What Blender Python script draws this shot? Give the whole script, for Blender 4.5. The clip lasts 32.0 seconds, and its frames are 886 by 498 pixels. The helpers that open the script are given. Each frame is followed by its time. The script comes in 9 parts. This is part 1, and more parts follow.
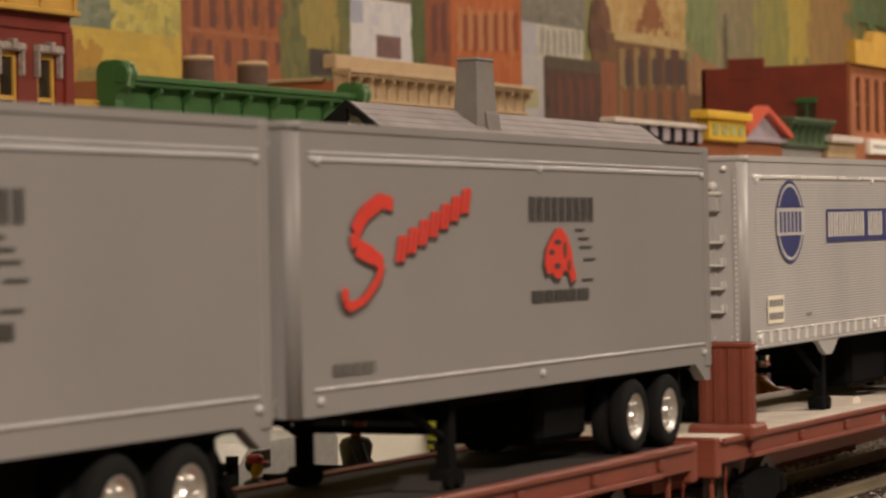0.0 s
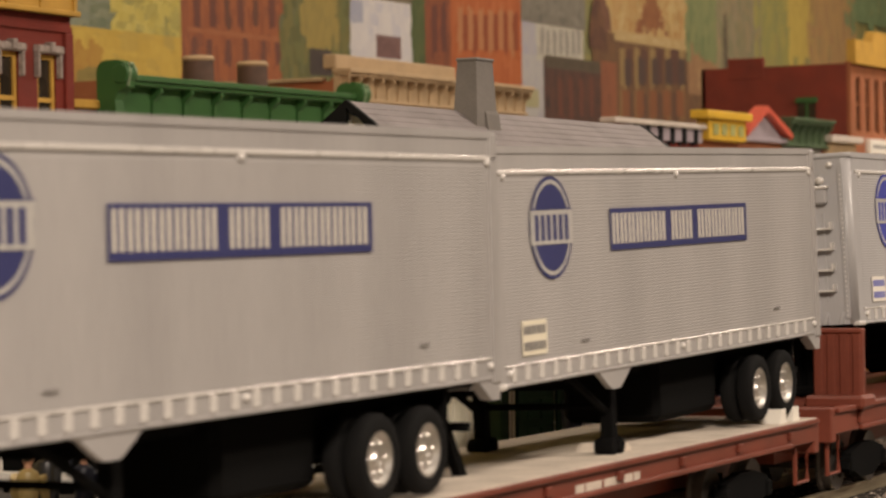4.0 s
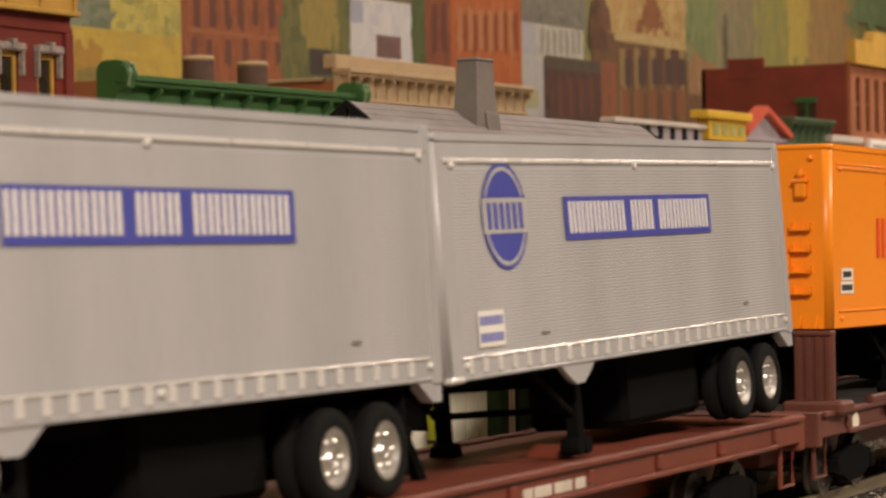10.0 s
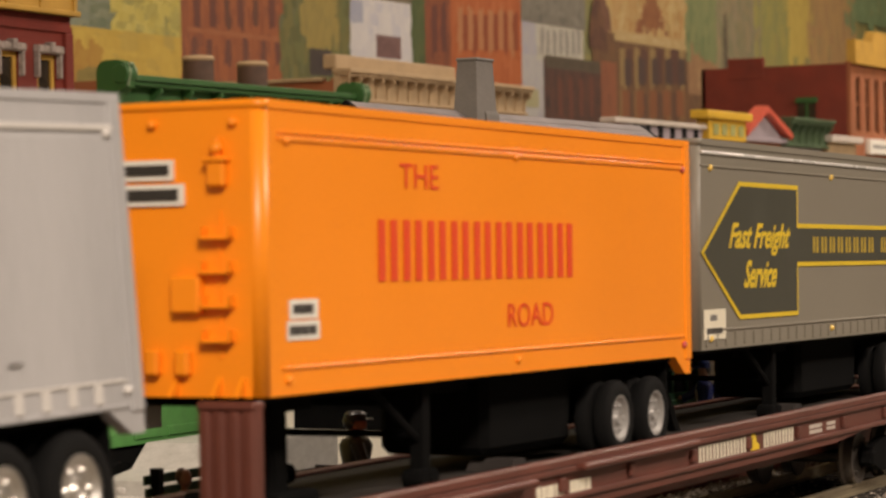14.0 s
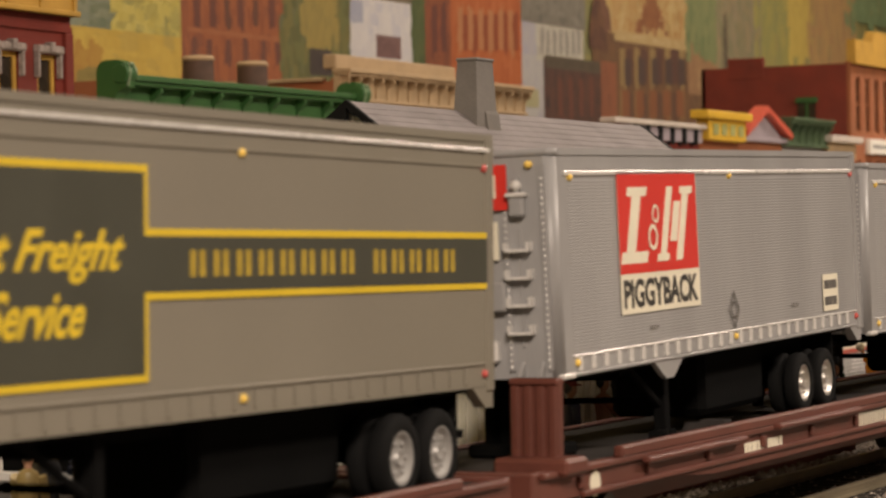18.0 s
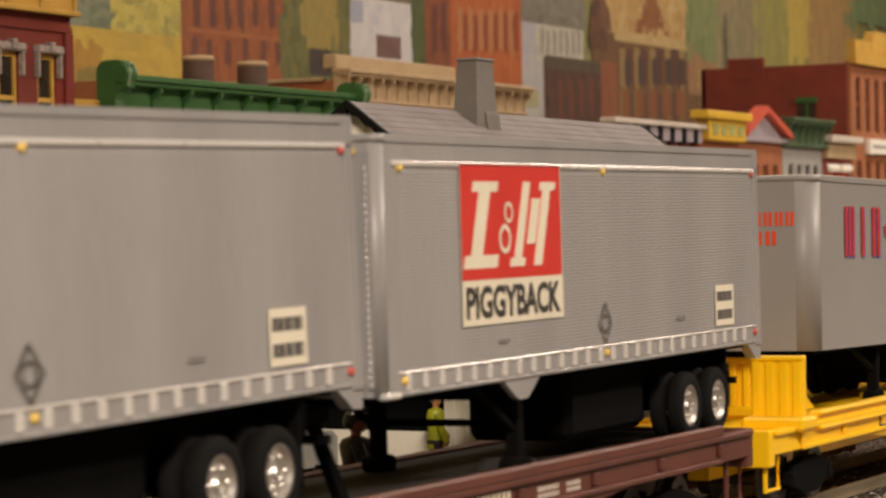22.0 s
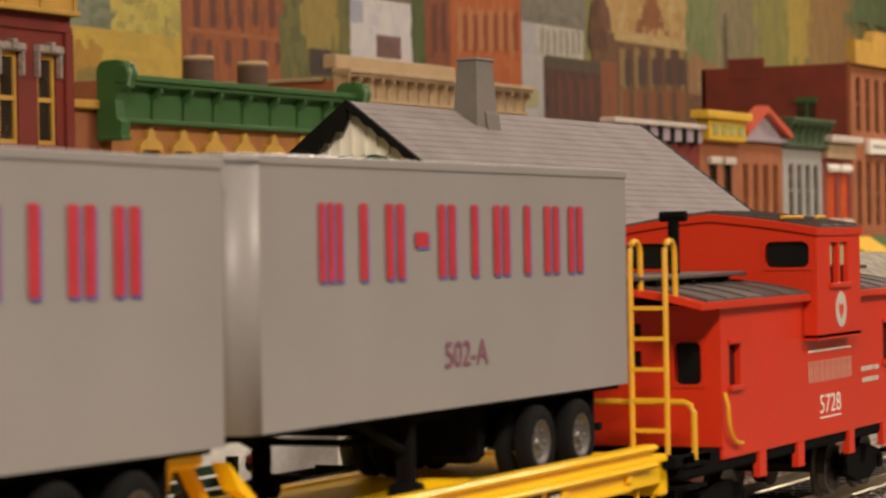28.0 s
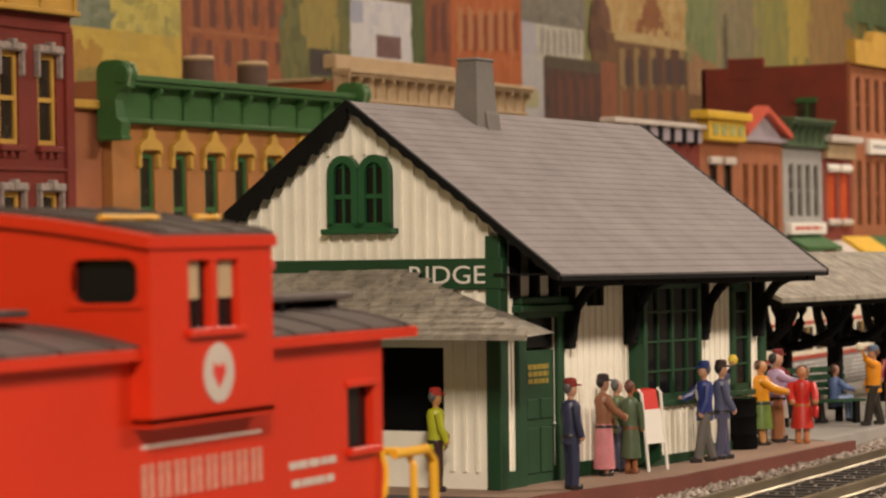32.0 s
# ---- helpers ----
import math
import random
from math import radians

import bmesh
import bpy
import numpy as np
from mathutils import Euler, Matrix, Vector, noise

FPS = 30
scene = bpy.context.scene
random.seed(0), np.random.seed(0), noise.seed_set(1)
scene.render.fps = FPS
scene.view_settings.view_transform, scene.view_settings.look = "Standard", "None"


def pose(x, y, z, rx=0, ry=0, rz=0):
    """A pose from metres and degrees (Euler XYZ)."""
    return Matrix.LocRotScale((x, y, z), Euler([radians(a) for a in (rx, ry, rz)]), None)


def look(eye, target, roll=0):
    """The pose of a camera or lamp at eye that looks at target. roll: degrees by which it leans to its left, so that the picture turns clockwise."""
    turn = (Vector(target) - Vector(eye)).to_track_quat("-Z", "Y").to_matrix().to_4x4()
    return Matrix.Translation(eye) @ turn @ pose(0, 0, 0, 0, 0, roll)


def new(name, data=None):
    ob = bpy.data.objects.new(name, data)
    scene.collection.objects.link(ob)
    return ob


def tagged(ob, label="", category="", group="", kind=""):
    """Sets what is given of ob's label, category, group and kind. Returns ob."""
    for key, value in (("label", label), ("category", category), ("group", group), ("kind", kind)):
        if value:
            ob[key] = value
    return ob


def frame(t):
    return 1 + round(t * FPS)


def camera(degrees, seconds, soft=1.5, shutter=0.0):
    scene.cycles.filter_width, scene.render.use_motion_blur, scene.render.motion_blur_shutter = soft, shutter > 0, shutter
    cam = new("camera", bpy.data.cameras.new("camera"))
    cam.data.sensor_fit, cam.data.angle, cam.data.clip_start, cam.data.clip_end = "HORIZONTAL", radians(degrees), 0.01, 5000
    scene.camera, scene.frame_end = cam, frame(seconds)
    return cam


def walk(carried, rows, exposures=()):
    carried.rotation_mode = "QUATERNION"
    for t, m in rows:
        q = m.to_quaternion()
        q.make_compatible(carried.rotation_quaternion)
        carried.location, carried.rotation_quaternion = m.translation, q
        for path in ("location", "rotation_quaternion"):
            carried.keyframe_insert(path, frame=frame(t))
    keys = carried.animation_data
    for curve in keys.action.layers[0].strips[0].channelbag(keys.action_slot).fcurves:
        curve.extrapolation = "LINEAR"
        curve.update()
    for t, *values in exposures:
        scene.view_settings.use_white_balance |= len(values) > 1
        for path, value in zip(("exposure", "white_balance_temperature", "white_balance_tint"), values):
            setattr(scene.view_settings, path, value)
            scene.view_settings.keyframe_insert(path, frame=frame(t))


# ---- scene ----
# A model railway in O scale (1:48). The track runs along x, its rail tops are at z = 0, and the train travels towards -x.
EYE = Vector((0.0, 0.0, 0.0862))
YAW, PITCH, ROLL = radians(64.5225), radians(-0.1993), -1.008
AXIS = Vector((math.sin(YAW) * math.cos(PITCH), math.cos(YAW) * math.cos(PITCH), math.sin(PITCH)))
cam = camera(18.293, 32.0, soft=2.3, shutter=0.4)
cam.data.dof.use_dof, cam.data.dof.focus_distance, cam.data.dof.aperture_fstop = True, 1.0, 50.0
walk(cam, [(0.0, look(EYE, EYE + AXIS, ROLL)), (32.0, look(EYE, EYE + AXIS, ROLL))])

# How far the train has come, in metres, at each time in seconds.
RUN = [(0.0, 0.0), (0.5, 0.0537), (1.0, 0.1082), (1.5, 0.1636), (2.0, 0.2185), (2.5, 0.2722), (3.0, 0.3267), (3.5, 0.3815),
       (5.5, 0.5752), (6.0, 0.6190), (6.5, 0.6639), (7.0, 0.7080), (7.5, 0.7550), (8.0, 0.8060), (8.5, 0.8570), (9.0, 0.9062),
       (9.5, 0.9579), (10.0, 1.0093), (10.5, 1.0599), (11.0, 1.1075), (11.5, 1.1550), (12.0, 1.1997), (12.5, 1.2459),
       (13.0, 1.2947), (13.5, 1.3413), (14.0, 1.3884), (14.5, 1.4353), (16.5, 1.6294), (17.0, 1.6790), (17.5, 1.7282),
       (18.0, 1.7759), (18.5, 1.8253), (19.0, 1.8724), (19.5, 1.9186), (20.0, 1.9660), (20.5, 2.0118), (21.0, 2.0563),
       (21.5, 2.0987), (22.0, 2.1425), (22.5, 2.1911), (23.0, 2.2397), (23.5, 2.2885), (24.0, 2.3365), (24.5, 2.3846),
       (25.0, 2.4309), (25.5, 2.4791), (27.5, 2.6797), (28.0, 2.7267), (28.5, 2.7772), (29.0, 2.8263), (29.5, 2.8744),
       (30.0, 2.9233), (30.5, 2.9733), (31.0, 3.0200), (31.5, 3.0668), (32.0, 3.1150)]
TRACK_Y = 0.2974   # middle of the track
DECK = 0.0290      # top of the flatcar decks
ROLLING = []       # every thing of the train with its pose before it sets off


def run_at(t):
    return float(np.interp(t, [r[0] for r in RUN], [r[1] for r in RUN]))


# ---- light: a dim room with lamp panels over the layout ----
world = bpy.data.worlds.new("room")
scene.world = world
world.use_nodes = True
world.node_tree.nodes["Background"].inputs[0].default_value = (1.0, 0.86, 0.7, 1)
world.node_tree.nodes["Background"].inputs[1].default_value = 0.032


def ceiling_lamp(x, y, sx, sy, watts):
    data = bpy.data.lights.new("lamp_panel_light", "AREA")
    data.shape, data.size, data.size_y, data.energy, data.color = "RECTANGLE", sx, sy, watts, (1.0, 0.835, 0.69)
    ob = new("lamp_panel_light", data)
    ob.matrix_world = pose(x, y, 1.34)
    return ob


LAMPS = [(-1.25, -0.82, 0.9, 0.3, 110.0), (2.0, -1.3, 0.9, 0.3, 70.0), (3.3, 0.2, 0.9, 0.3, 26.0), (1.2, 0.75, 0.6, 0.2, 7.0)]
for lamp in LAMPS:
    ceiling_lamp(*lamp)
scene.view_settings.exposure = 0.0


# ---- materials ----
def material(name, color, rough=0.6, metal=0.0, vary=0.12, scale=60.0, fine=900.0, bump=0.15, stretch=(1, 1, 1), coat=0.0, second=None, emit=0.0, gloss=0.5):
    """A surface with variation at two scales, in metres of the thing itself."""
    m = bpy.data.materials.new(name)
    m.use_nodes = True
    nt = m.node_tree
    b = nt.nodes["Principled BSDF"]
    tc = nt.nodes.new("ShaderNodeTexCoord")
    mp = nt.nodes.new("ShaderNodeMapping")
    mp.inputs["Scale"].default_value = stretch
    nt.links.new(tc.outputs["Object"], mp.inputs[0])
    n1 = nt.nodes.new("ShaderNodeTexNoise")
    n1.inputs["Scale"].default_value, n1.inputs["Detail"].default_value = scale, 5
    n2 = nt.nodes.new("ShaderNodeTexNoise")
    n2.inputs["Scale"].default_value, n2.inputs["Detail"].default_value = fine, 3
    for n in (n1, n2):
        nt.links.new(mp.outputs[0], n.inputs["Vector"])
    dark = tuple(c * (1 - vary * 1.6) for c in color)
    light = second if second else tuple(min(1, c * (1 + vary)) for c in color)
    ramp = nt.nodes.new("ShaderNodeValToRGB")
    ramp.color_ramp.elements[0].position, ramp.color_ramp.elements[0].color = 0.3, (*dark, 1)
    ramp.color_ramp.elements[1].position, ramp.color_ramp.elements[1].color = 0.7, (*light, 1)
    mix = nt.nodes.new("ShaderNodeMix")
    mix.inputs[0].default_value = 0.3
    nt.links.new(n1.outputs[0], mix.inputs[2])
    nt.links.new(n2.outputs[0], mix.inputs[3])
    nt.links.new(mix.outputs[0], ramp.inputs[0])
    nt.links.new(ramp.outputs[0], b.inputs["Base Color"])
    rr = nt.nodes.new("ShaderNodeMapRange")
    rr.inputs[3].default_value, rr.inputs[4].default_value = max(0.03, rough - 0.08), min(1, rough + 0.08)
    nt.links.new(n1.outputs[0], rr.inputs[0])
    nt.links.new(rr.outputs[0], b.inputs["Roughness"])
    b.inputs["Metallic"].default_value = metal
    b.inputs["Coat Weight"].default_value = coat
    b.inputs["Specular IOR Level"].default_value = gloss
    if emit:
        nt.links.new(ramp.outputs[0], b.inputs["Emission Color"])
        b.inputs["Emission Strength"].default_value = emit
    if bump:
        bp = nt.nodes.new("ShaderNodeBump")
        bp.inputs["Strength"].default_value, bp.inputs["Distance"].default_value = bump, 0.0004
        nt.links.new(mix.outputs[0], bp.inputs["Height"])
        nt.links.new(bp.outputs[0], b.inputs["Normal"])
    return m


def brick_material(name, color, mortar, width=0.0045, height=0.0016):
    m = material(name, color, 0.85, vary=0.2, scale=40, bump=0)
    nt = m.node_tree
    b = nt.nodes["Principled BSDF"]
    tc = nt.nodes.new("ShaderNodeTexCoord")
    sep = nt.nodes.new("ShaderNodeSeparateXYZ")
    add = nt.nodes.new("ShaderNodeMath")
    com = nt.nodes.new("ShaderNodeCombineXYZ")
    nt.links.new(tc.outputs["Object"], sep.inputs[0])
    nt.links.new(sep.outputs[0], add.inputs[0])
    nt.links.new(sep.outputs[1], add.inputs[1])
    nt.links.new(add.outputs[0], com.inputs[0])
    nt.links.new(sep.outputs[2], com.inputs[1])
    br = nt.nodes.new("ShaderNodeTexBrick")
    br.inputs["Scale"].default_value = 1.0
    br.inputs["Brick Width"].default_value, br.inputs["Row Height"].default_value = width, height
    br.inputs["Mortar Size"].default_value = 0.00018
    br.inputs["Color1"].default_value = (0, 0, 0, 1)
    br.inputs["Color2"].default_value = (0.35, 0.35, 0.35, 1)
    br.inputs["Mortar"].default_value = (1, 1, 1, 1)
    nt.links.new(com.outputs[0], br.inputs["Vector"])
    mix = nt.nodes.new("ShaderNodeMix")
    mix.data_type = "RGBA"
    old = b.inputs["Base Color"].links[0].from_socket
    mix.inputs[7].default_value = (*mortar, 1)
    half = nt.nodes.new("ShaderNodeMath")
    half.operation = "MULTIPLY"
    half.inputs[1].default_value = 0.45
    nt.links.new(br.outputs[0], half.inputs[0])
    nt.links.new(half.outputs[0], mix.inputs[0])
    nt.links.new(old, mix.inputs[6])
    nt.links.new(mix.outputs[2], b.inputs["Base Color"])
    bp = nt.nodes.new("ShaderNodeBump")
    bp.invert = True
    bp.inputs["Strength"].default_value, bp.inputs["Distance"].default_value = 0.4, 0.0003
    nt.links.new(br.outputs[0], bp.inputs["Height"])
    nt.links.new(bp.outputs[0], b.inputs["Normal"])
    return m


def painted(name, colors, sx, sz, scale=14.0, rough=0.75):
    """Broad brush strokes of several colours."""
    m = bpy.data.materials.new(name)
    m.use_nodes = True
    nt = m.node_tree
    b = nt.nodes["Principled BSDF"]
    tc = nt.nodes.new("ShaderNodeTexCoord")
    mp = nt.nodes.new("ShaderNodeMapping")
    mp.inputs["Scale"].default_value = (sx, 1, sz)
    n = nt.nodes.new("ShaderNodeTexNoise")
    n.inputs["Scale"].default_value, n.inputs["Detail"].default_value, n.inputs["Distortion"].default_value = scale, 4, 0.6
    n.inputs["Roughness"].default_value = 0.6
    ramp = nt.nodes.new("ShaderNodeValToRGB")
    el = ramp.color_ramp.elements
    while len(el) < len(colors):
        el.new(0.5)
    for i, c in enumerate(colors):
        el[i].position = 0.3 + 0.4 * i / max(1, len(colors) - 1)
        el[i].color = (*c, 1)
    nt.links.new(tc.outputs["Object"], mp.inputs[0])
    nt.links.new(mp.outputs[0], n.inputs["Vector"])
    nt.links.new(n.outputs[0], ramp.inputs[0])
    nt.links.new(ramp.outputs[0], b.inputs["Base Color"])
    b.inputs["Roughness"].default_value = rough
    bp = nt.nodes.new("ShaderNodeBump")
    bp.inputs["Strength"].default_value, bp.inputs["Distance"].default_value = 0.25, 0.001
    nt.links.new(n.outputs[0], bp.inputs["Height"])
    nt.links.new(bp.outputs[0], b.inputs["Normal"])
    return m


SILVER = material("aluminium_paint", (0.40, 0.396, 0.405), 0.42, 0.0, vary=0.09, scale=40, bump=0.05, stretch=(1, 1, 0.15))
SILVER_AGED = material("aged_aluminium_paint", (0.365, 0.352, 0.348), 0.44, 0.0, vary=0.10, scale=40, bump=0.05, stretch=(1, 1, 0.15))
SILVER_DULL = material("bright_aluminium_paint", (0.308, 0.302, 0.302), 0.40, 0.0, vary=0.10, scale=40, bump=0.05, stretch=(1, 1, 0.15))
GREY = material("grey_plastic", (0.20, 0.190, 0.185), 0.55, vary=0.05, scale=20, bump=0.04)
WARM_GREY = material("warm_grey_plastic", (0.205, 0.184, 0.145), 0.55, vary=0.05, scale=20, bump=0.04)
MID_GREY = material("smooth_grey_paint", (0.280, 0.269, 0.262), 0.48, 0.0, vary=0.06, scale=18, bump=0.03)
TRIM = material("polished_aluminium", (0.66, 0.64, 0.615), 0.28, 0.1, vary=0.05, bump=0.03)
ORANGE = material("orange_plastic", (0.95, 0.285, 0.008), 0.4, vary=0.04, scale=20, bump=0.03)
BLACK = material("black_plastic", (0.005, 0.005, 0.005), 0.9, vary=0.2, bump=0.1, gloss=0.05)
RUBBER = material("tyre_rubber", (0.006, 0.006, 0.006), 0.85, vary=0.2, bump=0.3, gloss=0.14)
CHROME = material("chrome_rim", (0.80, 0.78, 0.75), 0.34, 1.0, vary=0.08, bump=0.05)
GREY_RIM = material("grey_rim", (0.35, 0.34, 0.33), 0.4, 0.3, bump=0.05)
AMBER = material("amber_lens", (0.85, 0.58, 0.12), 0.25, vary=0.05, bump=0.02)
RED_LENS = material("red_lens", (0.55, 0.09, 0.08), 0.25, vary=0.05, bump=0.02)
WHITE = material("white_decal", (0.78, 0.75, 0.68), 0.55, vary=0.04, bump=0.02)
CREAM = material("cream_decal", (0.75, 0.70, 0.56), 0.6, vary=0.05, bump=0.02)
NAVY = material("navy_decal", (0.025, 0.03, 0.13), 0.5, vary=0.08, bump=0.02)
BLUE = material("blue_decal", (0.05, 0.06, 0.36), 0.5, vary=0.08, bump=0.02)
RED_DECAL = material("red_decal", (0.62, 0.03, 0.02), 0.5, vary=0.06, bump=0.02)
RED_SCRIPT = material("script_red", (0.55, 0.03, 0.015), 0.5, vary=0.06, bump=0.02)
DARK_DECAL = material("black_decal", (0.03, 0.027, 0.025), 0.55, vary=0.1, bump=0.02)
DULL_MARK = material("dull_mark", (0.085, 0.078, 0.072), 0.6, vary=0.1, bump=0.02)
FADED = material("faded_mark", (0.20, 0.19, 0.18), 0.6, vary=0.1, bump=0.02)
DULL_RIM = material("dull_steel_rim", (0.16, 0.155, 0.15), 0.42, 0.6, vary=0.2, bump=0.05)
BLUE_MARK = material("blue_mark", (0.18, 0.19, 0.45), 0.6, vary=0.1, bump=0.02)
NAME_CREAM = material("worn_cream_decal", (0.60, 0.57, 0.50), 0.55, vary=0.12, scale=200, bump=0.02)
BAND_GREY = material("silver_band", (0.46, 0.45, 0.43), 0.45, vary=0.1, bump=0.03)
WINE = material("wine_decal", (0.22, 0.07, 0.13), 0.55, vary=0.15, scale=200, bump=0.02)
CRIMSON = material("crimson_decal", (0.46, 0.022, 0.035), 0.5, vary=0.1, scale=150, bump=0.02)
DIM_YELLOW = material("faded_gold_decal", (0.44, 0.31, 0.025), 0.55, vary=0.2, scale=300, bump=0.02)
FADED_CREAM = material("rubbed_cream_decal", (0.60, 0.30, 0.22), 0.55, vary=0.25, scale=300, bump=0.02)
PURPLE = material("purple_shadow", (0.13, 0.10, 0.36), 0.5, vary=0.08, bump=0.02)
ORANGE_RED = material("orange_red_decal", (0.75, 0.06, 0.01), 0.5, vary=0.06, bump=0.02)
ARROW = material("dark_olive_decal", (0.05, 0.05, 0.035), 0.5, vary=0.08, bump=0.02)
NOTICE = material("faded_yellow", (0.30, 0.22, 0.03), 0.6, vary=0.2, bump=0.02)
YELLOW_DECAL = material("yellow_decal", (0.70, 0.50, 0.02), 0.5, vary=0.06, bump=0.02)
CAR_BROWN = material("brown_car_paint", (0.118, 0.033, 0.021), 0.55, vary=0.2, scale=40, bump=0.1)
CAR_RED = material("red_oxide_paint", (0.170, 0.036, 0.018), 0.55, vary=0.2, scale=40, bump=0.1)
DECK_PALE = material("pale_deck", (0.60, 0.53, 0.45), 0.8, vary=0.15, scale=80, bump=0.2)
DECK_DARK = material("dark_deck", (0.035, 0.03, 0.028), 0.8, vary=0.2, scale=80, bump=0.2, gloss=0.2)
CAR_YELLOW = material("yellow_car_paint", (0.95, 0.57, 0.004), 0.38, vary=0.06, scale=30, bump=0.05)
CABOOSE_RED = material("caboose_red", (0.60, 0.028, 0.005), 0.40, vary=0.06, scale=25, bump=0.05)
ROOFWALK = material("weathered_roof_grey", (0.085, 0.068, 0.062), 0.55, vary=0.3, scale=60, bump=0.3)
RAIL_YELLOW = material("handrail_yellow", (0.75, 0.40, 0.02), 0.4, vary=0.05, bump=0.03)
GLASS_DARK = material("dark_glazing", (0.008, 0.008, 0.008), 0.2, vary=0.1, bump=0.0, gloss=0.2)
RAIL_STEEL = material("rail_steel", (0.42, 0.36, 0.25), 0.35, 0.8, vary=0.2, scale=40, bump=0.1)
TIE = material("tie_wood", (0.035, 0.028, 0.022), 0.85, vary=0.3, scale=120, bump=0.3)
STONE = material("ballast_stone", (0.42, 0.38, 0.33), 0.9, vary=0.4, scale=300, bump=0.3)
GROUND = material("layout_ground", (0.16, 0.14, 0.11), 0.95, vary=0.3, scale=12, fine=500, bump=0.6)
PLATFORM_TOP = material("platform_boards", (0.33, 0.22, 0.16), 0.8, vary=0.15, scale=50, bump=0.2, stretch=(0.2, 1, 1))
PLATFORM_EDGE = material("platform_edge_red", (0.16, 0.045, 0.03), 0.7, vary=0.15, bump=0.1)
YARD_SHADED = material("shaded_yard_ground", (0.045, 0.042, 0.040), 0.9, vary=0.2, scale=30, bump=0.3)
CONCRETE = material("concrete_grey", (0.36, 0.34, 0.31), 0.85, vary=0.15, scale=40, bump=0.2)
SHINGLE = material("slate_shingle", (0.228, 0.204, 0.204), 0.78, vary=0.16, scale=60, fine=1400, bump=0.35)
SHAKE = material("weathered_shake", (0.30, 0.27, 0.22), 0.85, vary=0.35, scale=180, bump=0.5, stretch=(1, 1, 1))
BOARD = material("cream_board", (0.87, 0.83, 0.71), 0.6, vary=0.06, scale=60, bump=0.08)
GREEN = material("station_green", (0.010, 0.054, 0.019), 0.55, vary=0.15, scale=50, bump=0.08)
BRIGHT_GREEN = material("sash_green", (0.012, 0.085, 0.030), 0.45, vary=0.12, scale=60, bump=0.05)
DARK_TIMBER = material("dark_timber", (0.006, 0.006, 0.006), 0.75, vary=0.2, bump=0.1, gloss=0.15)
CHIMNEY = material("grey_stucco", (0.17, 0.155, 0.14), 0.85, vary=0.15, bump=0.3)
RED_BRICK = brick_material("red_brick", (0.165, 0.016, 0.007), (0.18, 0.036, 0.022))
ORANGE_BRICK = brick_material("orange_brick", (0.37, 0.145, 0.034), (0.39, 0.20, 0.07))
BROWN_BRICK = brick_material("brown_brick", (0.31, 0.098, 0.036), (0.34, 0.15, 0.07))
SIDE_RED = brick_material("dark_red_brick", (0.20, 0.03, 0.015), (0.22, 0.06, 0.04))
CORNICE_GREEN = material("cornice_green", (0.030, 0.105, 0.022), 0.6, vary=0.12, scale=40, bump=0.1)
DULL_GREEN = material("weathered_green", (0.06, 0.10, 0.045), 0.7, vary=0.25, scale=60, bump=0.1)
OLIVE_PANEL = material("olive_panel", (0.34, 0.34, 0.12), 0.7, vary=0.2, bump=0.1)
OCHRE = material("ochre_stone", (0.50, 0.29, 0.045), 0.75, vary=0.12, bump=0.1)
DRUM_BROWN = material("rusty_drum", (0.10, 0.055, 0.035), 0.7, vary=0.3, bump=0.2)
TAN = material("tan_cornice", (0.42, 0.30, 0.17), 0.75, vary=0.12, bump=0.1)
LAVENDER = material("lavender_paint", (0.33, 0.28, 0.31), 0.7, vary=0.1, bump=0.08)
GREY_PAINT = material("grey_facade_paint", (0.33, 0.32, 0.30), 0.7, vary=0.1, bump=0.08)
RED_TRIM = material("red_trim_paint", (0.55, 0.09, 0.05), 0.6, vary=0.1, bump=0.05)
BRIGHT_YELLOW = material("yellow_trim_paint", (0.65, 0.40, 0.03), 0.6, vary=0.1, bump=0.05)
HOOD_GREY = material("weathered_hood", (0.30, 0.25, 0.22), 0.8, vary=0.3, scale=300, bump=0.3)
PALE_STONE = material("pale_stone", (0.52, 0.46, 0.40), 0.75, vary=0.1, bump=0.1)
WINDOW_DARK = material("dark_window_pane", (0.03, 0.022, 0.015), 0.25, vary=0.3, bump=0.0)
WALL_PAINT = material("room_wall_paint", (0.45, 0.40, 0.33), 0.85, vary=0.08, scale=3, fine=60)
CARPET = material("room_carpet", (0.10, 0.08, 0.07), 0.95, vary=0.2, scale=8, fine=300, bump=0.5)


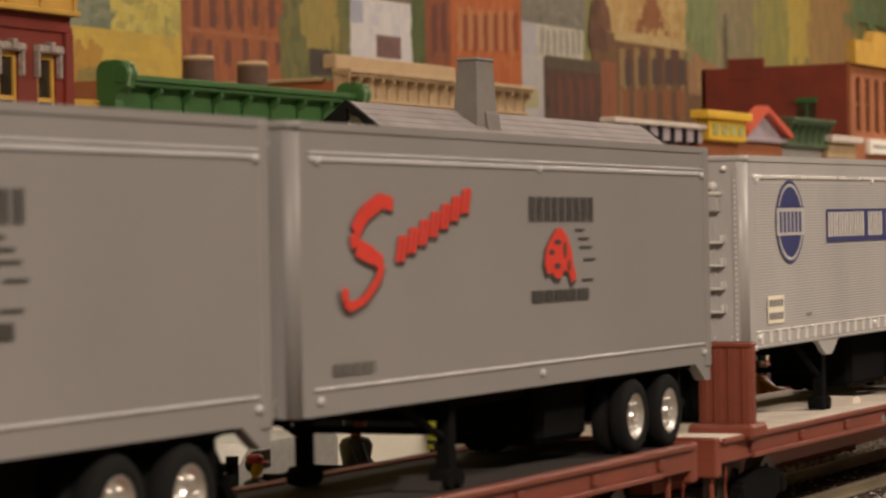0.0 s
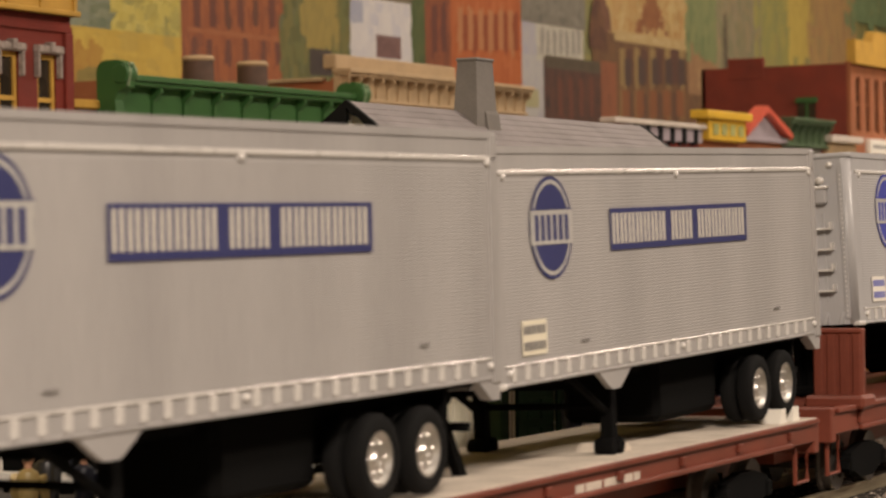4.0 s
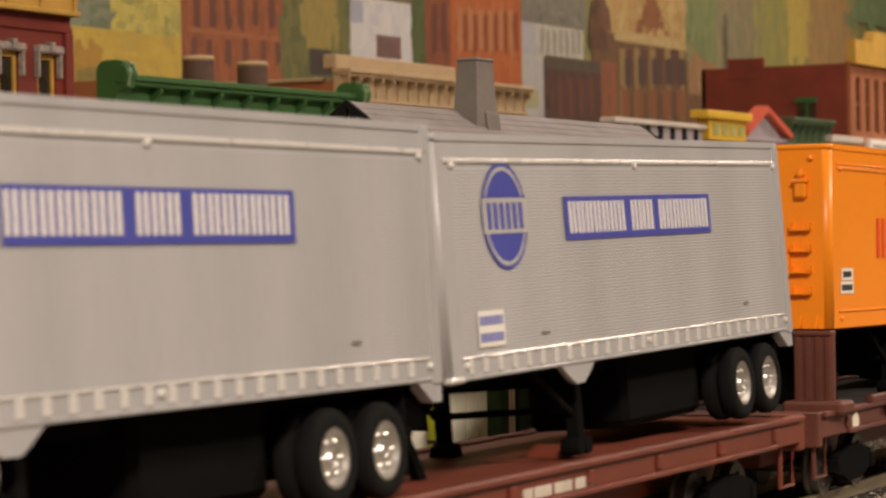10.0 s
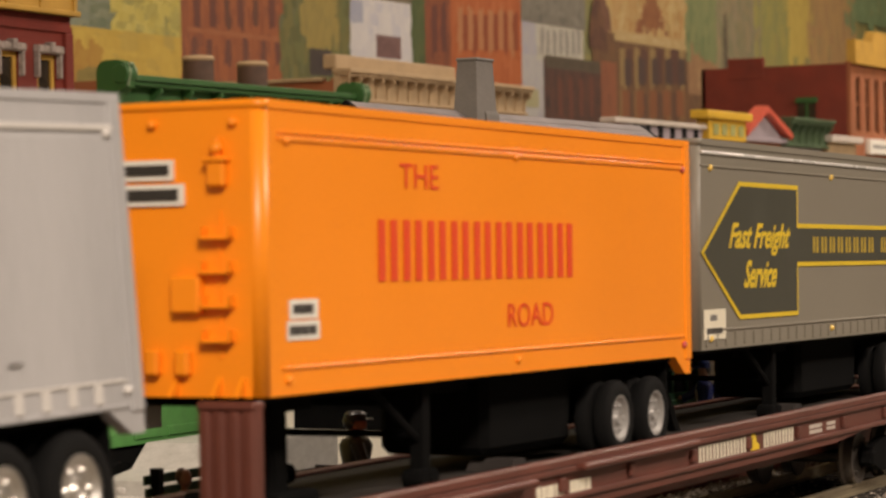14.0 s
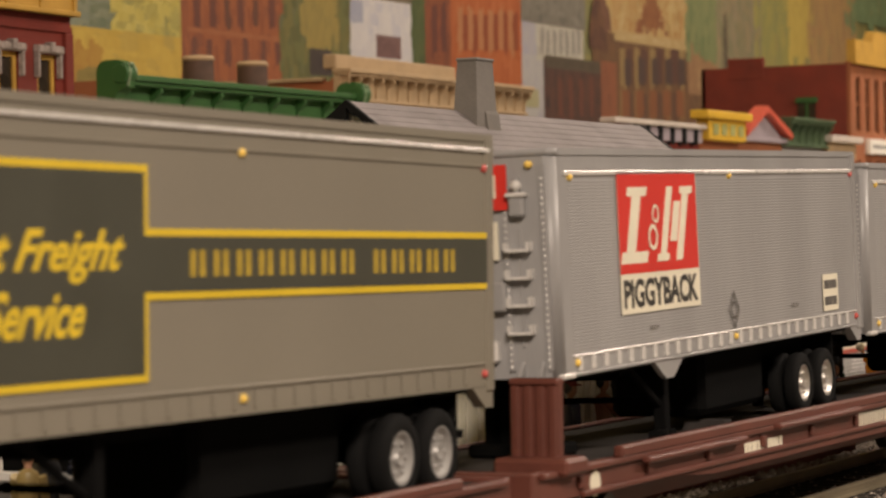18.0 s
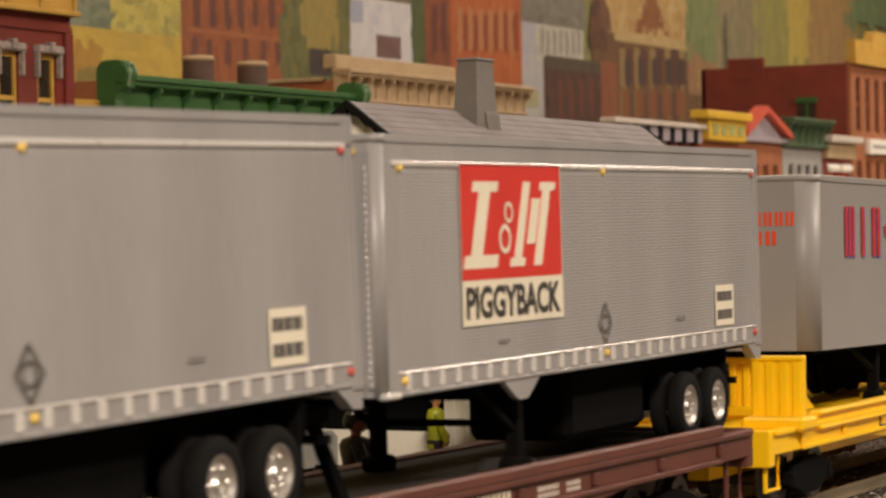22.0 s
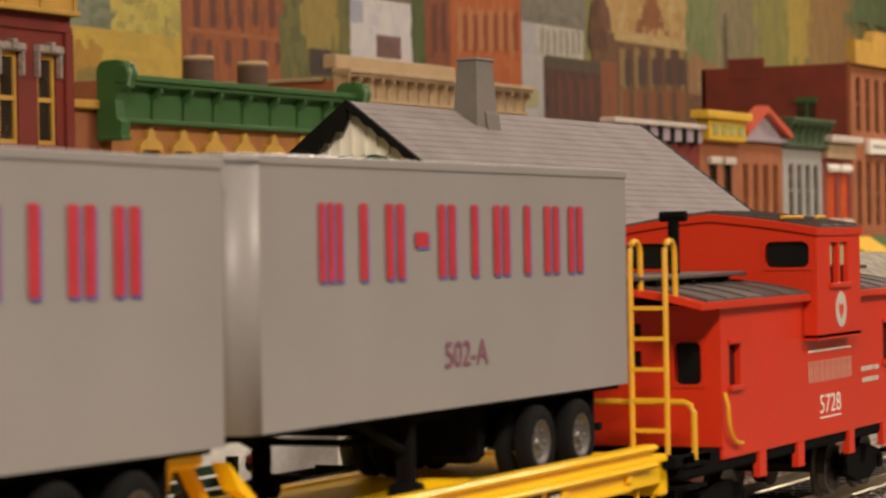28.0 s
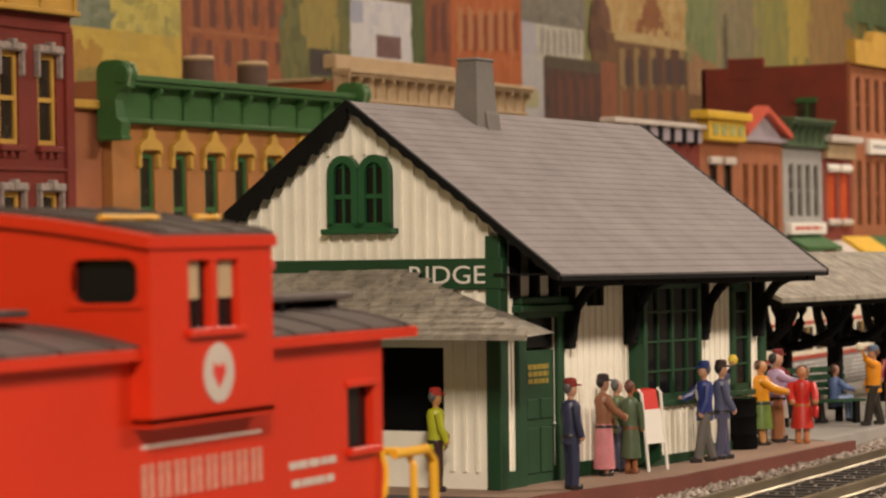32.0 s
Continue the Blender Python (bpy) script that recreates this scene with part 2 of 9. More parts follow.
# ---- geometry ----
class Geo:
    """Collects faces, each with a material slot."""

    def __init__(self):
        self.v, self.f, self.m = [], [], []

    def quad(self, a, b, c, d, m=0):
        n = len(self.v)
        self.v += [tuple(a), tuple(b), tuple(c), tuple(d)]
        self.f.append((n, n + 1, n + 2, n + 3))
        self.m.append(m)
        return self

    def poly(self, pts, m=0):
        n = len(self.v)
        self.v += [tuple(p) for p in pts]
        self.f.append(tuple(range(n, n + len(pts))))
        self.m.append(m)
        return self

    def mesh(self, pts, faces, m=0):
        n = len(self.v)
        self.v += [tuple(p) for p in pts]
        for f in faces:
            self.f.append(tuple(n + i for i in f))
            self.m.append(m)
        return self

    def box(self, x0, y0, z0, x1, y1, z1, c=0.0, m=0):
        """A box with chamfered edges of width c."""
        if c <= 0:
            p = [(x, y, z) for x in (x0, x1) for y in (y0, y1) for z in (z0, z1)]
            return self.mesh(p, [(0, 1, 3, 2), (4, 6, 7, 5), (0, 4, 5, 1), (2, 3, 7, 6), (0, 2, 6, 4), (1, 5, 7, 3)], m)
        c = min(c, (x1 - x0) * 0.45, (y1 - y0) * 0.45, (z1 - z0) * 0.45)
        lo, hi = (x0, y0, z0), (x1, y1, z1)
        pts, idx = [], {}
        for sx in (0, 1):
            for sy in (0, 1):
                for sz in (0, 1):
                    s = (sx, sy, sz)
                    for ax in range(3):
                        q = [hi[k] if s[k] else lo[k] for k in range(3)]
                        for k in range(3):
                            if k != ax:
                                q[k] += -c if s[k] else c
                        idx[s, ax] = len(pts)
                        pts.append(q)
        faces = []
        for ax in range(3):
            u, v = [k for k in range(3) if k != ax]
            for side in (0, 1):
                ring = []
                for a, b in ((0, 0), (1, 0), (1, 1), (0, 1)):
                    s = [0, 0, 0]
                    s[ax], s[u], s[v] = side, a, b
                    ring.append(idx[tuple(s), ax])
                flip = (side == 0) != (ax == 1)
                faces.append(tuple(reversed(ring)) if flip else tuple(ring))
        for ax in range(3):
            u, v = [k for k in range(3) if k != ax]
            for a in (0, 1):
                for b in (0, 1):
                    s0, s1 = [0, 0, 0], [0, 0, 0]
                    s0[u], s0[v], s1[u], s1[v], s1[ax] = a, b, a, b, 1
                    faces.append((idx[tuple(s0), u], idx[tuple(s1), u], idx[tuple(s1), v], idx[tuple(s0), v]))
        for sx in (0, 1):
            for sy in (0, 1):
                for sz in (0, 1):
                    faces.append(tuple(idx[(sx, sy, sz), ax] for ax in range(3)))
        return self.mesh(pts, faces, m)

    def prism(self, outline, axis, a, b, m=0):
        """An outline in the plane across axis, from a to b along it. For axis x the outline is (y, z), for y (x, z), for z (x, y)."""
        def at(p, w):
            return (w, p[0], p[1]) if axis == "x" else (p[0], w, p[1]) if axis == "y" else (p[0], p[1], w)
        n = len(outline)
        pts = [at(p, a) for p in outline] + [at(p, b) for p in outline]
        faces = [tuple(range(n)), tuple(range(2 * n - 1, n - 1, -1))]
        faces += [(i, (i + 1) % n, n + (i + 1) % n, n + i) for i in range(n)]
        return self.mesh(pts, faces, m)

    def tube(self, pts, r, n=8, m=0, r1=None):
        """A round bar along points, which may taper."""
        pts = [Vector(p) for p in pts]
        rings = []
        for i, p in enumerate(pts):
            d = (pts[min(i + 1, len(pts) - 1)] - pts[max(i - 1, 0)]).normalized()
            side = d.cross(Vector((0, 0, 1)) if abs(d.z) < 0.9 else Vector((1, 0, 0))).normalized()
            up = side.cross(d)
            q = r if r1 is None else r + (r1 - r) * i / (len(pts) - 1)
            rings.append([p + (side * math.cos(2 * math.pi * k / n) + up * math.sin(2 * math.pi * k / n)) * q for k in range(n)])
        flat = [v for ring in rings for v in ring]
        faces = [(i * n + k, i * n + (k + 1) % n, (i + 1) * n + (k + 1) % n, (i + 1) * n + k) for i in range(len(pts) - 1) for k in range(n)]
        faces += [tuple(range(n)), tuple(range((len(pts) - 1) * n, len(pts) * n))]
        return self.mesh(flat, faces, m)

    def ball(self, c, rx, ry, rz, n=8, k=6, m=0):
        pts, faces = [], []
        for j in range(k + 1):
            th = math.pi * j / k
            for i in range(n):
                ph = 2 * math.pi * i / n
                pts.append((c[0] + rx * math.sin(th) * math.cos(ph), c[1] + ry * math.sin(th) * math.sin(ph), c[2] + rz * math.cos(th)))
        for j in range(k):
            for i in range(n):
                faces.append((j * n + i, j * n + (i + 1) % n, (j + 1) * n + (i + 1) % n, (j + 1) * n + i))
        return self.mesh(pts, faces, m)

    def lathe(self, profile, c, axis="y", n=24, m=0):
        """A profile of (radius, distance along the axis), turned round it."""
        pts, faces = [], []
        for r, w in profile:
            for i in range(n):
                a = 2 * math.pi * i / n
                u, v = r * math.cos(a), r * math.sin(a)
                d = (u, w, v) if axis == "y" else (w, u, v) if axis == "x" else (u, v, w)
                pts.append((c[0] + d[0], c[1] + d[1], c[2] + d[2]))
        for j in range(len(profile) - 1):
            for i in range(n):
                faces.append((j * n + i, j * n + (i + 1) % n, (j + 1) * n + (i + 1) % n, (j + 1) * n + i))
        return self.mesh(pts, faces, m)

    def wall(self, us, vs, openings, at, depth, m=0):
        """A slab over us by vs with openings (u0, v0, u1, v1) cut right through. at(u, v, w) gives a point w deep in it."""
        gu = sorted({us[0], us[1], *[o[0] for o in openings], *[o[2] for o in openings]})
        gv = sorted({vs[0], vs[1], *[o[1] for o in openings], *[o[3] for o in openings]})

        def solid(i, j):
            if i < 0 or j < 0 or i >= len(gu) - 1 or j >= len(gv) - 1:
                return False
            u, v = (gu[i] + gu[i + 1]) / 2, (gv[j] + gv[j + 1]) / 2
            return not any(o[0] < u < o[2] and o[1] < v < o[3] for o in openings)
        for i in range(len(gu) - 1):
            for j in range(len(gv) - 1):
                if not solid(i, j):
                    continue
                a, b, c, d = gu[i], gv[j], gu[i + 1], gv[j + 1]
                self.quad(at(a, b, 0), at(c, b, 0), at(c, d, 0), at(a, d, 0), m)
                self.quad(at(a, b, depth), at(a, d, depth), at(c, d, depth), at(c, b, depth), m)
                for di, dj, p, q in ((-1, 0, (a, b), (a, d)), (1, 0, (c, b), (c, d)), (0, -1, (a, b), (c, b)), (0, 1, (a, d), (c, d))):
                    if not solid(i + di, j + dj):
                        self.quad(at(*p, 0), at(*q, 0), at(*q, depth), at(*p, depth), m)
        return self

    def data(self, name, mats, smooth=False):
        me = bpy.data.meshes.new(name)
        me.from_pydata(self.v, [], self.f)
        for m in mats if isinstance(mats, (list, tuple)) else [mats]:
            me.materials.append(m)
        me.polygons.foreach_set("material_index", self.m)
        bm = bmesh.new()
        bm.from_mesh(me)
        bmesh.ops.remove_doubles(bm, verts=bm.verts, dist=1e-6)
        bmesh.ops.recalc_face_normals(bm, faces=bm.faces)
        bm.to_mesh(me)
        bm.free()
        if smooth == "corners":
            most = max(p.area for p in me.polygons)
            me.polygons.foreach_set("use_smooth", [p.area < 0.03 * most for p in me.polygons])
        elif smooth:
            me.polygons.foreach_set("use_smooth", [True] * len(me.polygons))
            me.set_sharp_from_angle(angle=radians(40))
        me.update()
        return me


def part(name, geo, mats, parent=None, label="", smooth=False, at=None):
    """One mesh object under a thing or under a part."""
    data = geo.data(name, mats, smooth) if isinstance(geo, Geo) else geo
    ob = new(name, data)
    ob.parent = parent
    if at is not None:
        ob.matrix_basis = at
    return tagged(ob, label)


def thing(name, label, category, m=None, group="", kind=""):
    ob = new(name)
    ob.empty_display_size = 0.01
    if m is not None:
        ob.matrix_basis = m
    return tagged(ob, label, category, group, kind)


TEXTS = {}


def lettering(text, width, height, mat, shear=0.0, weight=0.0):
    """Flat letters that fill width by height, in the plane y = 0, facing -y, from x = 0, z = 0."""
    key = (text, width, height, mat.name, shear, weight)
    if key not in TEXTS:
        cu = bpy.data.curves.new("lettering", "FONT")
        cu.body, cu.extrude, cu.shear, cu.offset = text, 0.006, shear, weight
        cu.resolution_u = 4
        ob = new("lettering", cu)
        bpy.context.view_layer.update()
        me = bpy.data.meshes.new_from_object(ob.evaluated_get(bpy.context.evaluated_depsgraph_get()))
        bpy.data.objects.remove(ob)
        co = np.empty(len(me.vertices) * 3)
        me.vertices.foreach_get("co", co)
        co = co.reshape(-1, 3)
        lo, hi = co.min(0), co.max(0)
        out = np.empty_like(co)
        out[:, 0] = (co[:, 0] - lo[0]) / (hi[0] - lo[0]) * width
        out[:, 2] = (co[:, 1] - lo[1]) / (hi[1] - lo[1]) * height
        out[:, 1] = -(co[:, 2] - lo[2]) / max(1e-9, hi[2] - lo[2]) * 0.00008
        me.vertices.foreach_set("co", out.ravel())
        me.materials.clear()
        me.materials.append(mat)
        me.name = "lettering"
        TEXTS[key] = me
    return TEXTS[key]


def write(parent, text, x, y, z, width, height, mat, shear=0.0, weight=0.0, name="lettering", label="", turn=0):
    return part(name, lettering(text, width, height, mat, shear, weight), None, parent, label, at=pose(x, y, z, 0, 0, turn))


def bars(parent, x, y, z, width, height, mat, rows=1, name="marking", label=""):
    """Unreadable writing: plain bars."""
    g = Geo()
    step = height / rows
    rnd = random.Random(round(x * 1e5) + rows)
    for r in range(rows):
        u = x
        while u < x + width - 1e-6:
            w = min(x + width - u, width * rnd.uniform(0.12, 0.3))
            g.box(u, y - 0.0001, z + step * r + step * 0.15, u + w * 0.85, y, z + step * r + step * 0.85)
            u += w
    return part(name, g, mat, parent, label)


# ---- the setting ----
def structure(name, geo, mats, smooth=False):
    return tagged(part(name, geo, mats, smooth=smooth), kind="structure")


BACK_Y = 1.25
structure("ground", Geo().quad((-3.0, -0.35, -0.0085), (8.0, -0.35, -0.0085), (8.0, BACK_Y, -0.0085), (-3.0, BACK_Y, -0.0085)), GROUND)
structure("layout_fascia", Geo().box(-3.0, -0.37, -0.20, 8.0, -0.352, -0.006, 0.003), DARK_TIMBER)
structure("floor", Geo().quad((-4, -3, -1.15), (9, -3, -1.15), (9, 2, -1.15), (-4, 2, -1.15)), CARPET)
structure("ceiling", Geo().box(-4, -3, 1.40, 9, 2, 1.45), WALL_PAINT)
structure("wall_south", Geo().box(-4, -3.05, -1.15, 9, -3.0, 1.40), WALL_PAINT)
structure("wall_west", Geo().box(-4.05, -3.0, -1.15, -4.0, 2.0, 1.40), WALL_PAINT)
structure("wall_east", Geo().box(9.0, -3.0, -1.15, 9.05, 2.0, 1.40), WALL_PAINT)
for lx, ly, sx, sy, w in LAMPS:
    fixture = thing("ceiling_light", "long white ceiling lamp over the layout", "ceiling light", pose(lx, ly, 1.36), "ceiling lights")
    part("housing", Geo().box(-sx / 2 - 0.02, -sy / 2 - 0.02, 0.0, sx / 2 + 0.02, sy / 2 + 0.02, 0.04, 0.004), WHITE, fixture)

# The painted backdrop behind the town.
SKY_PAINT = painted("backdrop_foliage", [(0.12, 0.15, 0.06), (0.22, 0.21, 0.08), (0.34, 0.27, 0.08), (0.45, 0.33, 0.08), (0.24, 0.22, 0.13)], 1.0, 0.7, 9.0)
MURAL = tagged(part("backdrop", Geo().box(-4.0, BACK_Y, -0.6, 9.0, BACK_Y + 0.03, 1.40), SKY_PAINT), kind="structure")
MURAL_LAYER, MURAL_DEPTH = [0], [0.0001]


STROKE_PAINT = {}


MURAL_PATCHES = []


def strokes(name, x0, z0, x1, z1, palette, n, wide, tall, peak=None, edge=0.6, loose=False):
    """A patch of the painting in brush strokes of a few colours; peak: where the top of a gable lies."""
    MURAL_LAYER[0] += 1
    rnd = random.Random(int(x0 * 1000) + MURAL_LAYER[0])
    mx, mz = wide * 0.8 + 0.002, tall * 0.8 + 0.002
    under = [d for a0, c0, a1, c1, d in MURAL_PATCHES if a0 < x1 + mx and a1 > x0 - mx and c0 < z1 + mz and c1 > z0 - mz]
    depth = max(under + [MURAL_DEPTH[0]]) + 0.00003
    y = BACK_Y - depth
    MURAL_PATCHES.append((x0 - mx, z0 - mz, x1 + mx, z1 + mz, depth + 0.0000003 * n))
    palette = [tuple(v * 0.81 for v in c) for c in palette]
    key = tuple(palette)
    if key not in STROKE_PAINT:
        m = painted("brush_" + name, palette, 1.6, 0.8, 40)
        nt = m.node_tree
        geo, ramp, mix = nt.nodes.new("ShaderNodeNewGeometry"), nt.nodes.new("ShaderNodeValToRGB"), nt.nodes.new("ShaderNodeMix")
        el = ramp.color_ramp.elements
        while len(el) < len(palette):
            el.new(0.5)
        for i, c in enumerate(palette):
            el[i].position, el[i].color = i / max(1, len(palette) - 1), (*c, 1)
        mix.data_type = "RGBA"
        mix.inputs[0].default_value = 0.65
        b = nt.nodes["Principled BSDF"]
        old = b.inputs["Base Color"].links[0].from_socket
        nt.links.new(geo.outputs["Random Per Island"], ramp.inputs[0])
        nt.links.new(old, mix.inputs[6])
        nt.links.new(ramp.outputs[0], mix.inputs[7])
        nt.links.new(mix.outputs[2], b.inputs["Base Color"])
        STROKE_PAINT[key] = m
    g = Geo()

    def stroke(u, v, w, h, k):
        lean = rnd.uniform(-0.25, 0.25)
        p = [(-1, -0.7), (-0.5, -1), (0.6, -0.95), (1, -0.5), (0.95, 0.7), (0.4, 1), (-0.6, 0.9), (-1, 0.5)]
        g.poly([(u + a * w / 2 + b * h / 2 * lean, y - 0.0000003 * k, v + b * h / 2 + a * w / 2 * lean * 0.5) for a, b in p])
    if peak is None:
        ux, uz = ((x1 - x0) * 0.08, (z1 - z0) * 0.06) if loose else (0.0, 0.0)
        g.quad((x0 + ux, y + 0.00001, z0 + uz), (x1 - ux, y + 0.00001, z0 + uz), (x1 - ux, y + 0.00001, z1 - uz), (x0 + ux, y + 0.00001, z1 - uz))
    e, f = min(wide * edge, (x1 - x0) * 0.3), min(tall * edge, (z1 - z0) * 0.3)
    for k in range(n):
        u, v = rnd.uniform(x0 + e, x1 - e), rnd.uniform(z0 + f, z1 - f)
        if peak is not None:
            s = (v - z0) / (z1 - z0)
            u = peak + (u - peak) * (1 - s) * 0.95
        stroke(u, v, min(x1 - x0, wide * rnd.uniform(0.6, 1.5)), min(z1 - z0, tall * rnd.uniform(0.6, 1.5)), k)
    return tagged(part(name, g, STROKE_PAINT[key], MURAL), kind="stuff")


strokes("painted_foliage", 1.895, 0.1434, 4.455, 0.4037, [(0.12, 0.14, 0.05), (0.22, 0.20, 0.07), (0.30, 0.26, 0.09), (0.17, 0.18, 0.09)], 1350, 0.03, 0.03, edge=-0.3, loose=True)
strokes("painted_haze", 1.912, 0.2639, 2.019, 0.3115, [(0.20, 0.22, 0.16), (0.30, 0.31, 0.20), (0.13, 0.16, 0.08), (0.24, 0.27, 0.22)], 240, 0.02, 0.008, edge=-0.3, loose=True)
strokes("painted_yellow_foliage", 1.987, 0.2675, 2.096, 0.3126, [(0.30, 0.28, 0.08), (0.52, 0.42, 0.08), (0.62, 0.52, 0.14), (0.22, 0.23, 0.08)], 300, 0.013, 0.009, edge=-0.3, loose=True)
strokes("painted_field", 1.91, 0.1939, 2.1, 0.2682, [(0.50, 0.34, 0.05), (0.64, 0.45, 0.08), (0.56, 0.38, 0.06), (0.44, 0.33, 0.08)], 320, 0.022, 0.012)
strokes("painted_bush", 1.919, 0.2083, 1.956, 0.2474, [(0.42, 0.22, 0.035), (0.50, 0.30, 0.05)], 90, 0.012, 0.012, edge=-0.3, loose=True)
strokes("painted_bush", 1.928, 0.2062, 1.959, 0.2288, [(0.22, 0.17, 0.04), (0.32, 0.24, 0.06)], 60, 0.01, 0.008, edge=-0.3, loose=True)
strokes("painted_brown_building", 2.093, 0.1947, 2.288, 0.3394, [(0.24, 0.07, 0.028), (0.32, 0.10, 0.036), (0.38, 0.12, 0.04), (0.19, 0.07, 0.04)], 420, 0.007, 0.022)
strokes("painted_window", 2.115, 0.279, 2.126, 0.3072, [(0.13, 0.045, 0.03), (0.18, 0.06, 0.035)], 5, 0.006, 0.0127, edge=0.2)
strokes("painted_window", 2.142, 0.2806, 2.153, 0.3091, [(0.13, 0.045, 0.03), (0.18, 0.06, 0.035)], 5, 0.006, 0.0128, edge=0.2)
strokes("painted_window", 2.193, 0.2838, 2.204, 0.3128, [(0.13, 0.045, 0.03), (0.18, 0.06, 0.035)], 5, 0.006, 0.0131, edge=0.2)
strokes("painted_window", 2.252, 0.2875, 2.264, 0.3171, [(0.13, 0.045, 0.03), (0.18, 0.06, 0.035)], 5, 0.006, 0.0133, edge=0.2)
strokes("painted_window", 2.109, 0.2465, 2.118, 0.2676, [(0.14, 0.05, 0.035), (0.19, 0.07, 0.04)], 5, 0.006, 0.0095, edge=0.2)
strokes("painted_window", 2.136, 0.2479, 2.146, 0.2692, [(0.14, 0.05, 0.035), (0.19, 0.07, 0.04)], 5, 0.006, 0.0096, edge=0.2)
strokes("painted_window", 2.17, 0.2496, 2.18, 0.2712, [(0.14, 0.05, 0.035), (0.19, 0.07, 0.04)], 5, 0.006, 0.0097, edge=0.2)
strokes("painted_window", 2.202, 0.2512, 2.212, 0.273, [(0.14, 0.05, 0.035), (0.19, 0.07, 0.04)], 5, 0.006, 0.0098, edge=0.2)
strokes("painted_window", 2.236, 0.2529, 2.246, 0.275, [(0.14, 0.05, 0.035), (0.19, 0.07, 0.04)], 5, 0.006, 0.0099, edge=0.2)
strokes("painted_window", 2.264, 0.2543, 2.275, 0.2766, [(0.14, 0.05, 0.035), (0.19, 0.07, 0.04)], 5, 0.006, 0.01, edge=0.2)
strokes("painted_ledge", 2.103, 0.2745, 2.285, 0.2786, [(0.40, 0.15, 0.06), (0.34, 0.11, 0.04)], 50, 0.012, 0.003)
strokes("painted_olive_trees", 2.28, 0.2109, 2.443, 0.3535, [(0.09, 0.10, 0.035), (0.20, 0.17, 0.05), (0.15, 0.16, 0.05), (0.12, 0.13, 0.08)], 390, 0.01, 0.022, edge=-0.3, loose=True)
strokes("painted_olive_trees", 2.32, 0.2839, 2.386, 0.3365, [(0.30, 0.23, 0.06), (0.36, 0.27, 0.07), (0.22, 0.19, 0.06)], 135, 0.008, 0.016, edge=-0.3, loose=True)
strokes("painted_dark_door", 2.331, 0.2468, 2.377, 0.272, [(0.05, 0.035, 0.03), (0.08, 0.06, 0.045)], 60, 0.01, 0.012)
strokes("painted_white_house", 2.417, 0.2552, 2.562, 0.332, [(0.58, 0.56, 0.58), (0.70, 0.67, 0.64), (0.64, 0.61, 0.60), (0.50, 0.50, 0.58)], 220, 0.012, 0.016)
strokes("painted_dark_roof", 2.411, 0.3295, 2.568, 0.3639, [(0.14, 0.11, 0.07), (0.22, 0.18, 0.11)], 70, 0.014, 0.01)
strokes("painted_window", 2.473, 0.2708, 2.529, 0.2938, [(0.15, 0.08, 0.07), (0.22, 0.12, 0.11), (0.12, 0.06, 0.05)], 50, 0.008, 0.01)
strokes("painted_green_gap", 2.559, 0.224, 2.591, 0.3713, [(0.06, 0.09, 0.03), (0.11, 0.13, 0.04)], 120, 0.007, 0.02, edge=-0.3, loose=True)
strokes("painted_orange_side", 2.586, 0.2137, 2.655, 0.375, [(0.17, 0.055, 0.03), (0.24, 0.075, 0.03), (0.30, 0.09, 0.035)], 160, 0.007, 0.022)
strokes("painted_orange_building", 2.649, 0.1991, 2.843, 0.3852, [(0.36, 0.09, 0.025), (0.46, 0.13, 0.035), (0.42, 0.11, 0.03), (0.52, 0.17, 0.06)], 360, 0.008, 0.022)
strokes("painted_arch", 2.667, 0.2891, 2.68, 0.3315, [(0.42, 0.18, 0.075), (0.48, 0.22, 0.09)], 5, 0.006, 0.0191, edge=0.2)
strokes("painted_arch", 2.693, 0.2905, 2.706, 0.3332, [(0.42, 0.18, 0.075), (0.48, 0.22, 0.09)], 5, 0.006, 0.0192, edge=0.2)
strokes("painted_arch", 2.719, 0.2919, 2.732, 0.335, [(0.42, 0.18, 0.075), (0.48, 0.22, 0.09)], 5, 0.006, 0.0194, edge=0.2)
strokes("painted_arch", 2.745, 0.2934, 2.759, 0.3368, [(0.42, 0.18, 0.075), (0.48, 0.22, 0.09)], 5, 0.006, 0.0195, edge=0.2)
strokes("painted_arch", 2.773, 0.2949, 2.786, 0.3387, [(0.42, 0.18, 0.075), (0.48, 0.22, 0.09)], 5, 0.006, 0.0197, edge=0.2)
strokes("painted_arch", 2.799, 0.2963, 2.812, 0.3404, [(0.42, 0.18, 0.075), (0.48, 0.22, 0.09)], 5, 0.006, 0.0198, edge=0.2)
strokes("painted_pale_side", 2.835, 0.2022, 2.883, 0.3434, [(0.360, 0.360, 0.468), (0.450, 0.423, 0.396), (0.324, 0.324, 0.414)], 110, 0.008, 0.02)
strokes("painted_pale_house", 2.834, 0.2029, 2.936, 0.2934, [(0.396, 0.378, 0.378), (0.468, 0.450, 0.414), (0.360, 0.342, 0.396)], 120, 0.01, 0.018)
strokes("painted_pale_house", 2.875, 0.2885, 3.016, 0.3332, [(0.450, 0.423, 0.342), (0.522, 0.486, 0.396), (0.378, 0.360, 0.306)], 120, 0.009, 0.012)
strokes("painted_window", 2.888, 0.296, 2.896, 0.3219, [(0.26, 0.24, 0.21), (0.32, 0.29, 0.25)], 5, 0.006, 0.0117, edge=0.2)
strokes("painted_window", 2.906, 0.297, 2.914, 0.323, [(0.26, 0.24, 0.21), (0.32, 0.29, 0.25)], 5, 0.006, 0.0117, edge=0.2)
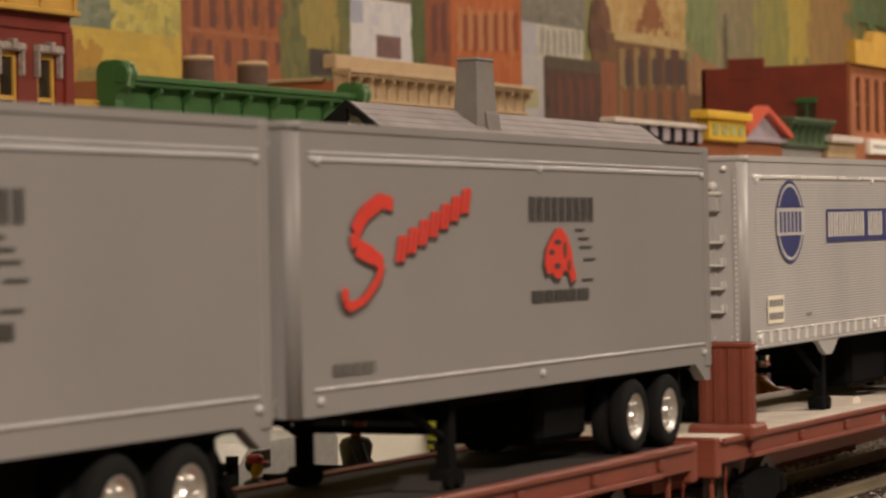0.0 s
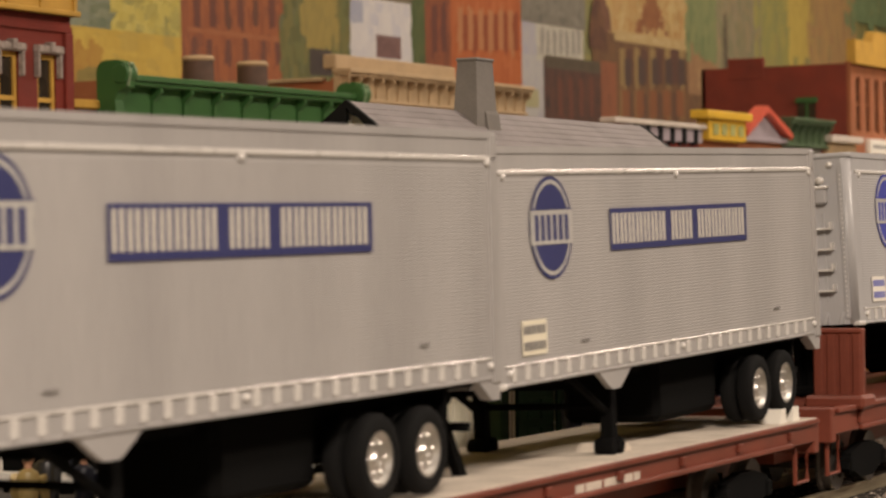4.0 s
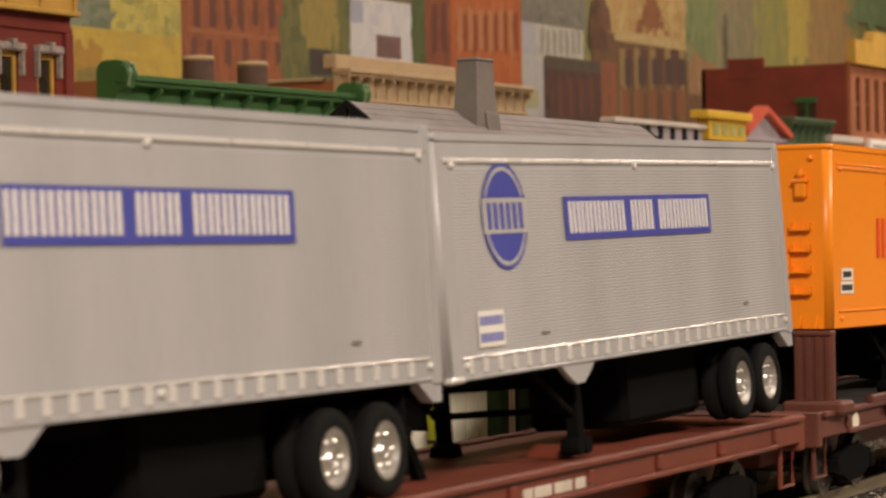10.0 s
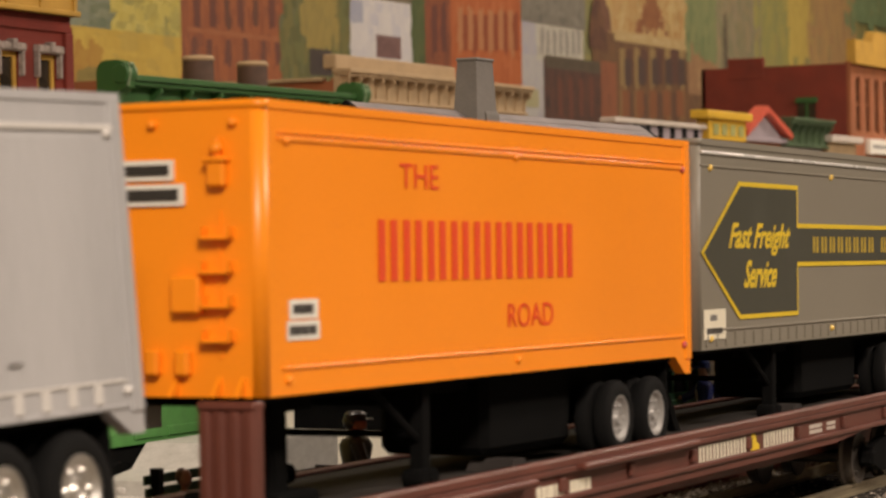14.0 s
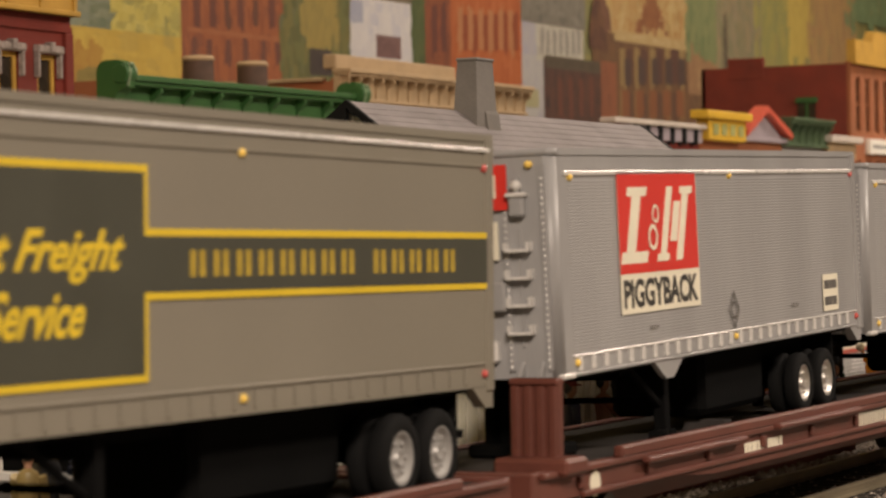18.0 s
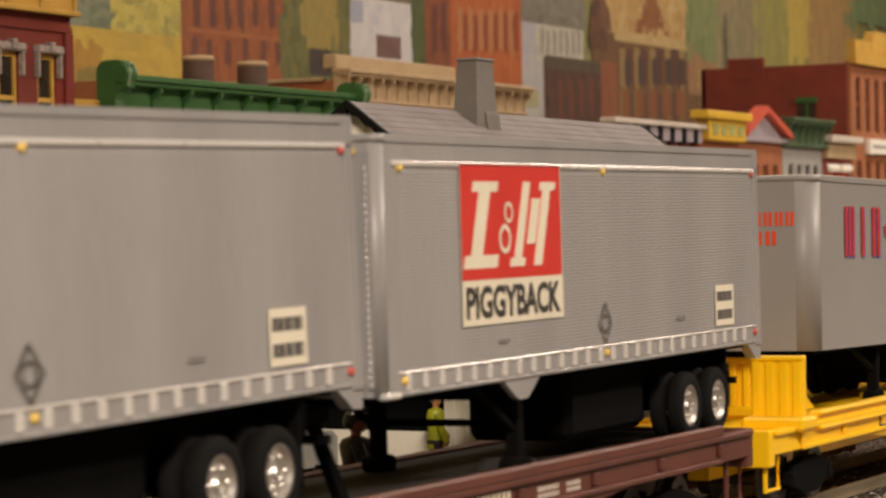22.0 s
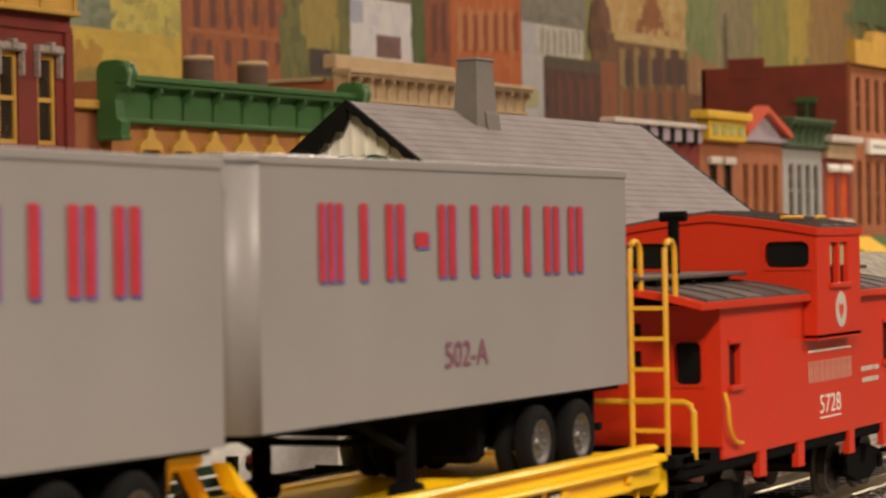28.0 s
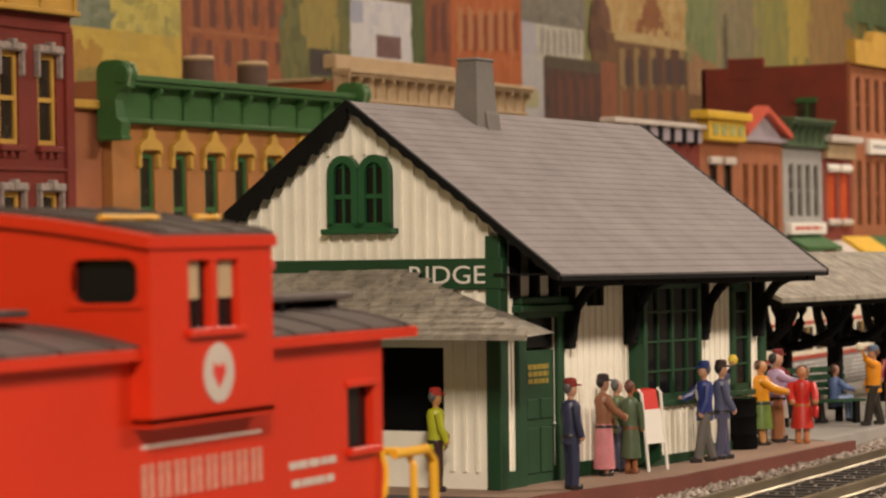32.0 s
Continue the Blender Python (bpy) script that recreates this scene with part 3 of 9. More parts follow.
strokes("painted_window", 2.924, 0.298, 2.933, 0.3241, [(0.26, 0.24, 0.21), (0.32, 0.29, 0.25)], 5, 0.006, 0.0117, edge=0.2)
strokes("painted_window", 2.943, 0.2989, 2.951, 0.3252, [(0.26, 0.24, 0.21), (0.32, 0.29, 0.25)], 5, 0.006, 0.0118, edge=0.2)
strokes("painted_window", 2.961, 0.2999, 2.97, 0.3264, [(0.26, 0.24, 0.21), (0.32, 0.29, 0.25)], 5, 0.006, 0.0119, edge=0.2)
strokes("painted_window", 2.98, 0.3009, 2.988, 0.3275, [(0.26, 0.24, 0.21), (0.32, 0.29, 0.25)], 5, 0.006, 0.012, edge=0.2)
strokes("painted_window", 2.997, 0.3018, 3.006, 0.3285, [(0.26, 0.24, 0.21), (0.32, 0.29, 0.25)], 5, 0.006, 0.012, edge=0.2)
strokes("painted_grey_roof", 2.833, 0.3306, 3.022, 0.3999, [(0.12, 0.11, 0.09), (0.20, 0.18, 0.14), (0.26, 0.24, 0.19)], 150, 0.014, 0.01)
strokes("painted_house_body", 3.042, 0.1977, 3.421, 0.3395, [(0.122, 0.061, 0.034), (0.184, 0.095, 0.041), (0.150, 0.082, 0.041), (0.102, 0.054, 0.034)], 320, 0.008, 0.02)
strokes("painted_dark_shed", 2.895, 0.1923, 3.077, 0.2933, [(0.055, 0.035, 0.027), (0.125, 0.055, 0.035), (0.086, 0.043, 0.031), (0.039, 0.027, 0.023)], 200, 0.008, 0.022)
strokes("painted_shed_roof", 2.9, 0.2812, 3.068, 0.2958, [(0.078, 0.062, 0.039), (0.117, 0.086, 0.055)], 50, 0.014, 0.006)
strokes("painted_column", 3.13, 0.2702, 3.147, 0.3159, [(0.259, 0.173, 0.072), (0.302, 0.202, 0.079)], 5, 0.006, 0.0206, edge=0.2)
strokes("painted_column", 3.179, 0.2723, 3.196, 0.3186, [(0.259, 0.173, 0.072), (0.302, 0.202, 0.079)], 5, 0.006, 0.0208, edge=0.2)
strokes("painted_column", 3.231, 0.2746, 3.249, 0.3215, [(0.259, 0.173, 0.072), (0.302, 0.202, 0.079)], 5, 0.006, 0.0211, edge=0.2)
strokes("painted_column", 3.285, 0.2769, 3.303, 0.3244, [(0.259, 0.173, 0.072), (0.302, 0.202, 0.079)], 5, 0.006, 0.0214, edge=0.2)
strokes("painted_column", 3.338, 0.2791, 3.357, 0.3274, [(0.259, 0.173, 0.072), (0.302, 0.202, 0.079)], 5, 0.006, 0.0217, edge=0.2)
strokes("painted_column", 3.128, 0.2287, 3.145, 0.2647, [(0.230, 0.122, 0.050), (0.288, 0.173, 0.065)], 5, 0.006, 0.0162, edge=0.2)
strokes("painted_column", 3.177, 0.2303, 3.194, 0.2667, [(0.230, 0.122, 0.050), (0.288, 0.173, 0.065)], 5, 0.006, 0.0164, edge=0.2)
strokes("painted_column", 3.229, 0.232, 3.247, 0.2689, [(0.230, 0.122, 0.050), (0.288, 0.173, 0.065)], 5, 0.006, 0.0166, edge=0.2)
strokes("painted_column", 3.282, 0.2337, 3.301, 0.2711, [(0.230, 0.122, 0.050), (0.288, 0.173, 0.065)], 5, 0.006, 0.0168, edge=0.2)
strokes("painted_column", 3.336, 0.2353, 3.354, 0.2733, [(0.230, 0.122, 0.050), (0.288, 0.173, 0.065)], 5, 0.006, 0.0171, edge=0.2)
strokes("painted_window", 3.152, 0.274, 3.171, 0.3158, [(0.09, 0.045, 0.035), (0.13, 0.06, 0.04)], 5, 0.006, 0.0188, edge=0.2)
strokes("painted_window", 3.202, 0.2761, 3.221, 0.3185, [(0.09, 0.045, 0.035), (0.13, 0.06, 0.04)], 5, 0.006, 0.0191, edge=0.2)
strokes("painted_window", 3.255, 0.2784, 3.275, 0.3214, [(0.09, 0.045, 0.035), (0.13, 0.06, 0.04)], 5, 0.006, 0.0194, edge=0.2)
strokes("painted_window", 3.309, 0.2808, 3.33, 0.3243, [(0.09, 0.045, 0.035), (0.13, 0.06, 0.04)], 5, 0.006, 0.0196, edge=0.2)
strokes("painted_window", 3.15, 0.2308, 3.169, 0.2614, [(0.10, 0.05, 0.035), (0.14, 0.07, 0.04)], 5, 0.006, 0.0138, edge=0.2)
strokes("painted_window", 3.2, 0.2324, 3.219, 0.2634, [(0.10, 0.05, 0.035), (0.14, 0.07, 0.04)], 5, 0.006, 0.014, edge=0.2)
strokes("painted_window", 3.252, 0.2341, 3.272, 0.2656, [(0.10, 0.05, 0.035), (0.14, 0.07, 0.04)], 5, 0.006, 0.0142, edge=0.2)
strokes("painted_window", 3.307, 0.2359, 3.327, 0.2678, [(0.10, 0.05, 0.035), (0.14, 0.07, 0.04)], 5, 0.006, 0.0144, edge=0.2)
strokes("painted_yellow_roof", 3.075, 0.3334, 3.375, 0.41, [(0.46, 0.32, 0.11), (0.54, 0.42, 0.20), (0.40, 0.22, 0.07), (0.34, 0.25, 0.10)], 190, 0.012, 0.014)
strokes("painted_gable", 3.035, 0.3238, 3.122, 0.3825, [(0.15, 0.07, 0.045), (0.20, 0.10, 0.055)], 80, 0.008, 0.014, peak=3.076)
strokes("painted_gable", 3.167, 0.3361, 3.317, 0.3931, [(0.28, 0.11, 0.04), (0.22, 0.09, 0.04), (0.33, 0.14, 0.05)], 110, 0.009, 0.012, peak=3.238)
strokes("painted_trim", 3.113, 0.3249, 3.381, 0.3377, [(0.50, 0.38, 0.18), (0.42, 0.29, 0.12), (0.56, 0.44, 0.24)], 80, 0.016, 0.005)
strokes("painted_low_house", 3.367, 0.2695, 3.488, 0.3338, [(0.34, 0.20, 0.09), (0.26, 0.14, 0.07), (0.40, 0.25, 0.12)], 90, 0.012, 0.01)
strokes("painted_green_trees", 3.367, 0.3314, 3.52, 0.4425, [(0.13, 0.17, 0.07), (0.20, 0.23, 0.10), (0.26, 0.26, 0.11)], 165, 0.012, 0.024, edge=-0.3, loose=True)
strokes("painted_grey_trees", 3.486, 0.252, 3.665, 0.4535, [(0.24, 0.19, 0.12), (0.31, 0.25, 0.15), (0.19, 0.19, 0.10), (0.36, 0.25, 0.13)], 225, 0.011, 0.03, edge=-0.3, loose=True)
strokes("painted_olive_trees", 3.641, 0.2587, 3.909, 0.4698, [(0.30, 0.28, 0.08), (0.38, 0.32, 0.09), (0.24, 0.25, 0.09), (0.34, 0.22, 0.10)], 285, 0.012, 0.03, edge=-0.3, loose=True)
strokes("painted_yellow_tree", 3.784, 0.3349, 3.889, 0.4667, [(0.48, 0.36, 0.08), (0.56, 0.42, 0.10), (0.40, 0.28, 0.07)], 105, 0.01, 0.026, edge=-0.3, loose=True)
strokes("painted_orange_trees", 3.882, 0.2662, 4.107, 0.4794, [(0.42, 0.24, 0.10), (0.34, 0.20, 0.10), (0.48, 0.30, 0.11), (0.28, 0.22, 0.10)], 195, 0.012, 0.03, edge=-0.3, loose=True)
strokes("painted_teal_trees", 4.068, 0.403, 4.532, 0.5394, [(0.18, 0.26, 0.12), (0.24, 0.31, 0.15), (0.14, 0.20, 0.09), (0.34, 0.32, 0.13)], 165, 0.014, 0.02, edge=-0.3, loose=True)
strokes("painted_trunk", 3.505, 0.2881, 3.521, 0.3706, [(0.08, 0.06, 0.04), (0.14, 0.10, 0.06)], 33, 0.004, 0.016, edge=-0.3, loose=True)
strokes("painted_arch_shade", 2.679, 0.2885, 2.691, 0.3275, [(0.24, 0.055, 0.02), (0.30, 0.075, 0.025)], 5, 0.006, 0.0176, edge=0.2)
strokes("painted_arch_shade", 2.705, 0.29, 2.717, 0.3292, [(0.24, 0.055, 0.02), (0.30, 0.075, 0.025)], 5, 0.006, 0.0176, edge=0.2)
strokes("painted_arch_shade", 2.732, 0.2914, 2.744, 0.331, [(0.24, 0.055, 0.02), (0.30, 0.075, 0.025)], 5, 0.006, 0.0178, edge=0.2)
strokes("painted_arch_shade", 2.759, 0.2929, 2.771, 0.3328, [(0.24, 0.055, 0.02), (0.30, 0.075, 0.025)], 5, 0.006, 0.018, edge=0.2)
strokes("painted_arch_shade", 2.785, 0.2943, 2.797, 0.3345, [(0.24, 0.055, 0.02), (0.30, 0.075, 0.025)], 5, 0.006, 0.0181, edge=0.2)
strokes("painted_arch_shade", 2.812, 0.2958, 2.825, 0.3363, [(0.24, 0.055, 0.02), (0.30, 0.075, 0.025)], 5, 0.006, 0.0182, edge=0.2)
strokes("painted_window", 2.602, 0.2832, 2.616, 0.3319, [(0.12, 0.04, 0.03), (0.16, 0.05, 0.03)], 5, 0.006, 0.0219, edge=0.2)
strokes("painted_window", 2.625, 0.2844, 2.638, 0.3334, [(0.12, 0.04, 0.03), (0.16, 0.05, 0.03)], 5, 0.006, 0.022, edge=0.2)
strokes("painted_lintel", 2.102, 0.2472, 2.144, 0.2517, [(0.46, 0.38, 0.34), (0.54, 0.47, 0.42)], 5, 0.006, 0.002, edge=0.2)
strokes("painted_lintel", 2.197, 0.2479, 2.244, 0.2525, [(0.34, 0.22, 0.14), (0.42, 0.29, 0.20)], 5, 0.006, 0.0021, edge=0.2)
strokes("painted_window", 2.104, 0.2331, 2.142, 0.2483, [(0.12, 0.06, 0.05), (0.18, 0.09, 0.07)], 40, 0.008, 0.008)
strokes("painted_window", 2.201, 0.2355, 2.241, 0.2491, [(0.10, 0.05, 0.04), (0.15, 0.07, 0.05)], 40, 0.008, 0.008)
strokes("painted_window", 2.17, 0.2834, 2.179, 0.307, [(0.13, 0.05, 0.03), (0.17, 0.065, 0.035)], 5, 0.006, 0.0106, edge=0.2)
strokes("painted_window", 2.222, 0.2867, 2.232, 0.3108, [(0.13, 0.05, 0.03), (0.17, 0.065, 0.035)], 5, 0.006, 0.0108, edge=0.2)
strokes("painted_window", 3.145, 0.2723, 3.167, 0.3042, [(0.06, 0.04, 0.035), (0.10, 0.06, 0.045)], 5, 0.006, 0.0144, edge=0.2)
strokes("painted_window", 3.19, 0.2742, 3.213, 0.3066, [(0.06, 0.04, 0.035), (0.10, 0.06, 0.045)], 5, 0.006, 0.0146, edge=0.2)
strokes("painted_window", 3.237, 0.2762, 3.261, 0.309, [(0.06, 0.04, 0.035), (0.10, 0.06, 0.045)], 5, 0.006, 0.0148, edge=0.2)
strokes("painted_window", 3.285, 0.2783, 3.309, 0.3115, [(0.06, 0.04, 0.035), (0.10, 0.06, 0.045)], 5, 0.006, 0.0149, edge=0.2)
strokes("painted_window", 3.331, 0.2803, 3.356, 0.3139, [(0.06, 0.04, 0.035), (0.10, 0.06, 0.045)], 5, 0.006, 0.0151, edge=0.2)
strokes("painted_rust_bay", 3.135, 0.2331, 3.16, 0.265, [(0.20, 0.075, 0.032), (0.25, 0.10, 0.04)], 5, 0.006, 0.0144, edge=0.2)
strokes("painted_rust_bay", 3.181, 0.2346, 3.206, 0.2669, [(0.20, 0.075, 0.032), (0.25, 0.10, 0.04)], 5, 0.006, 0.0145, edge=0.2)
strokes("painted_rust_bay", 3.227, 0.2361, 3.253, 0.2688, [(0.20, 0.075, 0.032), (0.25, 0.10, 0.04)], 5, 0.006, 0.0147, edge=0.2)
strokes("painted_rust_bay", 3.275, 0.2377, 3.301, 0.2708, [(0.20, 0.075, 0.032), (0.25, 0.10, 0.04)], 5, 0.006, 0.0149, edge=0.2)
strokes("painted_rust_bay", 3.323, 0.2393, 3.35, 0.2728, [(0.20, 0.075, 0.032), (0.25, 0.10, 0.04)], 5, 0.006, 0.0151, edge=0.2)
strokes("painted_red_bay", 3.067, 0.2255, 3.118, 0.2974, [(0.22, 0.08, 0.04), (0.28, 0.10, 0.045), (0.16, 0.07, 0.04)], 60, 0.008, 0.016)
strokes("painted_plank", 2.936, 0.2266, 2.948, 0.2699, [(0.13, 0.05, 0.03), (0.17, 0.06, 0.035)], 5, 0.006, 0.0195, edge=0.2)
strokes("painted_plank", 2.968, 0.2276, 2.98, 0.2713, [(0.13, 0.05, 0.03), (0.17, 0.06, 0.035)], 5, 0.006, 0.0197, edge=0.2)
strokes("painted_plank", 2.999, 0.2287, 3.011, 0.2727, [(0.13, 0.05, 0.03), (0.17, 0.06, 0.035)], 5, 0.006, 0.0198, edge=0.2)
strokes("painted_plank", 3.031, 0.2297, 3.043, 0.2741, [(0.13, 0.05, 0.03), (0.17, 0.06, 0.035)], 5, 0.006, 0.02, edge=0.2)
strokes("painted_dark_gable", 3.015, 0.3080, 3.100, 0.3760, [(0.085, 0.040, 0.028), (0.13, 0.06, 0.035), (0.17, 0.085, 0.04)], 150, 0.009, 0.018, peak=3.058)
strokes("painted_grass_patch", 2.837, 0.2343, 2.879, 0.2548, [(0.36, 0.34, 0.18), (0.42, 0.38, 0.22)], 30, 0.01, 0.008)
strokes("painted_shade", 2.417, 0.3031, 2.444, 0.3256, [(0.34, 0.36, 0.46), (0.44, 0.44, 0.50)], 20, 0.008, 0.012)


# ---- track ----
def track():
    bed = Geo().prism([(TRACK_Y - 0.050, -0.0083), (TRACK_Y - 0.034, -0.0048), (TRACK_Y + 0.034, -0.0048), (TRACK_Y + 0.046, -0.0083)], "x", -2.6, 6.0)
    structure("ballast_bed", bed, STONE)
    line = thing("track", "weathered steel rails on dark wooden ties", "track", pose(0, 0, 0))
    for y in (TRACK_Y - 0.0168, TRACK_Y + 0.0168):
        w = 0.0009
        prof = [(y - 1.8 * w, -0.0040), (y + 1.8 * w, -0.0040), (y + 1.8 * w, -0.0036), (y + 0.5 * w, -0.0030), (y + 0.5 * w, -0.0012), (y + w, -0.0010),
                (y + w, 0.0), (y - w, 0.0), (y - w, -0.0010), (y - 0.5 * w, -0.0012), (y - 0.5 * w, -0.0030), (y - 1.8 * w, -0.0036)]
        part("rail", Geo().prism(prof, "x", -2.6, 6.0), RAIL_STEEL, line)
    tie = Geo().box(-0.0021, -0.0285, -0.0062, 0.0021, 0.0285, -0.0038, 0.0003).data("tie", TIE)
    rnd = random.Random(4)
    for i in range(160):
        part("tie", tie, None, line, at=pose(0.30 + i * 0.0112 + rnd.uniform(-0.0006, 0.0006), TRACK_Y + rnd.uniform(-0.0008, 0.0008), 0, 0, 0, rnd.uniform(-1.5, 1.5)))


def ballast():
    rnd = random.Random(8)
    v, f = [], []
    for i in range(13000):
        x = 0.55 + 1.1 * rnd.random() ** 1.3
        y = TRACK_Y + rnd.uniform(-0.036, 0.062)
        side = abs(y - TRACK_Y)
        z = (-0.0050 if side < 0.029 else -0.0036) - max(0, side - 0.034) * 0.13 + rnd.uniform(-0.0006, 0.0006)
        r = rnd.uniform(0.0006, 0.0014) * (1.35 if side > 0.03 else 1)
        if side < 0.03 and min(abs(y - TRACK_Y - 0.0168), abs(y - TRACK_Y + 0.0168)) < 0.0022:
            continue
        n = len(v)
        for d in ((1, 0, 0), (-1, 0, 0), (0, 1, 0), (0, -1, 0), (0, 0, 1), (0, 0, -1)):
            k = r * rnd.uniform(0.6, 1.25)
            v.append((x + d[0] * k + rnd.uniform(-r, r) * 0.3, y + d[1] * k + rnd.uniform(-r, r) * 0.3, z + d[2] * k * 0.8))
        f += [(n + a, n + b, n + c) for a, b, c in ((0, 2, 4), (2, 1, 4), (1, 3, 4), (3, 0, 4), (2, 0, 5), (1, 2, 5), (3, 1, 5), (0, 3, 5))]
    me = bpy.data.meshes.new("ballast")
    me.from_pydata(v, [], f)
    m = material("loose_stone", (0.52, 0.47, 0.42), 0.9, vary=0.3, scale=300, bump=0.2)
    nt = m.node_tree
    geo, ramp, mix = nt.nodes.new("ShaderNodeNewGeometry"), nt.nodes.new("ShaderNodeValToRGB"), nt.nodes.new("ShaderNodeMix")
    ramp.color_ramp.elements[0].color, ramp.color_ramp.elements[1].color = (0.42, 0.38, 0.35, 1), (1.0, 0.96, 0.92, 1)
    mix.data_type, mix.blend_type = "RGBA", "MULTIPLY"
    mix.inputs[0].default_value = 1.0
    b = nt.nodes["Principled BSDF"]
    old = b.inputs["Base Color"].links[0].from_socket
    nt.links.new(geo.outputs["Random Per Island"], ramp.inputs[0])
    nt.links.new(old, mix.inputs[6])
    nt.links.new(ramp.outputs[0], mix.inputs[7])
    nt.links.new(mix.outputs[2], b.inputs["Base Color"])
    me.materials.append(m)
    tagged(new("ballast", me), "loose grey and tan ballast stones along the track", "ballast", kind="stuff")


track()
ballast()

# Platforms: one of reddish boards at the station, one of concrete beyond it.
platform = thing("platform", "low station platform with a dark red edge", "platform", kind="structure")
part("platform_deck", Geo().prism([(0.835, 0.3657), (0.839, 0.3655), (0.918, 0.3475), (1.002, 0.3425), (1.091, 0.337), (1.105, 0.47), (0.835, 0.50)], "z", -0.0085, 0.0), PLATFORM_TOP, platform)
# Yard ground carries the shade behind the train in its dark colour.
structure("yard", Geo().prism([(0.30, 0.392), (0.50, 0.384), (0.835, 0.3657), (0.835, 0.62), (0.30, 0.62)], "z", -0.0084, -0.0002), YARD_SHADED)
edge = Geo()
EDGE = [(0.30, 0.392), (0.50, 0.384), (0.839, 0.3655), (0.918, 0.3475), (1.002, 0.3425), (1.0925, 0.3368)]
for (a, b), (c, d) in zip(EDGE, EDGE[1:]):
    edge.mesh([(a, b - 0.0025, -0.0083), (c, d - 0.0025, -0.0083), (c, d - 0.0025, 0.0006), (a, b - 0.0025, 0.0006), (a, b, -0.0083), (c, d, -0.0083), (c, d, 0.0006), (a, b, 0.0006)],
              [(0, 1, 2, 3), (4, 7, 6, 5), (3, 2, 6, 7), (0, 3, 7, 4), (1, 5, 6, 2)])
part("platform_edge", edge, PLATFORM_EDGE, platform, "dark red painted edge")
tagged(part("platform_far", Geo().prism([(1.106, 0.352), (2.2, 0.322), (2.2, 0.47), (1.106, 0.47)], "z", -0.0085, -0.0003), CONCRETE), kind="structure")
structure("street", Geo().box(0.2, 0.625, -0.0083, 4.5, 0.84, -0.006), CONCRETE)


# ---- the station ----
ST = pose(0.8578, 0.3887, 0.0, 0, 0.7, -5.5)
ST_L, ST_W, RIDGE_Z, SLOPE = 0.216, 0.1154, 0.1353, 0.7330
RY = ST_W / 2


def roof_z(y):
    return RIDGE_Z - abs(y - RY) * SLOPE


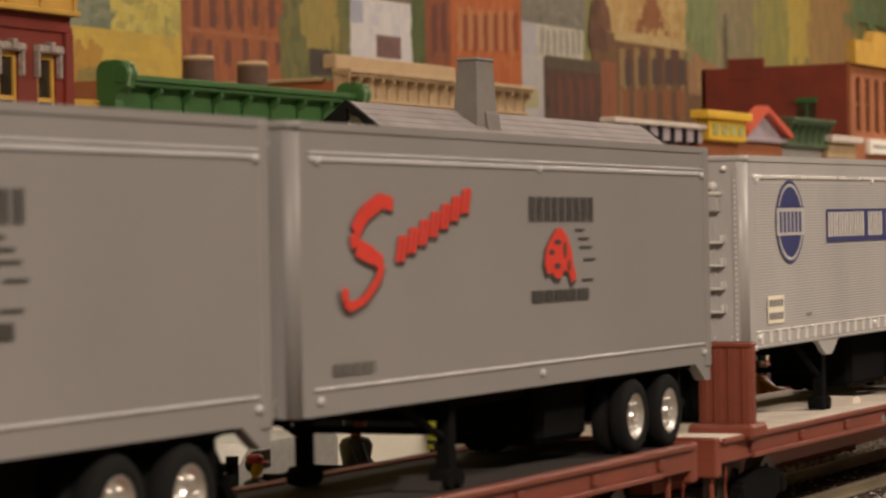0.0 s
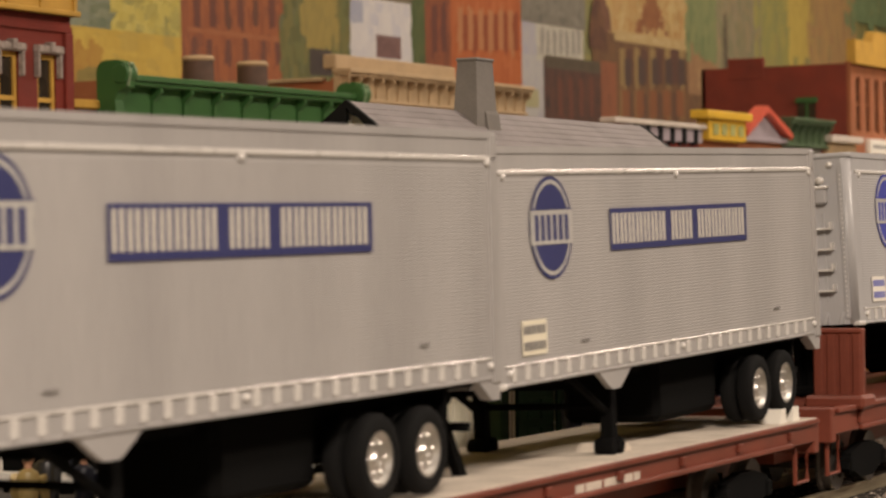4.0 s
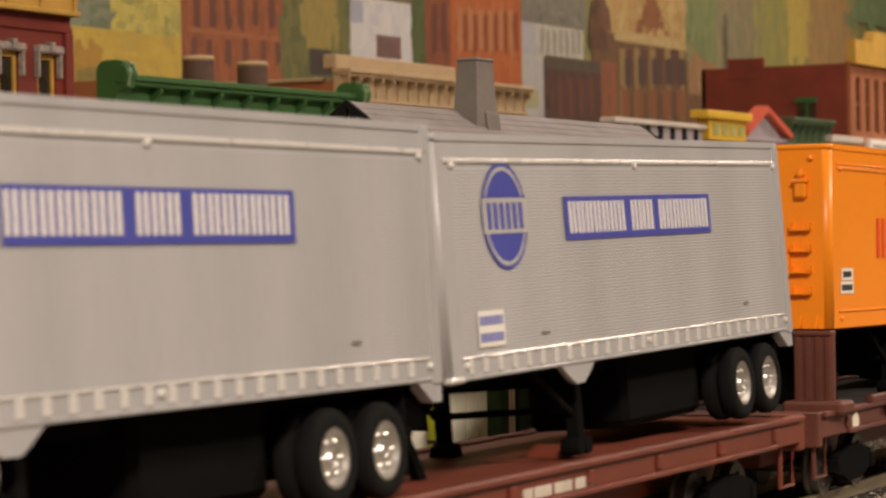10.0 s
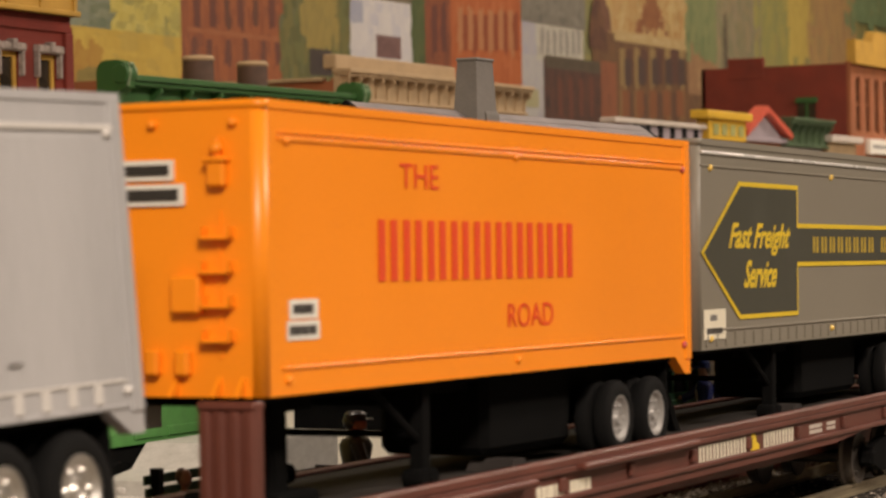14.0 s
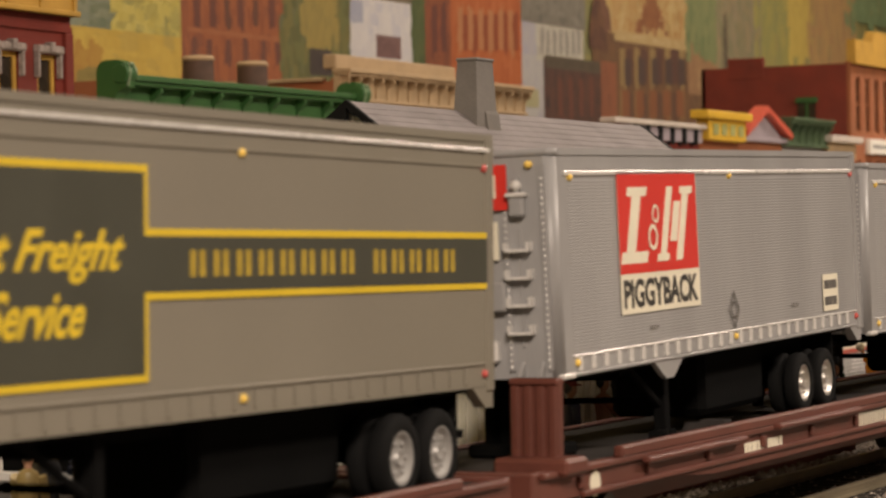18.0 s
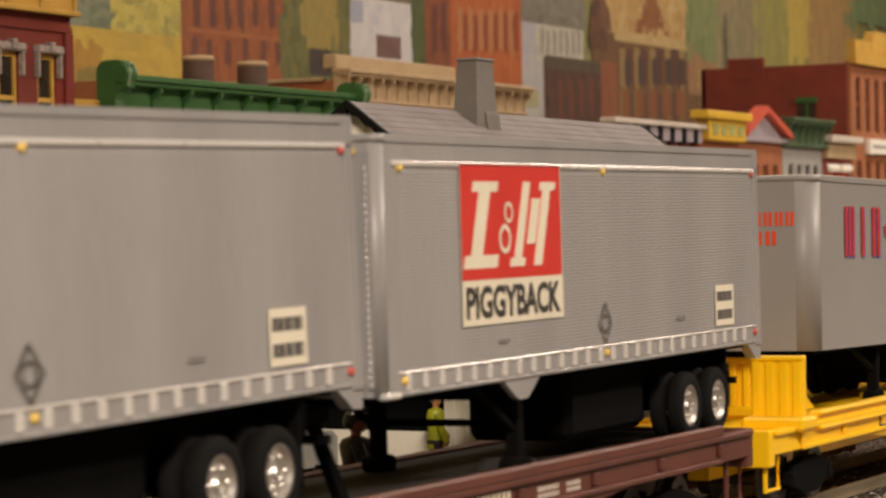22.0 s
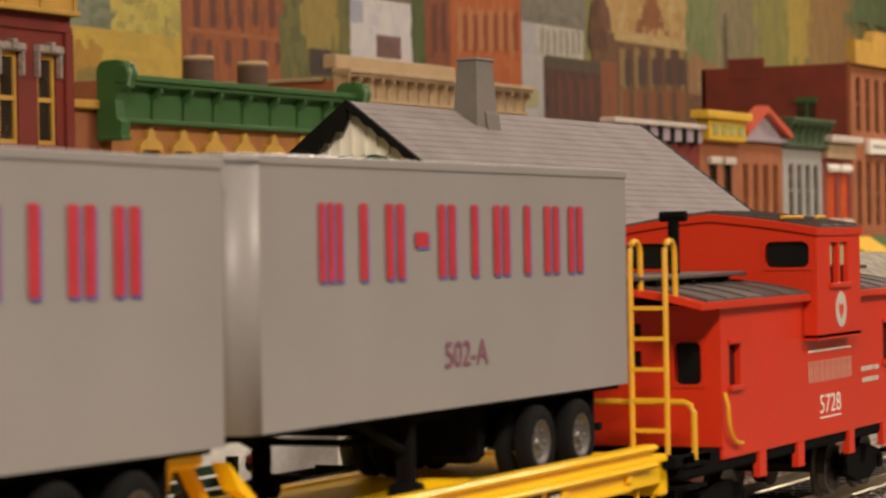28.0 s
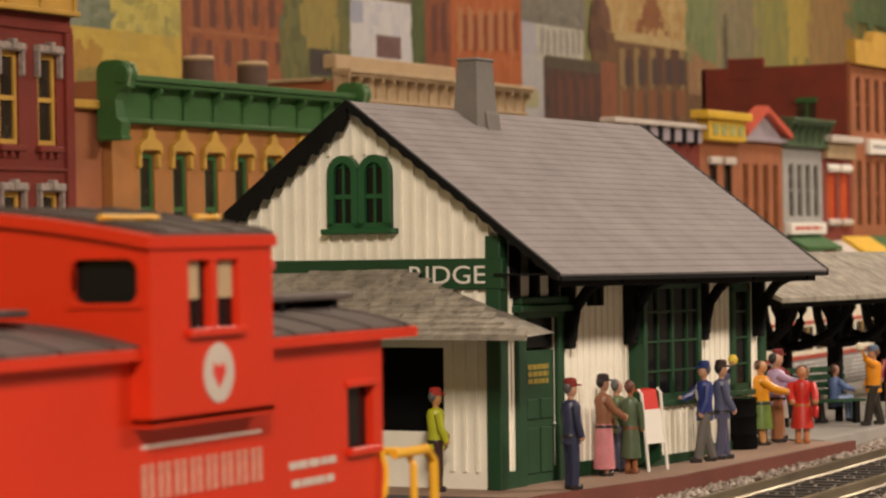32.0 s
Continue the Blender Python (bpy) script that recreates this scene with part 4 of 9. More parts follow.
def station():
    s = thing("station", "cream board-and-batten station with green trim and a grey shingled gable roof", "station", ST)
    # walls
    side = Geo().wall((0, ST_L), (0.006, 0.0885), [(0.017, 0.006, 0.040, 0.060), (0.0975, 0.026, 0.1467, 0.070), (0.186, 0.026, 0.203, 0.068)], lambda u, v, w: (u, w, v), 0.003)
    front_wall = part("front_wall", side, BOARD, s)
    part("back_wall", Geo().box(0, ST_W - 0.003, 0.0, ST_L, ST_W, 0.0885), BOARD, s)
    part("base_board", Geo().box(-0.001, -0.0012, 0.0, 0.0165, 0.002, 0.006).box(0.0405, -0.0012, 0.0, ST_L + 0.001, 0.002, 0.006), GREEN, s)
    for x, flip in ((0.0, 1), (ST_L, -1)):
        g = Geo()
        if flip == 1:
            g.wall((0.0, ST_W), (0.0, 0.068), [(0.022, 0.0195, 0.085, 0.0487)], lambda u, v, w: (x + w, u, v), 0.003)
            g.prism([(0, 0.068), (ST_W, 0.068), (ST_W, roof_z(ST_W) - 0.002), (RY, RIDGE_Z - 0.002), (0, roof_z(0) - 0.002)], "x", x, x + 0.003)
        else:
            g.prism([(0, 0.0), (ST_W, 0.0), (ST_W, roof_z(ST_W) - 0.002), (RY, RIDGE_Z - 0.002), (0, roof_z(0) - 0.002)], "x", x - 0.003, x)
        wall = part("gable_wall", g, BOARD, s)
        if flip == 1:
            for i in range(23):
                y = 0.0035 + i * 0.0050
                part("batten", Geo().box(-0.0010, y - 0.0006, 0.0795, 0.0004, y + 0.0006, 0.0886 if 0.040 < y < 0.069 else roof_z(y) - 0.003), BOARD, wall)
                if 0.040 < y < 0.069:
                    part("batten", Geo().box(-0.0010, y - 0.0006, 0.1165, 0.0004, y + 0.0006, roof_z(y) - 0.003), BOARD, wall)
                if y < 0.021 or y > 0.086:
                    part("batten", Geo().box(-0.0010, y - 0.0006, 0.006, 0.0004, y + 0.0006, 0.069), BOARD, wall)
    for i in range(45):
        x = 0.004 + i * 0.0048
        if 0.0165 < x < 0.0405:
            continue
        spans = [(0.006, 0.088)]
        if 0.096 < x < 0.1485:
            spans = [(0.006, 0.024), (0.0715, 0.088)]
        elif 0.184 < x < 0.205:
            spans = [(0.006, 0.024), (0.070, 0.088)]
        for a, b in spans:
            part("batten", Geo().box(x - 0.0004, -0.0006, a, x + 0.0004, 0.0004, b), BOARD, front_wall)
    # sign band on the gable
    band = part("sign_band", Geo().box(-0.0022, -0.003, 0.0688, 0.001, ST_W + 0.003, 0.0795, 0.0004), GREEN, s, "dark green sign band with white serif letters")
    write(band, "RIDGE", -0.0024, 0.034, 0.0708, 0.0305, 0.0062, WHITE, turn=-90)
    # corner posts
    for x, y in ((-0.0018, -0.0018), (ST_L - 0.004, -0.0018), (-0.0018, ST_W - 0.004)):
        part("corner_post", Geo().box(x, y, 0.0, x + 0.0058, y + 0.0058, 0.0872, 0.0004), GREEN, s)
    # roof
    roof = part("roof", Geo().prism([(-0.0263, roof_z(-0.0263)), (RY, RIDGE_Z), (ST_W + 0.0263, roof_z(-0.0263)), (ST_W + 0.0263, roof_z(-0.0263) - 0.0012), (RY, RIDGE_Z - 0.0020), (-0.0263, roof_z(-0.0263) - 0.0012)], "x", -0.0035, 0.2230), SHINGLE, s, "grey shingled roof")
    rows = 27
    run = RY + 0.0263
    shingle_rnd = random.Random(3)
    for r in range(rows):
        for sgn in (1, -1):
            y0 = RY - sgn * (run * (r + 1) / rows + 0.0004)
            y1 = RY - sgn * run * r / rows
            z0, z1 = RIDGE_Z - run * (r + 1) / rows * SLOPE + 0.00020, RIDGE_Z - run * r / rows * SLOPE + 0.0002
            g = Geo()
            if sgn == 1:
                x = -0.0038
                while x < 0.2233:
                    w = min(0.2233 - x, shingle_rnd.uniform(0.0045, 0.0065))
                    k = shingle_rnd.uniform(-0.00006, 0.00010)
                    g.mesh([(x, y0, z0 + k), (x + w - 0.00012, y0, z0 + k), (x + w - 0.00012, y1, z1), (x, y1, z1), (x, y0, z0 - 0.0003), (x + w - 0.00012, y0, z0 - 0.0003)], [(0, 1, 2, 3), (0, 4, 5, 1)])
                    x += w
            else:
                g.mesh([(-0.0038, y0, z0), (0.2233, y0, z0), (0.2233, y1, z1), (-0.0038, y1, z1), (-0.0038, y0, z0 - 0.0004), (0.2233, y0, z0 - 0.0004)], [(0, 1, 2, 3), (0, 4, 5, 1)])
            part("shingle_course", g, SHINGLE, roof)
    # scalloped barge boards on both gables
    for x in (-0.0056, 0.2233):
        for sgn in (1, -1):
            g = Geo()
            n = 16
            deep = 1.2 if sgn < 0 else 0.40
            for i in range(n):
                a, b = i / n, (i + 1) / n
                ya, yb = RY - sgn * run * a, RY - sgn * run * b
                za, zb = RIDGE_Z - run * a * SLOPE, RIDGE_Z - run * b * SLOPE
                ym, zm = (ya + yb) / 2, (za + zb) / 2
                g.prism([(ya, za + 0.0006), (yb, zb + 0.0006), (yb, zb - 0.0052 * deep), (ym, zm - 0.0074 * deep), (ya, za - 0.0052 * deep)], "x", x, x + 0.0022)
            part("barge_board", g, DARK_TIMBER, s, "black scalloped barge board")
    part("eave_board", Geo().box(-0.0035, -0.0268, roof_z(-0.0263) - 0.0022, 0.2230, -0.0255, roof_z(-0.0263) - 0.0006), DARK_TIMBER, s)
    # chimney
    ch = Geo()
    for (x0, x1, y0, y1, za), (a0, a1, b0, b1, zb) in (((0.0700, 0.0868, 0.0482, 0.0596, 0.120), (0.0728, 0.0850, 0.0500, 0.0582, 0.1548)),):
        p = [(x0, y0, za), (x1, y0, za), (x1, y1, za), (x0, y1, za), (a0, b0, zb), (a1, b0, zb), (a1, b1, zb), (a0, b1, zb)]
        ch.mesh(p, [(0, 3, 2, 1), (4, 5, 6, 7), (0, 1, 5, 4), (1, 2, 6, 5), (2, 3, 7, 6), (3, 0, 4, 7)])
    chimney = part("chimney", ch, CHIMNEY, s, "tapered grey chimney")
    part("flashing", Geo().prism([(0.0462, 0.120), (0.0500, 0.120), (0.0500, 0.1370), (0.0482, 0.1340)], "x", 0.0770, 0.0866), CHIMNEY, chimney)
    part("chimney_cap", Geo().box(0.0722, 0.0494, 0.1538, 0.0856, 0.0588, 0.1552, 0.0005), CHIMNEY, chimney)
    # arched gable window
    win = part("gable_window", Geo().box(-0.0015, 0.0425, 0.0905, -0.0012, 0.0668, 0.1120), GLASS_DARK, s, "green double arched window")
    frame_g = Geo()
    for y0 in (0.0418, 0.0549):
        w = 0.0128
        arc = [(y0 + w / 2 + math.cos(math.pi * k / 10) * w / 2, 0.1100 + math.sin(math.pi * k / 10) * w / 2) for k in range(11)]
        inner = [(y0 + w / 2 + math.cos(math.pi * k / 10) * (w / 2 - 0.0027), 0.1100 + math.sin(math.pi * k / 10) * (w / 2 - 0.0027)) for k in range(11)]
        o, i = [(y0 + w, 0.0900)] + arc + [(y0, 0.0900)], [(y0 + w - 0.0027, 0.0920)] + inner + [(y0 + 0.0027, 0.0920)]
        for k in range(len(o) - 1):
            frame_g.mesh([(-0.0030, *o[k]), (-0.0030, *o[k + 1]), (-0.0030, *i[k + 1]), (-0.0030, *i[k]), (0.001, *o[k]), (0.001, *o[k + 1]), (0.001, *i[k + 1]), (0.001, *i[k])],
                         [(0, 1, 2, 3), (0, 4, 5, 1), (2, 6, 7, 3)])
        frame_g.box(-0.0030, y0, 0.0900, 0.0008, y0 + w, 0.0925)
        frame_g.box(-0.0024, y0 + 0.002, 0.1010, -0.0014, y0 + w - 0.002, 0.1026)
        frame_g.box(-0.0021, y0 + w / 2 - 0.0005, 0.092, -0.0014, y0 + w / 2 + 0.0005, 0.114)
    part("window_frame", frame_g, BRIGHT_GREEN, win)
    part("arch_backing", Geo().prism([(0.0418, 0.0905), (0.0677, 0.0905), (0.0677, 0.1100), (0.0655, 0.1155), (0.0613, 0.1164), (0.0565, 0.1140), (0.0548, 0.1110), (0.0531, 0.1140), (0.0483, 0.1164), (0.0440, 0.1155), (0.0418, 0.1100)], "x", -0.0011, 0.0004), BRIGHT_GREEN, win)
    part("window_sill", Geo().box(-0.0045, 0.0395, 0.0885, 0.001, 0.0698, 0.0905, 0.0004), BRIGHT_GREEN, win)
    # door, bay window and narrow window on the platform side
    door = part("door", Geo().box(0.0172, 0.0004, 0.0, 0.0398, 0.0020, 0.047), GREEN, s, "dark green panelled door with a yellow notice")
    for a, b, c, d in ((0.0195, 0.004, 0.0275, 0.020), (0.0295, 0.004, 0.0375, 0.020), (0.0195, 0.023, 0.0275, 0.030), (0.0295, 0.023, 0.0375, 0.030)):
        part("door_panel", Geo().box(a, -0.0003, b, c, 0.0006, d, 0.0003), GREEN, door)
    bars(door, 0.0210, 0.0003, 0.0350, 0.0150, 0.0075, NOTICE, 3, "notice")
    for a, b in ((0.0112, 0.0170), (0.0400, 0.0446)):
        part("door_post", Geo().box(a, -0.0016, 0.0, b, 0.0006, 0.0612, 0.0004), GREEN, door)
    part("door_handle", Geo().ball((0.0382, -0.0006, 0.021), 0.0006, 0.0006, 0.0006), TRIM, door)
    part("transom", Geo().box(0.0172, 0.0008, 0.0480, 0.0398, 0.0020, 0.0600), GLASS_DARK, s)
    part("door_lintel", Geo().box(0.0085, -0.0048, 0.0605, 0.0465, 0.001, 0.0632, 0.0005).box(0.0100, -0.0036, 0.0632, 0.0452, 0.001, 0.0660, 0.0005).box(0.0108, -0.0020, 0.0585, 0.0446, 0.001, 0.0605), GREEN, s, "heavy dark green door cornice")
    for x in (0.0095, 0.0235, 0.0375):
        part("wall_stud", Geo().box(x - 0.0016, -0.0030, 0.0655, x + 0.0016, 0.001, 0.0880, 0.0004), DARK_TIMBER, s)
    for x0, x1, z0, z1, nx, nz, out in ((0.0975, 0.1467, 0.0255, 0.070, 4, 4, 0.0065), (0.186, 0.203, 0.026, 0.068, 1, 4, 0.0015)):
        w = part("window", Geo().box(x0 + 0.001, -out + 0.0012, z0, x1 - 0.001, -out + 0.0020, z1), GLASS_DARK, s, "dark green window with many small panes")
        fg = Geo()
        fg.box(x0, -out, z0 - 0.001, x1, -out + 0.003, z0 + 0.0025)
        fg.box(x0, -out, z1 - 0.0025, x1, -out + 0.003, z1 + 0.001)
        fg.box(x0, -out, z0, x0 + 0.003, 0.002, z1)
        fg.box(x1 - 0.003, -out, z0, x1, 0.002, z1)
        part("window_frame", fg, GREEN, w)
        for i in range(1, nx):
            x = x0 + (x1 - x0) * i / nx
            part("muntin", Geo().box(x - (0.0011 if i % 2 == 0 else 0.0004), -out + 0.0002, z0, x + (0.0011 if i % 2 == 0 else 0.0004), -out + 0.0018, z1), GREEN, w)
        for k in range(1, nz):
            z = z0 + (z1 - z0) * k / nz
            part("muntin", Geo().box(x0, -out + 0.0004, z - 0.0004, x1, -out + 0.0018, z + 0.0004), GREEN, w)
        part("window_sill", Geo().box(x0 - 0.001, -out - 0.0018, z0 - 0.0022, x1 + 0.001, 0.001, z0, 0.0003), GREEN, w)
        if out > 0.005:
            part("bay_panel", Geo().box(x0, -out + 0.0006, 0.005, x1, 0.0, z0 - 0.0022), BOARD, s, "cream boards under the bay window")
            for k in range(10):
                x = x0 + 0.002 + k * 0.0049
                part("batten", Geo().box(x - 0.0005, -out - 0.0001, 0.005, x + 0.0005, -out + 0.0008, z0 - 0.0024), BOARD, s)
            part("bay_base", Geo().box(x0 - 0.0005, -out - 0.0004, 0.0, x1 + 0.0005, 0.001, 0.005), GREEN, s)
    # eave brackets along the platform side
    for x in (0.0465, 0.0950, 0.1565, 0.2085):
        post = part("bracket", Geo().box(x - 0.0021, -0.0045, 0.047, x + 0.0021, 0.0, 0.0725, 0.0006), DARK_TIMBER, s, "black curved eave bracket")
        arc = [(x, -0.0035 - 0.0150 * (1 - math.cos(a)), 0.0500 + 0.0215 * math.sin(a)) for a in [math.pi / 2 * k / 7 for k in range(8)]]
        part("curved_brace", Geo().tube(arc, 0.0021, 8), DARK_TIMBER, post)
        part("eave_arm", Geo().box(x - 0.0014, -0.0250, 0.0700, x + 0.0014, 0.0, 0.0725), DARK_TIMBER, post)
    for x in (0.066, 0.071):
        part("bracket_stud", Geo().box(x - 0.0014, -0.003, 0.062, x + 0.0014, 0.0, 0.0725), DARK_TIMBER, s)
    part("eave_beam", Geo().box(0.0, -0.0245, 0.0695, ST_L, -0.0222, 0.0720), DARK_TIMBER, s)
    part("soffit", Geo().box(-0.003, -0.024, 0.0734, 0.222, 0.0, 0.0742), DARK_TIMBER, s)
    # freight shed canopy against the gable
    hip = Geo()
    zt, ze = 0.0766, 0.0535
    pts = [(0.0, 0.096, zt), (0.0, 0.040, zt), (-0.033, -0.030, ze), (-0.033, 0.135, ze), (0.0, -0.022, ze + 0.0005), (0.0, 0.135, ze)]
    hip.mesh(pts, [(0, 1, 2, 3), (1, 4, 2), (0, 3, 5), (2, 4, 5, 3)])
    canopy = part("shed_canopy", hip, SHAKE, s, "weathered shake canopy over the freight door")
    rnd = random.Random(5)
    for r in range(12):
        a, b = r / 12, (r + 1) / 12
        k = 0
        ya0, ya1 = 0.040 + (-0.030 - 0.040) * b, 0.096 + (0.135 - 0.096) * b
        y = ya0
        while y < ya1:
            w = rnd.uniform(0.003, 0.0065)
            lift = rnd.uniform(0.0004, 0.0011)
            xa, xb = -0.033 * a, -0.033 * b - 0.0006
            za, zb = zt + (ze - zt) * a, zt + (ze - zt) * b
            yl, yr = y, min(ya1, y + w - 0.0002)
            part("shake", Geo().mesh([(xa, yl, za + 0.0002), (xa, yr, za + 0.0002), (xb, yr, zb + lift), (xb, yl, zb + lift), (xb, yl, zb - 0.0002), (xb, yr, zb - 0.0002)], [(0, 1, 2, 3), (3, 2, 5, 4)]), SHAKE, canopy) if yl < 0.075 else None
            y += w
    part("canopy_fascia", Geo().box(-0.0342, -0.0295, ze - 0.0012, -0.0328, 0.135, ze + 0.0002), SHAKE, canopy)
    # A black sheet paints the dark interior behind the freight opening.
    part("doorway_shade_sheet", Geo().box(0.0005, 0.022, 0.0195, 0.0020, 0.085, 0.0487), BLACK, s, "black sheet standing for the dark inside of the open freight doorway")
    return s


station()


# ---- platform canopy beyond the station ----
def platform_canopy():
    c = thing("platform_canopy", "open platform canopy with a weathered roof on dark posts", "canopy", pose(1.13, 0.415, 0.0, 0, 0.6, -3.0))
    roof = Geo().prism([(-0.042, 0.0585), (0.0, 0.0785), (0.045, 0.0585), (0.045, 0.0565), (0.0, 0.0760), (-0.042, 0.0565)], "x", -0.01, 0.62)
    canopy_roof = part("canopy_roof", roof, SHAKE, c, "pale weathered canopy roof")
    for i in range(10):
        x = 0.02 + i * 0.065
        part("roof_seam", Geo().mesh([(x, -0.0422, 0.0589), (x + 0.0008, -0.0422, 0.0589), (x + 0.0008, 0, 0.0790), (x, 0, 0.0790)], [(0, 1, 2, 3)]), DARK_TIMBER, canopy_roof)
    part("edge_beam", Geo().box(0.0, -0.038, 0.0540, 0.61, -0.0355, 0.0575), DARK_TIMBER, c)
    part("ridge_beam", Geo().box(0.0, -0.003, 0.0560, 0.61, 0.003, 0.0600), DARK_TIMBER, c)
    for i in range(9):
        x = 0.03 + i * 0.068
        post = part("post", Geo().box(x - 0.0032, -0.0032, 0.0, x + 0.0032, 0.0032, 0.058, 0.0006), DARK_TIMBER, c, "dark timber post with curved braces")
        for dx, dy in ((1, 0), (-1, 0), (0, 1), (0, -1)):
            arc = [(x + dx * 0.025 * math.sin(a), dy * 0.032 * math.sin(a), 0.034 + 0.0225 * (1 - math.cos(a))) for a in [math.pi / 2 * k / 6 for k in range(7)]]
            part("brace", Geo().tube(arc, 0.0024, 8), DARK_TIMBER, post)
        part("cross_beam", Geo().box(x - 0.002, -0.038, 0.0545, x + 0.002, 0.040, 0.0575), DARK_TIMBER, post)
    return c


platform_canopy()


# ---- the town behind the station ----
FRONT = 0.85


def facade(name, label, x0, x1, z1, mat, openings, depth=0.14, y=FRONT, z0=-0.006, side=None):
    """A house with a front wall that has window openings, side walls and a flat roof. Returns it and its front wall."""
    h = thing(name, label, "building", group="buildings of the town")
    wall = part("front_wall", Geo().wall((x0, x1), (z0, z1), openings, lambda u, v, w: (u, y + w, v), 0.004), mat, h)
    part("side_wall", Geo().box(x0, y + 0.004, z0, x0 + 0.004, y + depth, z1), side or mat, h)
    part("side_wall", Geo().box(x1 - 0.004, y + 0.004, z0, x1, y + depth, z1), side or mat, h)
    part("back_wall", Geo().box(x0, y + depth - 0.004, z0, x1, y + depth, z1), side or mat, h)
    part("roof", Geo().box(x0 + 0.001, y + 0.002, z1 - 0.008, x1 - 0.001, y + depth - 0.002, z1 - 0.005), ROOFWALK, h)
    part("parapet_cap", Geo().box(x0 - 0.001, y - 0.001, z1, x1 + 0.001, y + 0.006, z1 + 0.002, 0.0004), mat, h)
    return h, wall


def sash(parent, x0, z0, x1, z1, frame_mat, y=FRONT, rows=2, cols=1, pane=WINDOW_DARK, bar=0.0012):
    w = part("window", Geo().box(x0, y + 0.0026, z0, x1, y + 0.0034, z1), pane, parent)
    part("window_frame", Geo().wall((x0, x1), (z0, z1), [(x0 + bar, z0 + bar, x1 - bar, z1 - bar)], lambda u, v, q: (u, y + 0.0012 + q, v), 0.0014), frame_mat, w)
    for i in range(1, rows):
        z = z0 + (z1 - z0) * i / rows
        part("glazing_bar", Geo().box(x0, y + 0.0014, z - bar * 0.5, x1, y + 0.0026, z + bar * 0.5), frame_mat, w)
    for i in range(1, cols):
        x = x0 + (x1 - x0) * i / cols
        part("glazing_bar", Geo().box(x - bar * 0.4, y + 0.0015, z0, x + bar * 0.4, y + 0.0026, z1), frame_mat, w)
    return w


def bracketed_cornice(h, x0, x1, z0, z1, mat, n, y=FRONT, out=0.010, name="cornice"):
    c = part(name, Geo().box(x0, y - out, z1 - 0.0035, x1, y + 0.003, z1, 0.0005), mat, h)
    part("frieze", Geo().box(x0 + 0.001, y - out * 0.28, z0, x1 - 0.001, y + 0.002, z1 - 0.0035), mat, c)
    part("moulding", Geo().box(x0 + 0.0006, y - out * 0.48, z0, x1 - 0.0006, y + 0.001, z0 + 0.0030, 0.0006), mat, c)
    part("moulding", Geo().box(x0 + 0.0006, y - out * 0.85, z1 - 0.0062, x1 - 0.0006, y + 0.001, z1 - 0.0034, 0.0006), mat, c)
    br = Geo().prism([(0, z1 - 0.0060), (-out * 0.80, z1 - 0.0060), (-out * 0.80, z1 - 0.0090), (-out * 0.42, (z0 + z1) / 2), (-out * 0.36, z0 + 0.0032), (0, z0 + 0.0032)], "x", -0.0016, 0.0016).data("bracket", mat)
    for i in range(n + 1):
        part("bracket", br, None, c, at=pose(x0 + 0.004 + (x1 - x0 - 0.008) * i / n, y, 0))
    return c


# dark red house with pale window hoods
ws = [(cx - 0.0092, za, cx + 0.0092, zb) for cx in (1.130, 1.1675, 1.2050, 1.2420, 1.2790) for za, zb in ((0.142, 0.192), (0.060, 0.116))]
red_house, wall = facade("brick_house", "tall dark red brick house with pale window hoods and ochre sashes", 1.10, 1.3035, 0.2260, RED_BRICK, ws)
for a, b, c, d in ws:
    w = sash(wall, a, b, c, d, OCHRE, rows=2, cols=1, bar=0.0026)
    hood = part("window_hood", Geo().box(a - 0.0035, FRONT - 0.0040, d + 0.0005, c + 0.0035, FRONT + 0.001, d + 0.0050, 0.0008), HOOD_GREY, w, "pale carved window hood")
    part("keystone", Geo().box((a + c) / 2 - 0.0022, FRONT - 0.0054, d + 0.0010, (a + c) / 2 + 0.0022, FRONT, d + 0.0068, 0.0006), HOOD_GREY, hood)
    for u in (a - 0.0030, c + 0.0006):
        part("hood_bracket", Geo().box(u, FRONT - 0.0034, d - 0.0130, u + 0.0020, FRONT + 0.001, d + 0.0008, 0.0006), HOOD_GREY, hood)
    part("window_sill", Geo().box(a - 0.0030, FRONT - 0.0036, b - 0.0040, c + 0.0030, FRONT + 0.001, b - 0.0005, 0.0006), RED_BRICK, w)
    for i in range(3):
        part("sill_block", Geo().box(a + i * 0.0075, FRONT - 0.0024, b - 0.0070, a + i * 0.0075 + 0.0032, FRONT + 0.001, b - 0.0040), RED_BRICK, w)
bracketed_cornice(red_house, 1.10, 1.3055, 0.2142, 0.2520, OCHRE, 6, out=0.014)
part("belt_course", Geo().box(1.10, FRONT - 0.0016, 0.2050, 1.3035, FRONT + 0.001, 0.2085, 0.0005), RED_BRICK, red_house)
part("belt_course", Geo().box(1.10, FRONT - 0.0016, 0.1275, 1.3035, FRONT + 0.001, 0.1295, 0.0005), RED_BRICK, red_house)
part("corner_pilaster", Geo().box(1.2955, FRONT - 0.0022, -0.005, 1.3035, FRONT + 0.001, 0.2050, 0.0005), RED_BRICK, red_house)

# narrow orange infill wall
infill, _ = facade("brick_annex", "narrow orange brick annex with an ochre cap", 1.3040, 1.3440, 0.1640, BROWN_BRICK, [], y=FRONT + 0.006)
part("cap", Geo().box(1.3040, FRONT + 0.001, 0.1640, 1.3440, FRONT + 0.020, 0.1690, 0.0008), OCHRE, infill)
part("set_back_wall", Geo().box(1.3040, FRONT + 0.030, 0.1600, 1.3520, FRONT + 0.040, 0.1980), OCHRE, infill)

